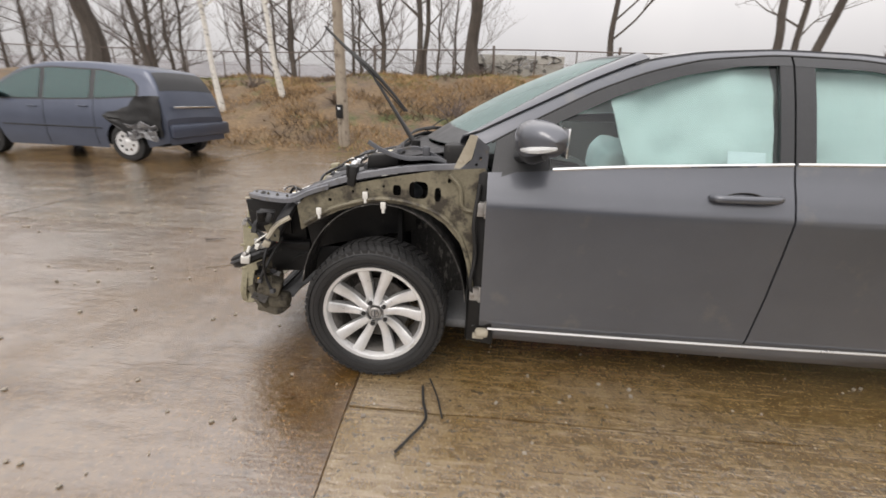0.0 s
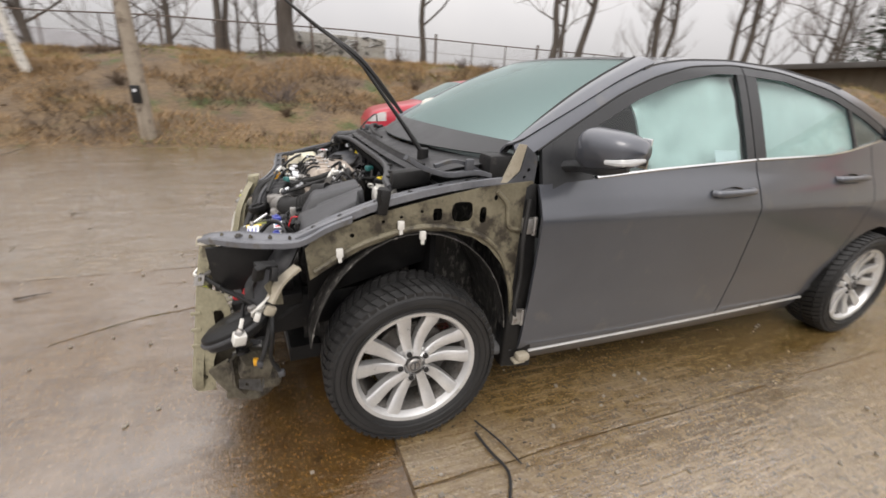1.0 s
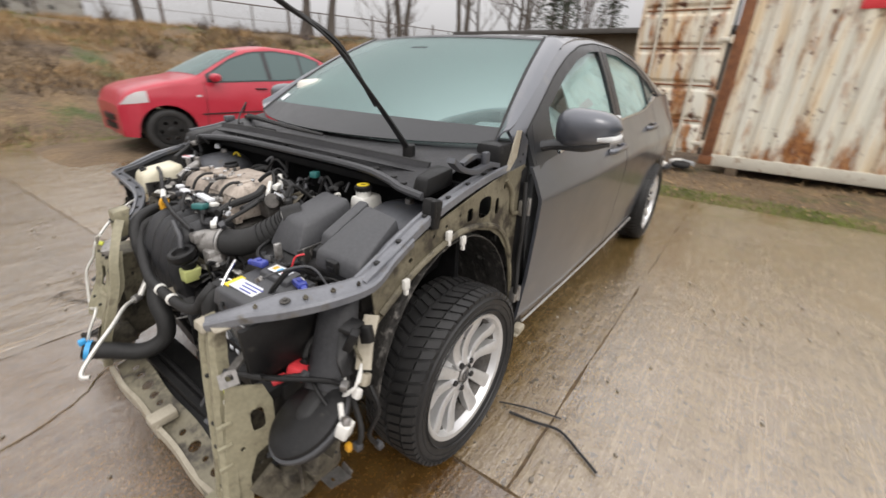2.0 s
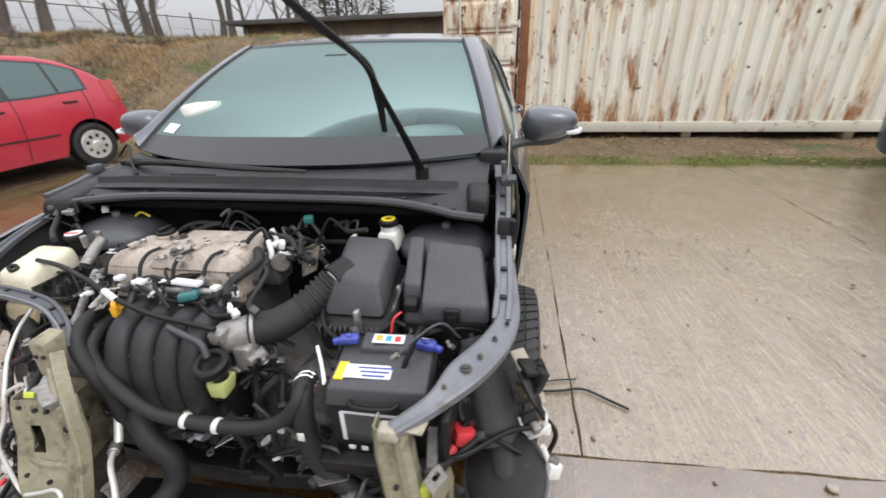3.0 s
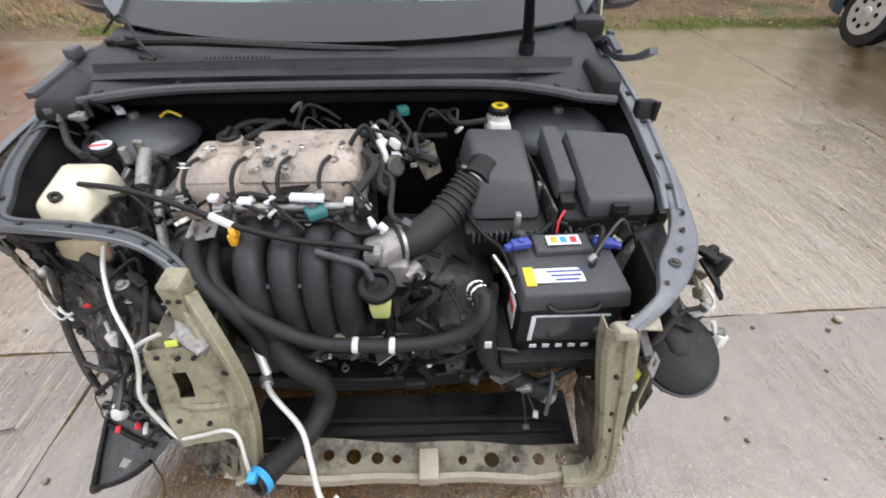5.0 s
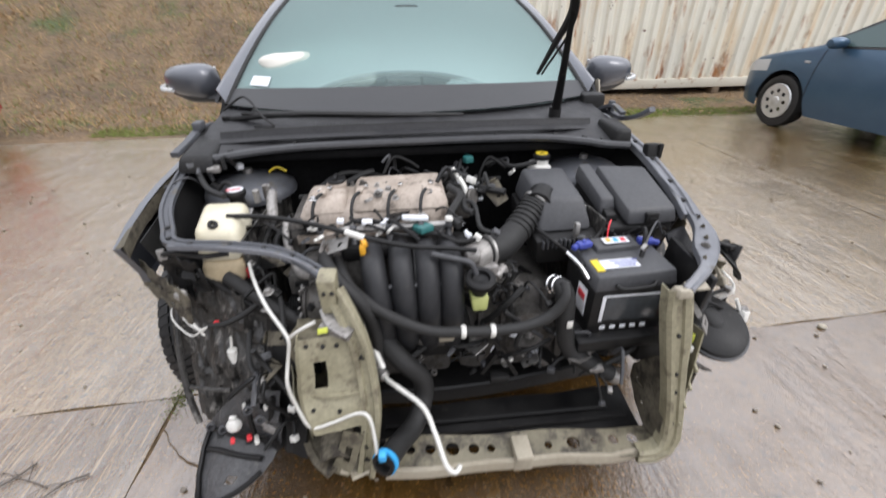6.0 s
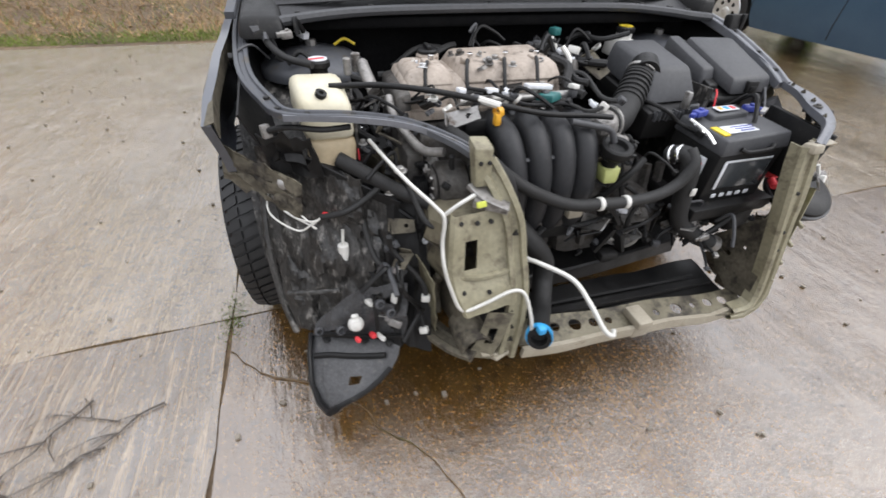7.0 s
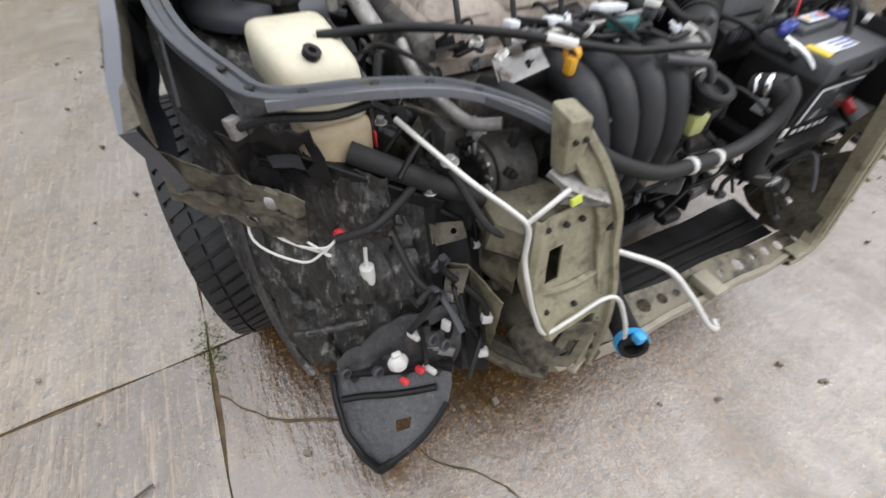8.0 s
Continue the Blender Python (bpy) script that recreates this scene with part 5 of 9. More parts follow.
part("subframe", join(beam([(-0.36, -0.55, 0.25), (-0.40, 0.0, 0.235), (-0.36, 0.55, 0.25)], 0.06, 0.03), beam([(-0.1, -0.5, 0.26), (-0.1, 0.5, 0.26)], 0.05, 0.03)), "black", sedan, "black engine subframe")
# right end plate with its square opening, channel and rail, shoved inwards; the plate kicks forward at its foot
plan_z = [(0.655, -0.600, 0.388, 0.236), (0.635, -0.607, 0.392, 0.230), (0.592, -0.617, 0.396, 0.225), (0.554, -0.623, 0.398, 0.222), (0.518, -0.634, 0.402, 0.222), (0.48, -0.656, 0.396, 0.223), (0.45, -0.676, 0.385, 0.226), (0.415, -0.690, 0.372, 0.230)]
rows = []
for z, x, ya, yb in plan_z:
    row = []
    for k, u in enumerate((-0.10, 0.0, 0.06, 0.24, 0.42, 0.62, 0.80, 0.90, 1.0, 1.06)):
        fold = 0.028 if k == 0 else 0.02 if k == 9 else 0.0
        rib = -0.007 if k in (2, 7) else 0.0
        row.append((x + fold + rib + 0.25 * (0.31 - (ya + (yb - ya) * u)) * 0.25, ya + (yb - ya) * min(max(u, 0.0), 1.0), z - 0.006 * math.sin(5 * u)))
    rows.append(row)
end = part("rail_plate", pierced(rows, [(2, 3), (3, 3)], -0.004), "olive", sedan, "buckled beige rail end plate with a square opening", smooth=25)
for u, z, x in ((0.16, 0.635, -0.612), (0.6, 0.63, -0.612), (0.16, 0.47, -0.667), (0.55, 0.462, -0.671), (0.4, 0.63, -0.612)):
    y = 0.392 - 0.165 * u
    part("plate_hole", cyl((x - 0.004, y, z), (x + 0.004, y, z - 0.002), 0.0055, 8), "rubber", end)
part("plate_rib", beam([(-0.640, 0.385, 0.50), (-0.652, 0.31, 0.497), (-0.645, 0.235, 0.502)], 0.006, 0.005), "olive", end)
post = part("front_post", beam([(-0.545, 0.292, 0.745), (-0.580, 0.262, 0.69), (-0.612, 0.236, 0.62), (-0.632, 0.226, 0.54), (-0.668, 0.222, 0.45), (-0.698, 0.234, 0.36), (-0.715, 0.252, 0.255)], 0.024, 0.013, 5, 0.009, (-1, 0.15, 0)), "olive", sedan, "twisted beige radiator support post")
rows = [[(x + 0.03 * u, y + 0.055 * u + 0.01 * v, z - 0.012 * u) for u in np.linspace(0, 1, 4)] for v, (x, y, z) in enumerate(((-0.706, 0.245, 0.405), (-0.714, 0.25, 0.36), (-0.72, 0.255, 0.31), (-0.722, 0.27, 0.262)))]
part("post_flange", pierced(rows, [(1, 1)], 0.003), "grime_olive", post, "scraped flange beside the post foot", smooth=25)
for z, x in ((0.40, -0.693), (0.36, -0.706), (0.32, -0.714), (0.60, -0.628)):
    part("post_hole", plate([(-0.007, -0.007), (0.008, -0.007), (0, 0.010)], [], 0.004, pose(x - 0.004, 0.235 + 0.01 * (z < 0.5), z, 90, 0, 80)), "rubber", post)
sock = part("tow_socket", lathe([(0.034, 0), (0.044, 0), (0.046, 0.06), (0.044, 0.10), (0.036, 0.10), (0.034, 0.03)], 24, pose(-0.60, 0.335, 0.300, 0, -97, 4), True), "grime", sedan, "dark round tube end under the plate")
part("socket_inside", cyl((-0.62, 0.335, 0.300), (-0.63, 0.335, 0.299), 0.034, 20), "rubber", sock)
part("post_foot", join(box(-0.692, 0.275, 0.262, 0.06, 0.09, 0.006, 0.002, (8, 14, 0)), box(-0.715, 0.268, 0.262, 0.03, 0.05, 0.010, 0.003, (0, 30, 20))), "primer_lt", sedan, "scraped beige post foot")
# the side rail is a closed box with pressed ribs; below it hangs a thin plate with an opening
rows = []
for u in np.linspace(0, 1, 13):
    x = -0.602 + 0.602 * u
    yo, yi = 0.398 + 0.13 * u, 0.262 + 0.15 * u
    zb, zt = 0.452 - 0.035 * u, 0.640 - 0.085 * u
    dent = 0.012 * math.sin(19 * u) * (u < 0.6) + 0.010 * noise.noise(Vector((u * 9, 0, 0)))
    rows.append([(x, yi, zt), (x, yo - 0.012, zt + 0.004), (x, yo + dent, zt - 0.014), (x, yo + dent * 1.6 + 0.004, zt - 0.07), (x, yo + dent - 0.010, (zt + zb) / 2), (x, yo + dent, zb + 0.05), (x, yo - 0.004, zb), (x, yi, zb), (x, yi, zt)])
srail = part("side_rail", sheet(rows), "primer", sedan, "muddy beige side rail with pressed ribs", smooth=30)
for x, z in ((-0.545, 0.575), (-0.505, 0.53), (-0.49, 0.575), (-0.45, 0.55)):
    part("rail_mark", box(x, 0.414 + 0.2 * (x + 0.6), z, 0.006, 0.004, 0.022, 0.001, (0, 20, 12)), "rubber", srail)
rows = [[(-0.615 + 0.155 * u + 0.02 * v, 0.425 + 0.035 * u - 0.012 * v + 0.008 * noise.noise(Vector((u * 5, v * 5, 3))), 0.465 - 0.205 * v + 0.03 * u) for u in np.linspace(0, 1, 7)] for v in np.linspace(0, 1, 8)]
box_ = part("crash_box", pierced(rows, [(i, j) for i in (2, 3, 4, 5) for j in (2, 3, 4)], 0.003), "olive", sedan, "lower side plate with an opening", smooth=25)
part("crash_box_inside", join(box(-0.54, 0.36, 0.36, 0.16, 0.03, 0.17, 0.01, (0, 8, 8)), tube([(-0.56, 0.40, 0.30), (-0.52, 0.395, 0.37), (-0.55, 0.39, 0.43)], 0.014, 8)), "grime", box_)
part("crash_box_foot", beam([(-0.47, 0.44, 0.262), (-0.56, 0.42, 0.248), (-0.645, 0.38, 0.262), (-0.70, 0.33, 0.272)], 0.032, 0.007, 5, 0.004), "grime", box_, "muddy lower bracket")
part("rail_brace", beam([(-0.352, 0.672, 0.705), (-0.385, 0.60, 0.668), (-0.415, 0.53, 0.632), (-0.440, 0.468, 0.604)], 0.024, 0.012), "black", sedan, "dark painted brace")
part("lamp_bracket", join(beam([(-0.54, 0.315, 0.69), (-0.585, 0.295, 0.675), (-0.612, 0.255, 0.66)], 0.020, 0.006), beam([(-0.585, 0.33, 0.67), (-0.612, 0.255, 0.655)], 0.010, 0.008)), "cast_lt", sedan, "bent dark grey lamp bracket")
part("bracket_label", box(-0.608, 0.320, 0.676, 0.006, 0.024, 0.014, 0.002, (0, 25, 8)), "lime", sedan, "lime green label")


# ---- the sedan: engine bay ----
engine = part("engine", join(hexa([(-0.42, -0.02, 0.30), (-0.42, 0.40, 0.30), (-0.05, 0.40, 0.30), (-0.05, -0.02, 0.30)], [(-0.36, -0.04, 0.74), (-0.36, 0.40, 0.74), (-0.04, 0.40, 0.74), (-0.04, -0.04, 0.74)], 0.02),
                             box(-0.30, 0.42, 0.56, 0.2, 0.05, 0.3, 0.02)), "cast", sedan, "dirty cast engine block")
# dusty head cover with a raised middle and a lip of bolts
part("head_cover", join(hexa([(-0.285, -0.045, 0.755), (-0.285, 0.425, 0.755), (-0.035, 0.425, 0.755), (-0.035, -0.045, 0.755)], [(-0.262, -0.03, 0.838), (-0.262, 0.41, 0.832), (-0.06, 0.41, 0.838), (-0.06, -0.03, 0.842)], 0.018),
                        hexa([(-0.275, -0.035, 0.825), (-0.275, 0.262, 0.825), (-0.05, 0.272, 0.825), (-0.05, -0.035, 0.825)], [(-0.245, -0.020, 0.868), (-0.242, 0.240, 0.866), (-0.075, 0.245, 0.872), (-0.075, -0.020, 0.876)], 0.016, 3),
                        hexa([(-0.27, 0.27, 0.825), (-0.27, 0.41, 0.825), (-0.08, 0.41, 0.825), (-0.08, 0.27, 0.825)], [(-0.23, 0.29, 0.858), (-0.23, 0.39, 0.858), (-0.10, 0.39, 0.858), (-0.10, 0.29, 0.858)], 0.014),
                        cyl((-0.11, 0.315, 0.845), (-0.11, 0.315, 0.868), 0.032, 20), beam([(-0.288, -0.04, 0.762), (-0.288, 0.42, 0.762)], 0.012, 0.012)), "head", engine, "dusty brown head cover")
part("filler_cap", join(cyl((-0.11, 0.315, 0.866), (-0.11, 0.315, 0.880), 0.030, 20), box(-0.11, 0.315, 0.884, 0.05, 0.014, 0.012, 0.004)), "black", engine, "black oil filler cap")
part("timing_cover", hexa([(-0.33, 0.405, 0.38), (-0.33, 0.455, 0.38), (-0.06, 0.455, 0.38), (-0.06, 0.405, 0.38)], [(-0.285, 0.40, 0.82), (-0.285, 0.44, 0.81), (-0.06, 0.44, 0.81), (-0.06, 0.40, 0.82)], 0.012), "cast", engine, "pale timing cover")
for k, y in enumerate((0.345, 0.235, 0.130, 0.035)):
    coil = part("ignition_coil", join(box(-0.205, y, 0.870, 0.034, 0.020, 0.012, 0.004), cyl((-0.195, y, 0.84), (-0.195, y, 0.874), 0.011, 12)), "head", engine, "dusty ignition coil")
    part("coil_lead", tube([(-0.225, y, 0.874), (-0.255, y + 0.012, 0.872), (-0.282, y + 0.02, 0.852), (-0.30, y + 0.022, 0.82)], 0.0052, 8), "rubber", coil)
    part("coil_bolt", cyl((-0.185, y - 0.02, 0.868), (-0.185, y - 0.02, 0.882), 0.008, 8), "chrome", coil)
# intake manifold: four runners into one chamber
man = part("intake_manifold", join(box(-0.43, 0.11, 0.50, 0.12, 0.36, 0.14, 0.03), box(-0.35, 0.11, 0.75, 0.07, 0.36, 0.05, 0.015)), "black", sedan, "black plastic intake manifold")
for k, y in enumerate((0.178, 0.115, 0.052, -0.012)):
    fan = (0.024, 0.010, 0.0, 0.0)[k]  # the outer runners spread towards the head
    part("runner", tube([(-0.335, y + fan, 0.750), (-0.395, y + fan, 0.757), (-0.447, y + fan * 0.8, 0.742), (-0.482, y + fan * 0.5, 0.692), (-0.497, y + fan * 0.2, 0.625), (-0.490, y, 0.54), (-0.46, y, 0.48)], [0.030, 0.0325, 0.033, 0.0335, 0.0335, 0.033, 0.031], 18), "runner", man, "black manifold runner")
for y in (0.150, 0.084, 0.020):
    part("runner_web", tube([(-0.40, y, 0.762), (-0.450, y, 0.742), (-0.480, y, 0.69), (-0.494, y, 0.60), (-0.486, y, 0.54)], 0.007, 6), "black", man)
    part("web_clip", box(-0.484, y, 0.702, 0.012, 0.020, 0.010, 0.002, (0, 55, 0)), "box", man)
fuel = part("injector_rail", tube([(-0.335, 0.29, 0.806), (-0.335, -0.04, 0.806)], 0.011, 10), "steel", sedan, "steel injector rail")
for y in (0.25, 0.15, 0.06, -0.02):
    part("injector", join(cyl((-0.335, y, 0.80), (-0.365, y, 0.765), 0.010, 10), box(-0.352, y, 0.815, 0.024, 0.018, 0.02, 0.004)), "box", fuel)
for y, x, w, mname in ((0.21, -0.345, 0.030, "label"), (0.075, -0.335, 0.075, "label"), (-0.02, -0.352, 0.020, "white"), (0.285, -0.33, 0.02, "label")):
    part("connector", box(x, y, 0.832, 0.026, w, 0.012, 0.003, (6, 8, 4)), mname, fuel, "white plastic connector")
part("connector", box(-0.362, 0.055, 0.812, 0.05, 0.045, 0.02, 0.005, (0, 10, 30)), "teal", fuel, "teal plastic connector")
part("hose_clip", join(lathe([(0.011, -0.006), (0.015, -0.006), (0.015, 0.006), (0.011, 0.006)], 16, pose(-0.418, 0.218, 0.806, 80, 0, 20), True), box(-0.424, 0.222, 0.790, 0.02, 0.016, 0.03, 0.004)), "amber", sedan, "amber plastic pipe clip")
hose("cable", [(-0.285, 0.60, 0.846), (-0.32, 0.48, 0.852), (-0.37, 0.34, 0.842), (-0.415, 0.22, 0.822), (-0.44, 0.10, 0.800), (-0.455, -0.02, 0.792), (-0.46, -0.08, 0.785)], 0.007, "black", None, "long black cable across the engine")
part("cable_sleeve", tube([(-0.398, 0.265, 0.832), (-0.418, 0.215, 0.820)], 0.009, 8), "white", sedan, "white cable sleeve")
hose("breather_hose", [(-0.465, 0.04, 0.785), (-0.48, -0.02, 0.775), (-0.49, -0.06, 0.765), (-0.50, -0.075, 0.735)], 0.008, "box", None, "grey breather hose")
# filler neck
neck = part("filler_neck", join(lathe([(0.020, 0.0), (0.022, 0.03), (0.036, 0.036), (0.041, 0.045), (0.041, 0.062), (0.036, 0.066), (0.026, 0.064), (0.022, 0.052), (0.0005, 0.048)], 28, pose(-0.492, -0.085, 0.668, 0, -14, 0)),
                                lathe([(0.026, 0), (0.030, 0.004), (0.026, 0.008)], 24, pose(-0.489, -0.085, 0.690, 0, -14, 0))), "black", sedan, "black filler neck without its cap")
part("neck_cup", hexa([(-0.520, -0.105, 0.625), (-0.520, -0.065, 0.625), (-0.475, -0.065, 0.625), (-0.475, -0.105, 0.625)], [(-0.518, -0.110, 0.668), (-0.518, -0.060, 0.668), (-0.465, -0.060, 0.668), (-0.465, -0.110, 0.668)], 0.006), "lime_pale", neck, "pale green plastic collar")
# throttle body, corrugated air hose, air box
part("throttle_body", join(cyl((-0.425, -0.060, 0.730), (-0.385, -0.132, 0.738), 0.041, 20), box(-0.425, -0.125, 0.69, 0.06, 0.05, 0.07, 0.01), cyl((-0.45, -0.14, 0.685), (-0.42, -0.17, 0.70), 0.018, 12), box(-0.44, -0.075, 0.755, 0.05, 0.04, 0.035, 0.008)), "cast_lt", sedan, "cast throttle body")
pts = [(-0.392, -0.118, 0.738), (-0.362, -0.178, 0.738), (-0.312, -0.240, 0.766), (-0.268, -0.288, 0.802), (-0.246, -0.316, 0.828)]
air = part("air_hose", tube(pts, [0.043, 0.044, 0.040, 0.039, 0.040], 20), "rubber", sedan, "black corrugated air hose")
path = smooth_path(pts, 12)
for i in range(23, 44, 3):
    p, d = Vector(path[i]), Vector(path[i + 1] - path[i - 1]).normalized()
    part("hose_rib", lathe([(0.038, -0.005), (0.0445, -0.003), (0.0445, 0.003), (0.038, 0.005)], 24, Matrix.Translation(p) @ d.to_track_quat("Z", "Y").to_matrix().to_4x4()), "rubber", air)
for i, r in ((2, 0.046), (46, 0.043)):
    p, d = Vector(path[i]), Vector(path[i + 1] - path[i - 1]).normalized()
    cl = part("hose_clamp", lathe([(r - 0.002, -0.005), (r + 0.002, -0.004), (r + 0.002, 0.004), (r - 0.002, 0.005)], 28, Matrix.Translation(p) @ d.to_track_quat("Z", "Y").to_matrix().to_4x4()), "steel", air, "bright wire hose clamp")
abox = part("air_box", hexa([(-0.345, -0.465, 0.76), (-0.335, -0.290, 0.755), (-0.10, -0.275, 0.80), (-0.11, -0.455, 0.80)], [(-0.300, -0.440, 0.850), (-0.285, -0.315, 0.850), (-0.105, -0.295, 0.888), (-0.115, -0.435, 0.888)], 0.016), "box", sedan, "dark grey air filter box")
part("box_base", hexa([(-0.36, -0.47, 0.66), (-0.355, -0.29, 0.655), (-0.10, -0.28, 0.70), (-0.10, -0.46, 0.70)], [(-0.375, -0.482, 0.752), (-0.37, -0.278, 0.746), (-0.09, -0.268, 0.795), (-0.10, -0.465, 0.795)], 0.012), "black", abox, "black lower filter box")
part("box_spout", tube([(-0.275, -0.305, 0.826), (-0.225, -0.335, 0.838)], 0.040, 18), "black", abox)
for k in range(12):
    y = -0.300 - 0.0135 * k
    part("box_fin", box(-0.371, y, 0.735 + 0.002 * (k % 3), 0.018, 0.004, 0.026, 0.001, (0, 0, 4)), "box", abox)
for y, x in ((-0.475, -0.24), (-0.285, -0.30), (-0.400, -0.365)):
    part("box_latch", box(x, y, 0.775, 0.022, 0.014, 0.05, 0.004), "steel", abox, "steel spring latch")
fbox = part("fuse_box", hexa([(-0.362, -0.558, 0.775), (-0.352, -0.730, 0.772), (-0.165, -0.702, 0.845), (-0.135, -0.535, 0.845)], [(-0.352, -0.560, 0.824), (-0.342, -0.720, 0.822), (-0.170, -0.692, 0.898), (-0.140, -0.542, 0.898)], 0.013), "box", sedan, "dark grey fuse box lid")
part("fuse_box_side", hexa([(-0.30, -0.500, 0.785), (-0.30, -0.552, 0.785), (-0.115, -0.532, 0.84), (-0.115, -0.482, 0.84)], [(-0.285, -0.503, 0.838), (-0.285, -0.548, 0.838), (-0.12, -0.528, 0.896), (-0.12, -0.486, 0.896)], 0.009), "box", fbox, "dark grey relay box lid")
part("fuse_box_base", hexa([(-0.345, -0.51, 0.67), (-0.335, -0.715, 0.67), (-0.14, -0.69, 0.70), (-0.12, -0.49, 0.70)], [(-0.355, -0.51, 0.77), (-0.345, -0.725, 0.77), (-0.15, -0.70, 0.84), (-0.12, -0.485, 0.84)], 0.012), "black", fbox, "black fuse box base")
part("lid_latch", join(box(-0.357, -0.635, 0.798, 0.016, 0.04, 0.035, 0.004), box(-0.364, -0.635, 0.792, 0.008, 0.022, 0.018, 0.002)), "black", fbox, "black lid latch")
part("relay", hexa([(-0.33, -0.505, 0.76), (-0.33, -0.545, 0.76), (-0.295, -0.545, 0.77), (-0.295, -0.505, 0.77)], [(-0.325, -0.508, 0.80), (-0.325, -0.542, 0.80), (-0.295, -0.542, 0.81), (-0.295, -0.508, 0.81)], 0.004), "black", fbox)
res = part("brake_reservoir", join(hexa([(-0.06, -0.43, 0.81), (-0.06, -0.36, 0.81), (0.04, -0.36, 0.81), (0.04, -0.43, 0.81)], [(-0.055, -0.425, 0.868), (-0.055, -0.365, 0.868), (0.035, -0.365, 0.868), (0.035, -0.425, 0.868)], 0.01), cyl((-0.02, -0.394, 0.862), (-0.02, -0.394, 0.888), 0.026, 20)), "white", sedan, "white brake fluid reservoir")
part("reservoir_cap", join(cyl((-0.02, -0.394, 0.884), (-0.02, -0.394, 0.904), 0.028, 20), *[box(-0.02 + 0.028 * math.cos(a), -0.394 + 0.028 * math.sin(a), 0.893, 0.005, 0.005, 0.016, 0.001) for a in np.linspace(0, 6, 16)]), "black", res, "black cap with a yellow disc")
part("cap_disc", lathe([(0.010, 0.9045), (0.022, 0.9045), (0.022, 0.9065), (0.010, 0.9065)], 24, Matrix.Translation((-0.02, -0.394, 0)), True), "yellow", res, "yellow ring on the cap")
# battery
bat = part("battery", hexa([(-0.552, -0.605, 0.535), (-0.552, -0.388, 0.525), (-0.385, -0.380, 0.535), (-0.385, -0.597, 0.545)], [(-0.556, -0.610, 0.700), (-0.556, -0.388, 0.690), (-0.383, -0.378, 0.702), (-0.383, -0.600, 0.712)], 0.006), "black", sedan, "black car battery with blue terminal covers")
part("battery_lid", hexa([(-0.562, -0.616, 0.698), (-0.562, -0.384, 0.688), (-0.378, -0.374, 0.700), (-0.378, -0.606, 0.710)], [(-0.553, -0.608, 0.742), (-0.553, -0.392, 0.732), (-0.388, -0.382, 0.744), (-0.388, -0.598, 0.754)], 0.006), "box", bat, "dark grey battery lid")
part("lid_step", hexa([(-0.45, -0.560, 0.742), (-0.45, -0.43, 0.738), (-0.392, -0.425, 0.744), (-0.392, -0.555, 0.748)], [(-0.446, -0.557, 0.760), (-0.446, -0.434, 0.756), (-0.396, -0.429, 0.762), (-0.396, -0.552, 0.766)], 0.004), "box", bat)
part("lid_label", box(-0.505, -0.47, 0.7405, 0.040, 0.105, 0.003, 0.001, (0, -2.5, 2)), "label", bat, "white and yellow battery label")
part("label_patch", box(-0.505, -0.408, 0.7375, 0.052, 0.022, 0.004, 0.001, (0, -2.5, 2)), "yellow", bat, "yellow patch")
for k in range(3):
    part("label_bar", box(-0.495 - 0.012 * k, -0.485, 0.743, 0.004, 0.08 - 0.015 * k, 0.001, 0.0002, (0, -2.5, 2)), "violet", bat)
part("warning_label", box(-0.42, -0.495, 0.765, 0.030, 0.075, 0.002, 0.0005, (0, -2.5, 2)), "label", bat, "white warning label")
for k, c in enumerate(("amber", "blue", "red")):
    part("label_mark", box(-0.42, -0.473 - 0.022 * k, 0.7665, 0.018, 0.014, 0.001, 0.0002, (0, -2.5, 2)), c, bat)
for y, sgn in ((-0.400, 1), (-0.585, -1)):
    part("terminal_cover", join(box(-0.425, y, 0.760, 0.026, 0.045, 0.018, 0.005, (0, 0, 12 * sgn)), box(-0.43, y + 0.024 * sgn, 0.757, 0.016, 0.030, 0.014, 0.004, (0, 0, 30 * sgn)), cyl((-0.425, y, 0.765), (-0.425, y, 0.774), 0.007, 10)), "violet", bat, "blue terminal cover")
part("front_label", box(-0.5565, -0.500, 0.628, 0.003, 0.165, 0.085, 0.001, (2, 0, 0)), "label_dark", bat, "glossy dark front label")
part("label_edge", join(box(-0.5575, -0.418, 0.628, 0.003, 0.010, 0.085, 0.001), box(-0.5575, -0.500, 0.670, 0.003, 0.165, 0.006, 0.001)), "label", bat, "white label edge")
for k in range(5):
    part("label_mark", box(-0.5570, -0.43 - 0.03 * k, 0.562, 0.003, 0.016, 0.012, 0.001), "label", bat)
part("side_label", box(-0.48, -0.3845, 0.625, 0.085, 0.003, 0.085, 0.001), "label", bat, "white side label with a red patch")
part("label_patch", box(-0.495, -0.3825, 0.64, 0.04, 0.003, 0.022, 0.001), "red", bat)
part("handle", tube([(-0.562, -0.55, 0.712), (-0.572, -0.53, 0.705), (-0.572, -0.46, 0.702), (-0.562, -0.44, 0.708)], 0.006, 8), "black", bat)
part("battery_tray", hexa([(-0.58, -0.64, 0.50), (-0.58, -0.36, 0.49), (-0.36, -0.35, 0.50), (-0.36, -0.63, 0.51)], [(-0.585, -0.645, 0.545), (-0.585, -0.355, 0.535), (-0.355, -0.345, 0.545), (-0.355, -0.635, 0.555)], 0.008), "black", sedan, "black battery tray")
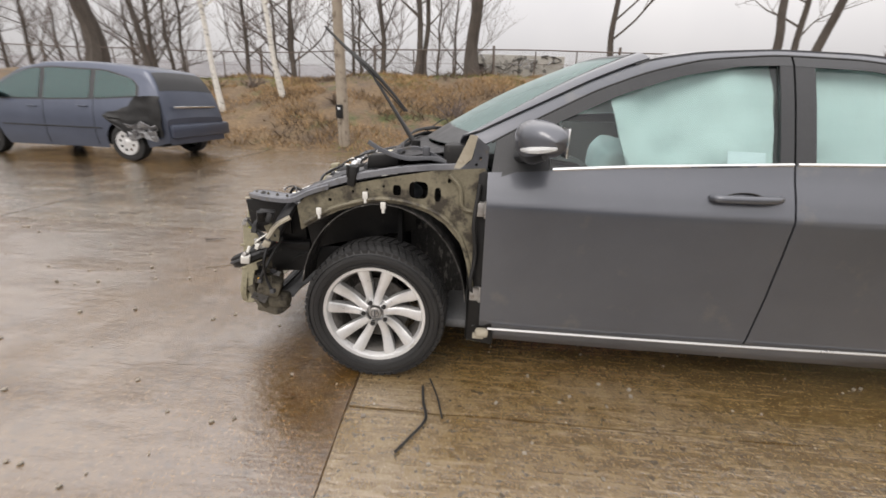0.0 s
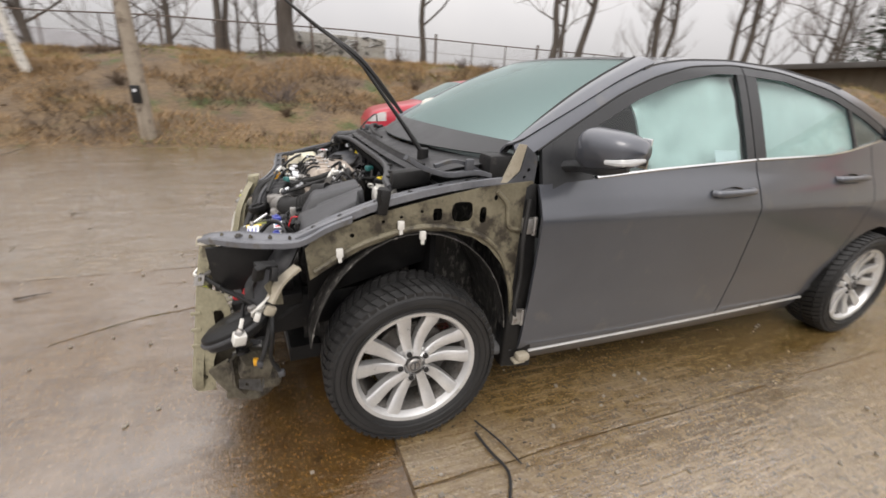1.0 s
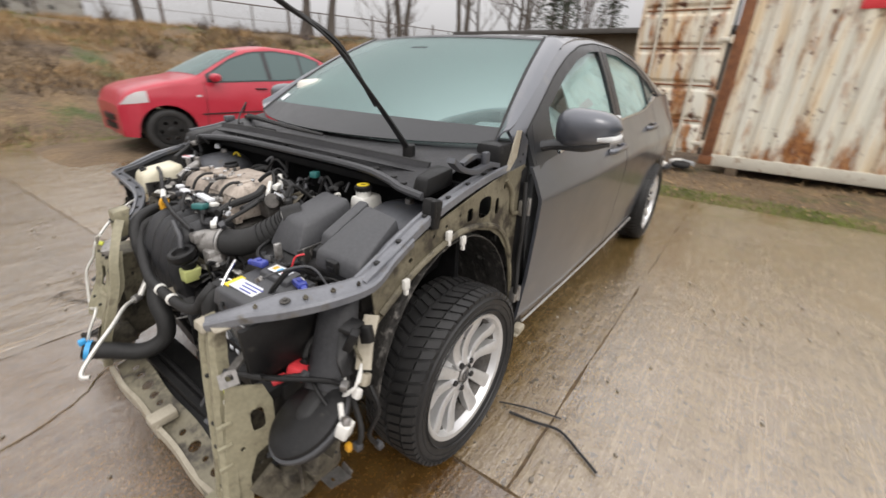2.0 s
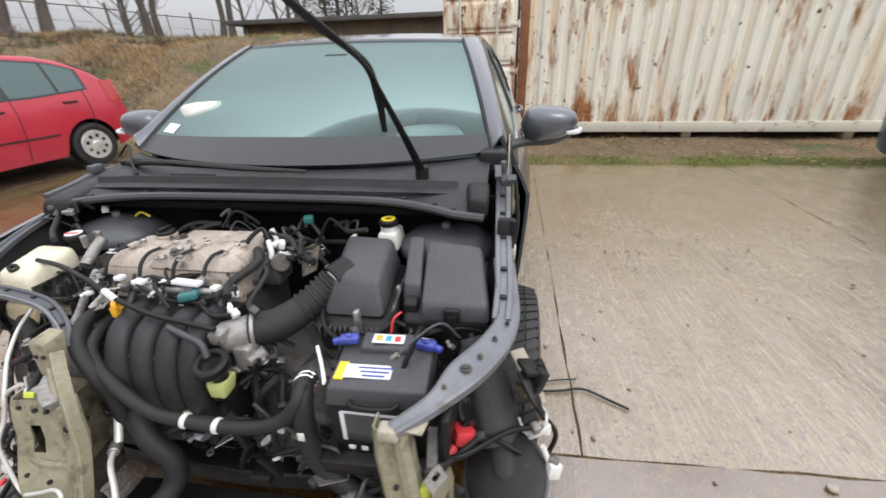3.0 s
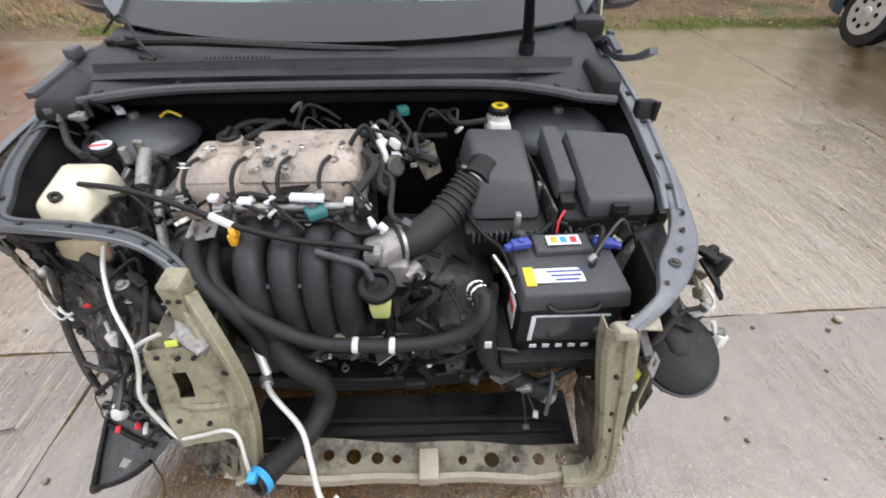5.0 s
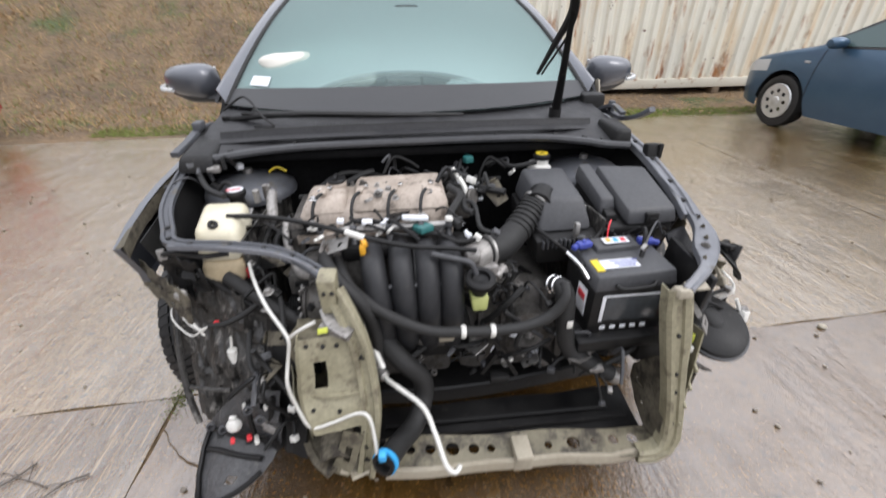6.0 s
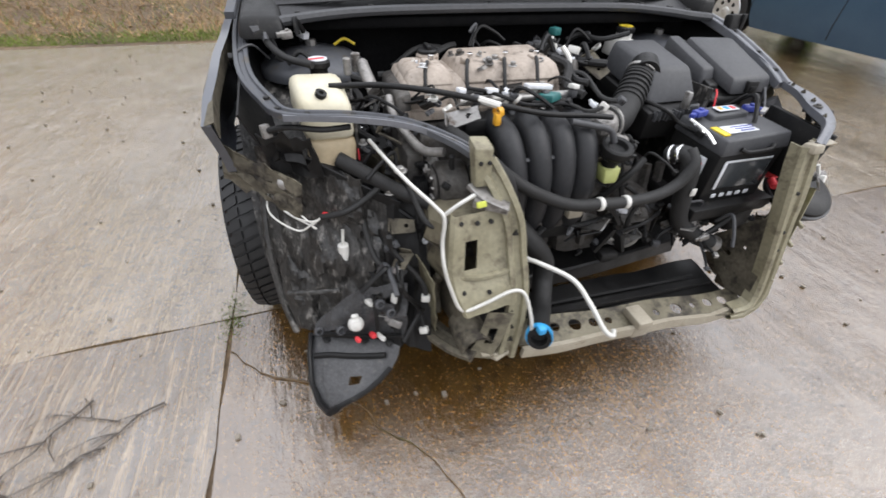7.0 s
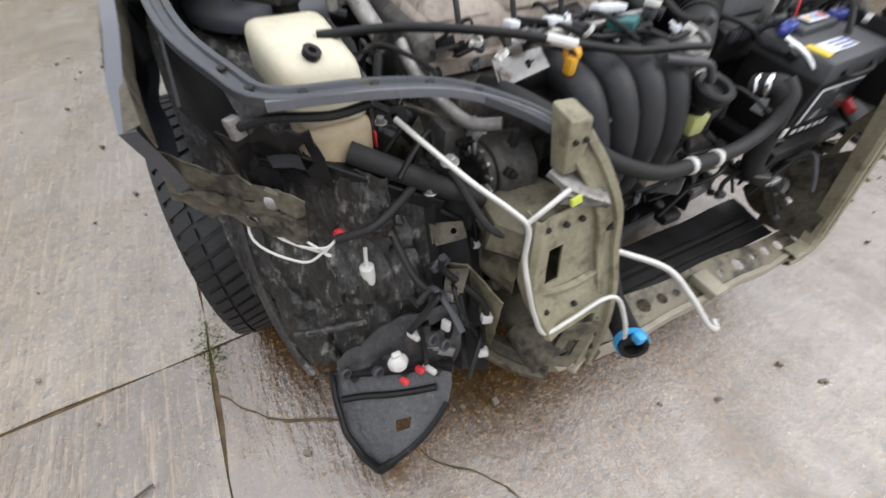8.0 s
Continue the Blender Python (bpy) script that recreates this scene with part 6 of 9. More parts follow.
part("battery_strap", tube([(-0.46, -0.335, 0.76), (-0.50, -0.36, 0.74), (-0.53, -0.375, 0.715)], 0.005, 8), "chrome", sedan, "bright clamp rod")
# washer and coolant tank
tank = part("coolant_tank", hexa([(-0.375, 0.553, 0.745), (-0.375, 0.672, 0.745), (-0.19, 0.70, 0.77), (-0.19, 0.565, 0.77)], [(-0.352, 0.558, 0.836), (-0.352, 0.672, 0.840), (-0.195, 0.695, 0.858), (-0.195, 0.568, 0.856)], 0.022, 3), "tank", sedan, "yellowed white coolant tank")
part("tank_foot", hexa([(-0.385, 0.56, 0.675), (-0.385, 0.675, 0.675), (-0.29, 0.675, 0.69), (-0.29, 0.56, 0.69)], [(-0.375, 0.555, 0.752), (-0.375, 0.67, 0.752), (-0.24, 0.67, 0.76), (-0.24, 0.56, 0.76)], 0.02, 3), "tank_low", tank, "stained lower tank")
part("tank_level", box(-0.345, 0.554, 0.705, 0.05, 0.004, 0.028, 0.001), "red", tank, "pink level patch")
part("tank_stub", join(lathe([(0.006, -0.005), (0.013, -0.005), (0.013, 0.005), (0.006, 0.005)], 20, pose(-0.335, 0.622, 0.845, 20, -20, 0), True)), "black", tank, "black tank stub")
cap = part("pressure_cap", join(cyl((-0.15, 0.615, 0.852), (-0.15, 0.615, 0.872), 0.030, 20), cyl((-0.15, 0.615, 0.80), (-0.15, 0.615, 0.856), 0.022, 16)), "black", sedan, "black cap with a red and white sticker")
part("cap_sticker", lathe([(0.0005, 0.8725), (0.024, 0.8725), (0.024, 0.8745), (0.0005, 0.8745)], 20, Matrix.Translation((-0.15, 0.615, 0)), True), "label", cap, "white sticker")
part("sticker_band", box(-0.155, 0.618, 0.8755, 0.010, 0.040, 0.001, 0.0003, (0, 0, 15)), "red", cap)
for y, c in ((0.625, 1), (-0.57, -1)):
    part("strut_dome", lathe([(0.150, 0.80), (0.150, 0.81), (0.145, 0.825), (0.11, 0.85), (0.06, 0.862), (0.02, 0.868), (0.0005, 0.868)], 32, Matrix.Translation((0.02, y, 0))), "bay_paint", sedan, "grey strut dome")
    part("dome_nut", cyl((0.02, y, 0.864), (0.02, y, 0.885), 0.016, 8), "steel", sedan, "steel strut nut")
part("inner_wing", sheet([[(x, 0.80 - 0.10 * t, z - 0.25 * t) for t in np.linspace(0, 1, 5)] for x, z in ((-0.36, 0.82), (-0.2, 0.85), (0.0, 0.89), (0.15, 0.92))], 0.005), "black", sedan, "black inner wing panel")
part("inner_wing", sheet([[(x, -0.745 + 0.10 * t, z - 0.28 * t) for t in np.linspace(0, 1, 5)] for x, z in ((-0.34, 0.81), (-0.2, 0.85), (0.0, 0.90), (0.15, 0.93))], 0.005), "black", sedan, "black inner wing panel")
# alternator, belt drive
alt = part("alternator", join(cyl((-0.44, 0.30, 0.635), (-0.44, 0.38, 0.635), 0.062, 24), cyl((-0.44, 0.38, 0.635), (-0.44, 0.395, 0.635), 0.05, 24)), "cast", sedan, "cast alternator with cooling slots")
for k in range(14):
    a = 2 * math.pi * k / 14
    part("fin", box(-0.44 + 0.047 * math.cos(a), 0.399, 0.635 + 0.047 * math.sin(a), 0.022, 0.006, 0.006, 0.001, (0, -math.degrees(a), 0)), "steel", alt)
part("alternator_pulley", join(*[lathe([(0.025, y), (0.032, y + 0.003), (0.025, y + 0.006)], 24, pose(-0.44, 0.402, 0.635, -90, 0, 0)) for y in np.arange(0, 0.03, 0.006)], cyl((-0.44, 0.40, 0.635), (-0.44, 0.436, 0.635), 0.026, 20)), "black", alt, "black grooved pulley")
part("crank_pulley", join(cyl((-0.24, 0.45, 0.42), (-0.24, 0.485, 0.42), 0.075, 28), cyl((-0.24, 0.48, 0.42), (-0.24, 0.492, 0.42), 0.03, 16)), "black", sedan, "black crank pulley")
comp = part("compressor", join(cyl((-0.46, 0.20, 0.43), (-0.46, 0.36, 0.43), 0.058, 24), box(-0.47, 0.27, 0.49, 0.06, 0.10, 0.04, 0.01)), "cast", sedan, "cast air conditioning compressor")
part("compressor_pulley", join(lathe([(0.030, 0), (0.060, 0.0), (0.066, 0.006), (0.060, 0.012), (0.066, 0.018), (0.060, 0.024), (0.030, 0.024)], 28, pose(-0.46, 0.37, 0.43, -90, 0, 0))), "black", comp, "black compressor pulley")
gb = part("gearbox", (hexa([(-0.44, -0.42, 0.30), (-0.44, -0.03, 0.30), (-0.06, -0.03, 0.30), (-0.06, -0.42, 0.30)], [(-0.38, -0.36, 0.60), (-0.38, -0.04, 0.62), (-0.08, -0.04, 0.62), (-0.08, -0.36, 0.60)], 0.05)), "cast", sedan, "dirty cast gearbox")
part("end_cover", cyl((-0.46, -0.26, 0.45), (-0.38, -0.26, 0.45), 0.09, 24), "cast", gb)
for y in (-0.36, -0.31, -0.18, -0.11):
    part("casting_rib", beam([(-0.445, y, 0.36), (-0.40, y, 0.60)], 0.008, 0.012), "cast", gb)
part("starter", join(cyl((-0.46, -0.02, 0.50), (-0.46, 0.13, 0.50), 0.035, 18), cyl((-0.48, 0.02, 0.55), (-0.48, 0.10, 0.55), 0.02, 14)), "cast", sedan, "cast starter motor")
part("starter_cap", box(-0.525, 0.01, 0.555, 0.03, 0.045, 0.028, 0.006), "primer_lt", sedan, "cream connector block")
part("oil_filter", cyl((-0.43, -0.331, 0.316), (-0.36, -0.331, 0.33), 0.040, 24), "steel", sedan, "pale metal canister")
part("engine_mount", join(beam([(-0.52, -0.10, 0.40), (-0.53, -0.14, 0.50), (-0.52, -0.09, 0.57)], 0.018, 0.006), beam([(-0.52, -0.20, 0.38), (-0.53, -0.16, 0.46)], 0.018, 0.006), box(-0.53, -0.15, 0.375, 0.04, 0.06, 0.03, 0.008)), "black", sedan, "black bracket arms")
# large hoses
hs = hose("coolant_hose", [(-0.38, 0.30, 0.735), (-0.46, 0.275, 0.728), (-0.505, 0.245, 0.705), (-0.54, 0.165, 0.652), (-0.565, 0.06, 0.610), (-0.57, -0.034, 0.601), (-0.569, -0.106, 0.595), (-0.568, -0.20, 0.60), (-0.562, -0.27, 0.625), (-0.552, -0.31, 0.672), (-0.52, -0.315, 0.70)], 0.016, "rubber", None, "long grey coolant hose across the engine")
for y, z in ((-0.030, 0.601), (-0.110, 0.5955)):
    part("hose_clamp", cyl((-0.57, y - 0.007, z), (-0.57, y + 0.007, z + 0.001), 0.0185, 18), "white", hs, "white hose clamp")
hose("upper_hose", [(-0.34, 0.335, 0.74), (-0.42, 0.325, 0.755), (-0.50, 0.28, 0.735), (-0.53, 0.225, 0.68), (-0.53, 0.205, 0.60), (-0.53, 0.20, 0.50)], 0.019, "rubber", None, "black upper hose")
rad = hose("radiator_hose", [(-0.47, -0.30, 0.665), (-0.515, -0.312, 0.682), (-0.54, -0.318, 0.655), (-0.552, -0.322, 0.57), (-0.557, -0.345, 0.49), (-0.57, -0.41, 0.435), (-0.585, -0.475, 0.405)], 0.025, "rubber", None, "thick black radiator hose")
part("hose_end", lathe([(0.018, -0.012), (0.0265, -0.012), (0.0265, 0.012), (0.018, 0.012)], 20, Matrix.Translation((-0.588, -0.485, 0.40)) @ Vector((-0.03, -0.13, -0.06)).to_track_quat("Z", "Y").to_matrix().to_4x4(), True), "steel", rad, "steel hose end")
for p, q in (((-0.495, -0.306, 0.676), (-0.507, -0.310, 0.681)), ((-0.478, -0.302, 0.668), (-0.486, -0.304, 0.672))):
    part("hose_clamp", cyl(p, q, 0.0275, 20), "chrome", rad, "bright hose clamp")
part("hose_mark", box(-0.5775, -0.322, 0.60, 0.004, 0.016, 0.022, 0.001), "white", rad, "white paint mark")
big = hose("lower_hose", [(-0.42, 0.20, 0.545), (-0.50, 0.185, 0.54), (-0.545, 0.135, 0.49), (-0.55, 0.085, 0.42), (-0.57, 0.085, 0.355), (-0.63, 0.115, 0.325), (-0.70, 0.16, 0.345), (-0.75, 0.188, 0.362)], 0.029, "rubber", None, "thick black lower hose")
part("hose_mouth", lathe([(0.020, 0), (0.030, 0), (0.030, 0.03), (0.020, 0.03)], 24, Matrix.Translation((-0.745, 0.185, 0.36)) @ Vector((-0.05, 0.028, 0.017)).to_track_quat("Z", "Y").to_matrix().to_4x4(), True), "black", big)
part("hose_clip", join(lathe([(0.030, 0), (0.034, 0), (0.034, 0.014), (0.030, 0.014)], 24, Matrix.Translation((-0.752, 0.189, 0.3625)) @ Vector((-0.05, 0.028, 0.017)).to_track_quat("Z", "Y").to_matrix().to_4x4(), True), box(-0.765, 0.197, 0.399, 0.022, 0.02, 0.022, 0.005)), "blue", big, "bright blue hose clip")
# pale pipes of the air conditioning
hose("cooling_pipe", [(-0.50, 0.225, 0.62), (-0.53, 0.215, 0.55), (-0.575, 0.19, 0.498)], 0.010, "pipe", None, "thin pale pipe")
hose("cooling_pipe", [(-0.56, 0.205, 0.492), (-0.607, 0.180, 0.492), (-0.64, 0.150, 0.492), (-0.695, 0.090, 0.475), (-0.75, 0.065, 0.44), (-0.803, 0.045, 0.395), (-0.815, 0.025, 0.380), (-0.800, 0.010, 0.378)], 0.0066, "pipe", None, "white bent pipe hanging over the cross member")
part("pipe_collar", cyl((-0.575, 0.198, 0.492), (-0.60, 0.184, 0.492), 0.014, 14), "steel", sedan, "ribbed pipe collar")
hose("cooling_pipe", [(-0.40, 0.53, 0.755), (-0.46, 0.505, 0.737), (-0.53, 0.465, 0.705), (-0.585, 0.42, 0.672), (-0.608, 0.404, 0.650), (-0.625, 0.412, 0.60), (-0.655, 0.415, 0.555), (-0.672, 0.40, 0.49), (-0.687, 0.374, 0.432), (-0.69, 0.32, 0.445), (-0.693, 0.255, 0.474), (-0.705, 0.225, 0.468), (-0.735, 0.214, 0.42), (-0.752, 0.212, 0.378)], 0.0047, "pipe", None, "white bent pipe over the rail end")
hose("cooling_pipe", [(-0.602, 0.405, 0.655), (-0.605, 0.375, 0.68), (-0.602, 0.335, 0.70)], 0.0047, "pipe", None, "short white pipe branch")
hose("cooling_pipe", [(-0.25, 0.455, 0.80), (-0.30, 0.45, 0.765), (-0.36, 0.425, 0.735), (-0.41, 0.40, 0.72), (-0.445, 0.36, 0.728)], 0.0115, "cast_lt", None, "pale bent pipe")
part("pipe_valve", join(tube([(-0.16, 0.505, 0.86), (-0.20, 0.50, 0.842), (-0.25, 0.49, 0.815)], 0.016, 12), cyl((-0.155, 0.52, 0.84), (-0.155, 0.52, 0.885), 0.012, 12), cyl((-0.18, 0.545, 0.84), (-0.18, 0.545, 0.88), 0.010, 12)), "cast_lt", sedan, "pale pipe valves")
hose("thick_pipe", [(-0.38, 0.605, 0.705), (-0.42, 0.54, 0.675), (-0.46, 0.46, 0.635), (-0.49, 0.39, 0.61), (-0.51, 0.34, 0.605)], 0.019, "rubber", None, "ribbed black drain hose")


# ---- the sedan: right wing, liner, loose parts and cables ----
wing = part("wing", panel(table((0.6, -0.315), (0.70, -0.325), (0.80, -0.36), (0.93, -0.30)), const(0.445), table((-0.36, 0.665), (-0.1, 0.70), (0.1, 0.70), (0.28, 0.63), (0.40, 0.45), (0.45, 0.30)),
                          table((-0.36, 0.80), (-0.2, 0.865), (0.0, 0.90), (0.45, 0.955)), 1, 24, 12, 0.02, -0.012, lambda x, z: 0.012 * noise.noise(Vector((x * 7, z * 7, 5))) - 0.03 * max(0, -0.1 - x)), "paint", sedan, "crumpled dark grey wing, cut off at the lamp")
rows = []
for i in range(14):
    x = -0.36 + 0.80 * i / 13
    zt = 0.80 + (0.955 - 0.80) * (i / 13) ** 0.75
    y0 = YC + width_at(x, zt) - 0.012 - 0.03 * max(0, -0.1 - x)
    rows.append([(x, y0, zt), (x + 0.004, y0 - 0.022, zt + 0.006), (x + 0.004, y0 - 0.026, zt - 0.03)])
part("wing_edge", sheet(rows, 0.003), "grime", wing, "dirty unpainted folded wing edge")
# black liner hanging in front of the right wheel
rows = []
for i in range(33):
    v = i / 32
    row = []
    for k in range(33):
        u = k / 32
        top = np.array((-0.25, 0.80, 0.70)) * (1 - u) + np.array((-0.42, 0.49, 0.66)) * u
        bot = np.array((-0.40, 0.81, 0.19)) * (1 - u) + np.array((-0.585, 0.52, 0.22)) * u
        p = top * (1 - v) + bot * v
        w = 0.045 * noise.noise(Vector((u * 4, v * 5, 1))) + 0.022 * noise.noise(Vector((u * 11, v * 12, 4))) + 0.010 * noise.noise(Vector((u * 25, v * 25, 6))) - 0.05 * math.sin(math.pi * u) * (1 - v)
        row.append((p[0] + w, p[1] + 0.35 * w, p[2] + 0.02 * noise.noise(Vector((u * 9, 0, v * 3)))))
    rows.append(row)
part("wheel_arch_liner", sheet(rows, 0.004), "liner", sedan, "scuffed black wheel arch liner")
rows = [[(-0.42 - 0.17 * v - 0.03 * u + 0.025 * noise.noise(Vector((u * 5, v * 6, 8))), 0.50 - 0.10 * u + 0.03 * v, 0.66 - 0.42 * v - 0.03 * u) for u in np.linspace(0, 1, 8)] for v in np.linspace(0, 1, 14)]
part("splash_guard", sheet(rows, 0.004), "black", sedan, "torn black splash guard behind the rail plate")
part("liner_rib", tube([(-0.29, 0.80, 0.62), (-0.36, 0.815, 0.48), (-0.42, 0.81, 0.33), (-0.46, 0.79, 0.22)], 0.010, 8), "liner", sedan)
part("liner_rib", tube([(-0.43, 0.79, 0.345), (-0.46, 0.72, 0.36), (-0.48, 0.65, 0.37)], 0.007, 8), "liner", sedan)
flap = [[(-0.470, 0.752, 0.205), (-0.505, 0.690, 0.222), (-0.535, 0.620, 0.236), (-0.575, 0.545, 0.246), (-0.590, 0.510, 0.250)],
        [(-0.525, 0.764, 0.168), (-0.552, 0.705, 0.190), (-0.585, 0.640, 0.206), (-0.612, 0.570, 0.222), (-0.625, 0.525, 0.232)],
        [(-0.585, 0.768, 0.130), (-0.602, 0.722, 0.158), (-0.626, 0.662, 0.180), (-0.646, 0.595, 0.198), (-0.655, 0.552, 0.212)],
        [(-0.645, 0.752, 0.118), (-0.655, 0.722, 0.142), (-0.668, 0.678, 0.164), (-0.672, 0.625, 0.182), (-0.672, 0.585, 0.195)],
        [(-0.690, 0.728, 0.128), (-0.694, 0.712, 0.140), (-0.696, 0.692, 0.156), (-0.692, 0.655, 0.170), (-0.685, 0.620, 0.182)]]
fl = np.array(flap)
fine = []
for u in np.linspace(0, 4, 17):
    i0 = min(int(u), 3)
    r0 = fl[i0] * (1 - u + i0) + fl[i0 + 1] * (u - i0)
    fine.append([[np.interp(w, range(5), r0[:, c]) for c in range(3)] for w in np.linspace(0, 4, 17)])
fine = [[(x, y, z + 0.006 * noise.noise(Vector((x * 14, y * 14, 2)))) for x, y, z in row] for row in fine]
tray = part("loose_undertray", pierced(fine, [(8, 8), (8, 9), (9, 8), (9, 9)], -0.004), "tray", sedan, "wet dark grey undertray flap hanging to the ground", smooth=35)
rim = [fine[k][0] for k in range(0, 17, 2)] + [fine[16][k] for k in range(2, 17, 2)] + [fine[k][16] for k in range(14, 6, -2)]
part("tray_lip", tube([(x, y, z + 0.010) for x, y, z in rim], [0.007] * 6 + [0.009] * 6 + [0.006] * (len(rim) - 12), 8, 3, flat=1.25), "black", tray, "thick black rolled edge")
part("tray_ridge", tube([(x, y, z + 0.006) for x, y, z in fine[4][1:16:3]], 0.008, 8), "black", tray)
for k in (3, 9, 13):
    part("tray_slot", box(fine[1][k][0], fine[1][k][1], fine[1][k][2] + 0.006, 0.020, 0.024, 0.006, 0.002, (10, -25, 25)), "rubber", tray)
wall = []
for v in np.linspace(0, 1, 12):
    row = []
    for u in np.linspace(0, 1, 14):
        low = np.array((-0.470, 0.752, 0.205)) * (1 - u) + np.array((-0.592, 0.505, 0.250)) * u
        top = np.array((-0.478, 0.735, 0.255)) * (1 - u) + np.array((-0.555, 0.480, 0.425)) * u
        p = low * (1 - v) + top * v
        e = 0.012 * noise.noise(Vector((u * 6, v * 4, 5))) + 0.006 * noise.noise(Vector((u * 17, v * 11, 1)))
        row.append((p[0] - 0.02 * math.sin(3.1 * v) + e, p[1] - e, p[2] + (0.05 * math.sin(3.1 * u) + 0.012 * noise.noise(Vector((u * 8, 3, 0)))) * v))
    wall.append(row)
hold = part("lamp_mount", pierced(wall, [(4, 3), (8, 10), (3, 11), (9, 9)], 0.004), "tray", sedan, "broken black fog lamp mount above the loose tray", smooth=35)
for p, q in (((-0.505, 0.735, 0.245), (-0.60, 0.51, 0.275)), ((-0.585, 0.57, 0.30), (-0.56, 0.57, 0.41)), ((-0.575, 0.53, 0.29), (-0.565, 0.50, 0.42))):
    part("mount_rib", beam([p, tuple((np.array(p) + np.array(q)) / 2 + np.array((-0.008, 0, 0.004))), q], 0.005, 0.006), "black", hold)
for p in ((-0.515, 0.725, 0.262), (-0.60, 0.535, 0.375), (-0.56, 0.665, 0.30), (-0.595, 0.56, 0.41)):
    part("mount_boss", join(lathe([(0.006, -0.006), (0.012, -0.006), (0.013, 0.004), (0.008, 0.006)], 12, pose(*p, 0, -65, 20), True)), "box", hold)
part("bolt_cap", join(lathe([(0.0005, 0.016), (0.014, 0.013), (0.021, 0.004), (0.021, -0.004)], 18, pose(-0.571, 0.624, 0.326, 0, -70, 0)), box(-0.565, 0.624, 0.346, 0.012, 0.02, 0.018, 0.004)), "white", hold, "round white cap")
for p, s, c, w in (((-0.595, 0.565, 0.285), (0.035, 0.012, 0.012), "white", "white plug"), ((-0.59, 0.585, 0.292), (0.02, 0.014, 0.014), "red", "red plug"), ((-0.602, 0.625, 0.300), (0.02, 0.012, 0.012), "red", ""), ((-0.575, 0.52, 0.40), (0.02, 0.01, 0.025), "white", ""), ((-0.56, 0.58, 0.385), (0.03, 0.02, 0.012), "white", "")):
    part("plug", box(*p, *s, 0.004, (20, 10, 25)), c, hold, w)
part("tag", join(cyl((-0.452, 0.625, 0.455), (-0.448, 0.625, 0.500), 0.014, 14), tube([(-0.448, 0.625, 0.50), (-0.44, 0.62, 0.54)], 0.004, 6)), "white", sedan, "white plastic bulb holder")
part("marker", cyl((-0.415, 0.655, 0.575), (-0.425, 0.657, 0.575), 0.010, 12), "red", sedan, "small red plug")
for k, (e, g) in enumerate(((0.0, 0.0), (0.018, -0.010), (-0.012, 0.014), (0.006, -0.02))):
    hose("white_wire", [(-0.31 - 0.01 * k, 0.78 - 0.005 * k, 0.65), (-0.36 - 0.012 * k, 0.775 + g, 0.615 - 0.008 * k + e), (-0.415 - 0.010 * k, 0.735 - 0.01 * k + g, 0.585 - 0.010 * k + e), (-0.445, 0.69, 0.580 - 0.004 * k), (-0.44, 0.665, 0.585)], 0.0024, "white", None, "loose white wire", 6)
hose("lamp_cable", [(-0.44, 0.665, 0.585), (-0.46, 0.61, 0.605), (-0.45, 0.56, 0.625), (-0.44, 0.52, 0.65)], 0.008, "rubber", None, "black lamp cable")
lamp_rod = part("lamp_rod", tube([(-0.385, 0.745, 0.790), (-0.40, 0.70, 0.80), (-0.42, 0.63, 0.797), (-0.41, 0.57, 0.795)], 0.007, 8), "black", sedan, "black bent lamp rod under the rail")
part("rod_end", box(-0.382, 0.75, 0.788, 0.016, 0.020, 0.030, 0.003, (0, 10, 30)), "cast_lt", lamp_rod)
rows = [[(-0.355 - 0.05 * u + 0.02 * noise.noise(Vector((u * 4, v * 4, 1))), 0.775 - 0.115 * u - 0.02 * v, 0.775 - 0.10 * v + 0.03 * noise.noise(Vector((u * 5, v * 3, 7)))) for u in np.linspace(0, 1, 9)] for v in np.linspace(0, 1, 8)]
part("lamp_shell", pierced(rows, [(2, 6), (3, 6), (3, 2)], 0.004), "black", sedan, "black broken lamp shell", smooth=35)
rows = [[(-0.30 - 0.13 * u + 0.015 * noise.noise(Vector((u * 7, v * 5, 3))), 0.865 - 0.17 * u + 0.015 * v, 0.735 - 0.06 * u - 0.09 * v + 0.02 * noise.noise(Vector((u * 6, v * 6, 2)))) for u in np.linspace(0, 1, 12)] for v in np.linspace(0, 1, 8)]
part("wing_bracket", pierced(rows, [(3, 4), (2, 8), (5, 6)], 0.003), "grime", sedan, "crumpled muddy wing bracket", smooth=25)
part("steel_disc", lathe([(0.0005, 0.008), (0.012, 0.005), (0.017, 0), (0.012, -0.006)], 20, pose(-0.395, 0.735, 0.665, 0, -70, 20)), "steel", sedan, "dull metal disc")
# left corner: air resonator, duct, brackets and plugs
duct = part("air_duct", join(tube([(-0.385, -0.70, 0.765), (-0.42, -0.72, 0.71), (-0.465, -0.745, 0.63), (-0.51, -0.765, 0.57)], [0.045, 0.052, 0.054, 0.05], 14, flat=0.45)), "cowl", sedan, "black intake duct")
part("resonator", join(lathe([(0.0005, 0.03), (0.085, 0.028), (0.106, 0.018), (0.110, 0.0), (0.104, -0.022), (0.085, -0.03), (0.0005, -0.03)], 36, pose(-0.560, -0.775, 0.530, -8, -24, 0) @ Matrix.Diagonal((0.92, 0.80, 1, 1)))), "black", duct, "round black intake resonator")
part("resonator_rim", lathe([(0.107, -0.004), (0.115, -0.002), (0.115, 0.006), (0.107, 0.008)], 36, pose(-0.560, -0.775, 0.530, -8, -24, 0) @ Matrix.Diagonal((0.92, 0.80, 1, 1)), True), "box", duct)
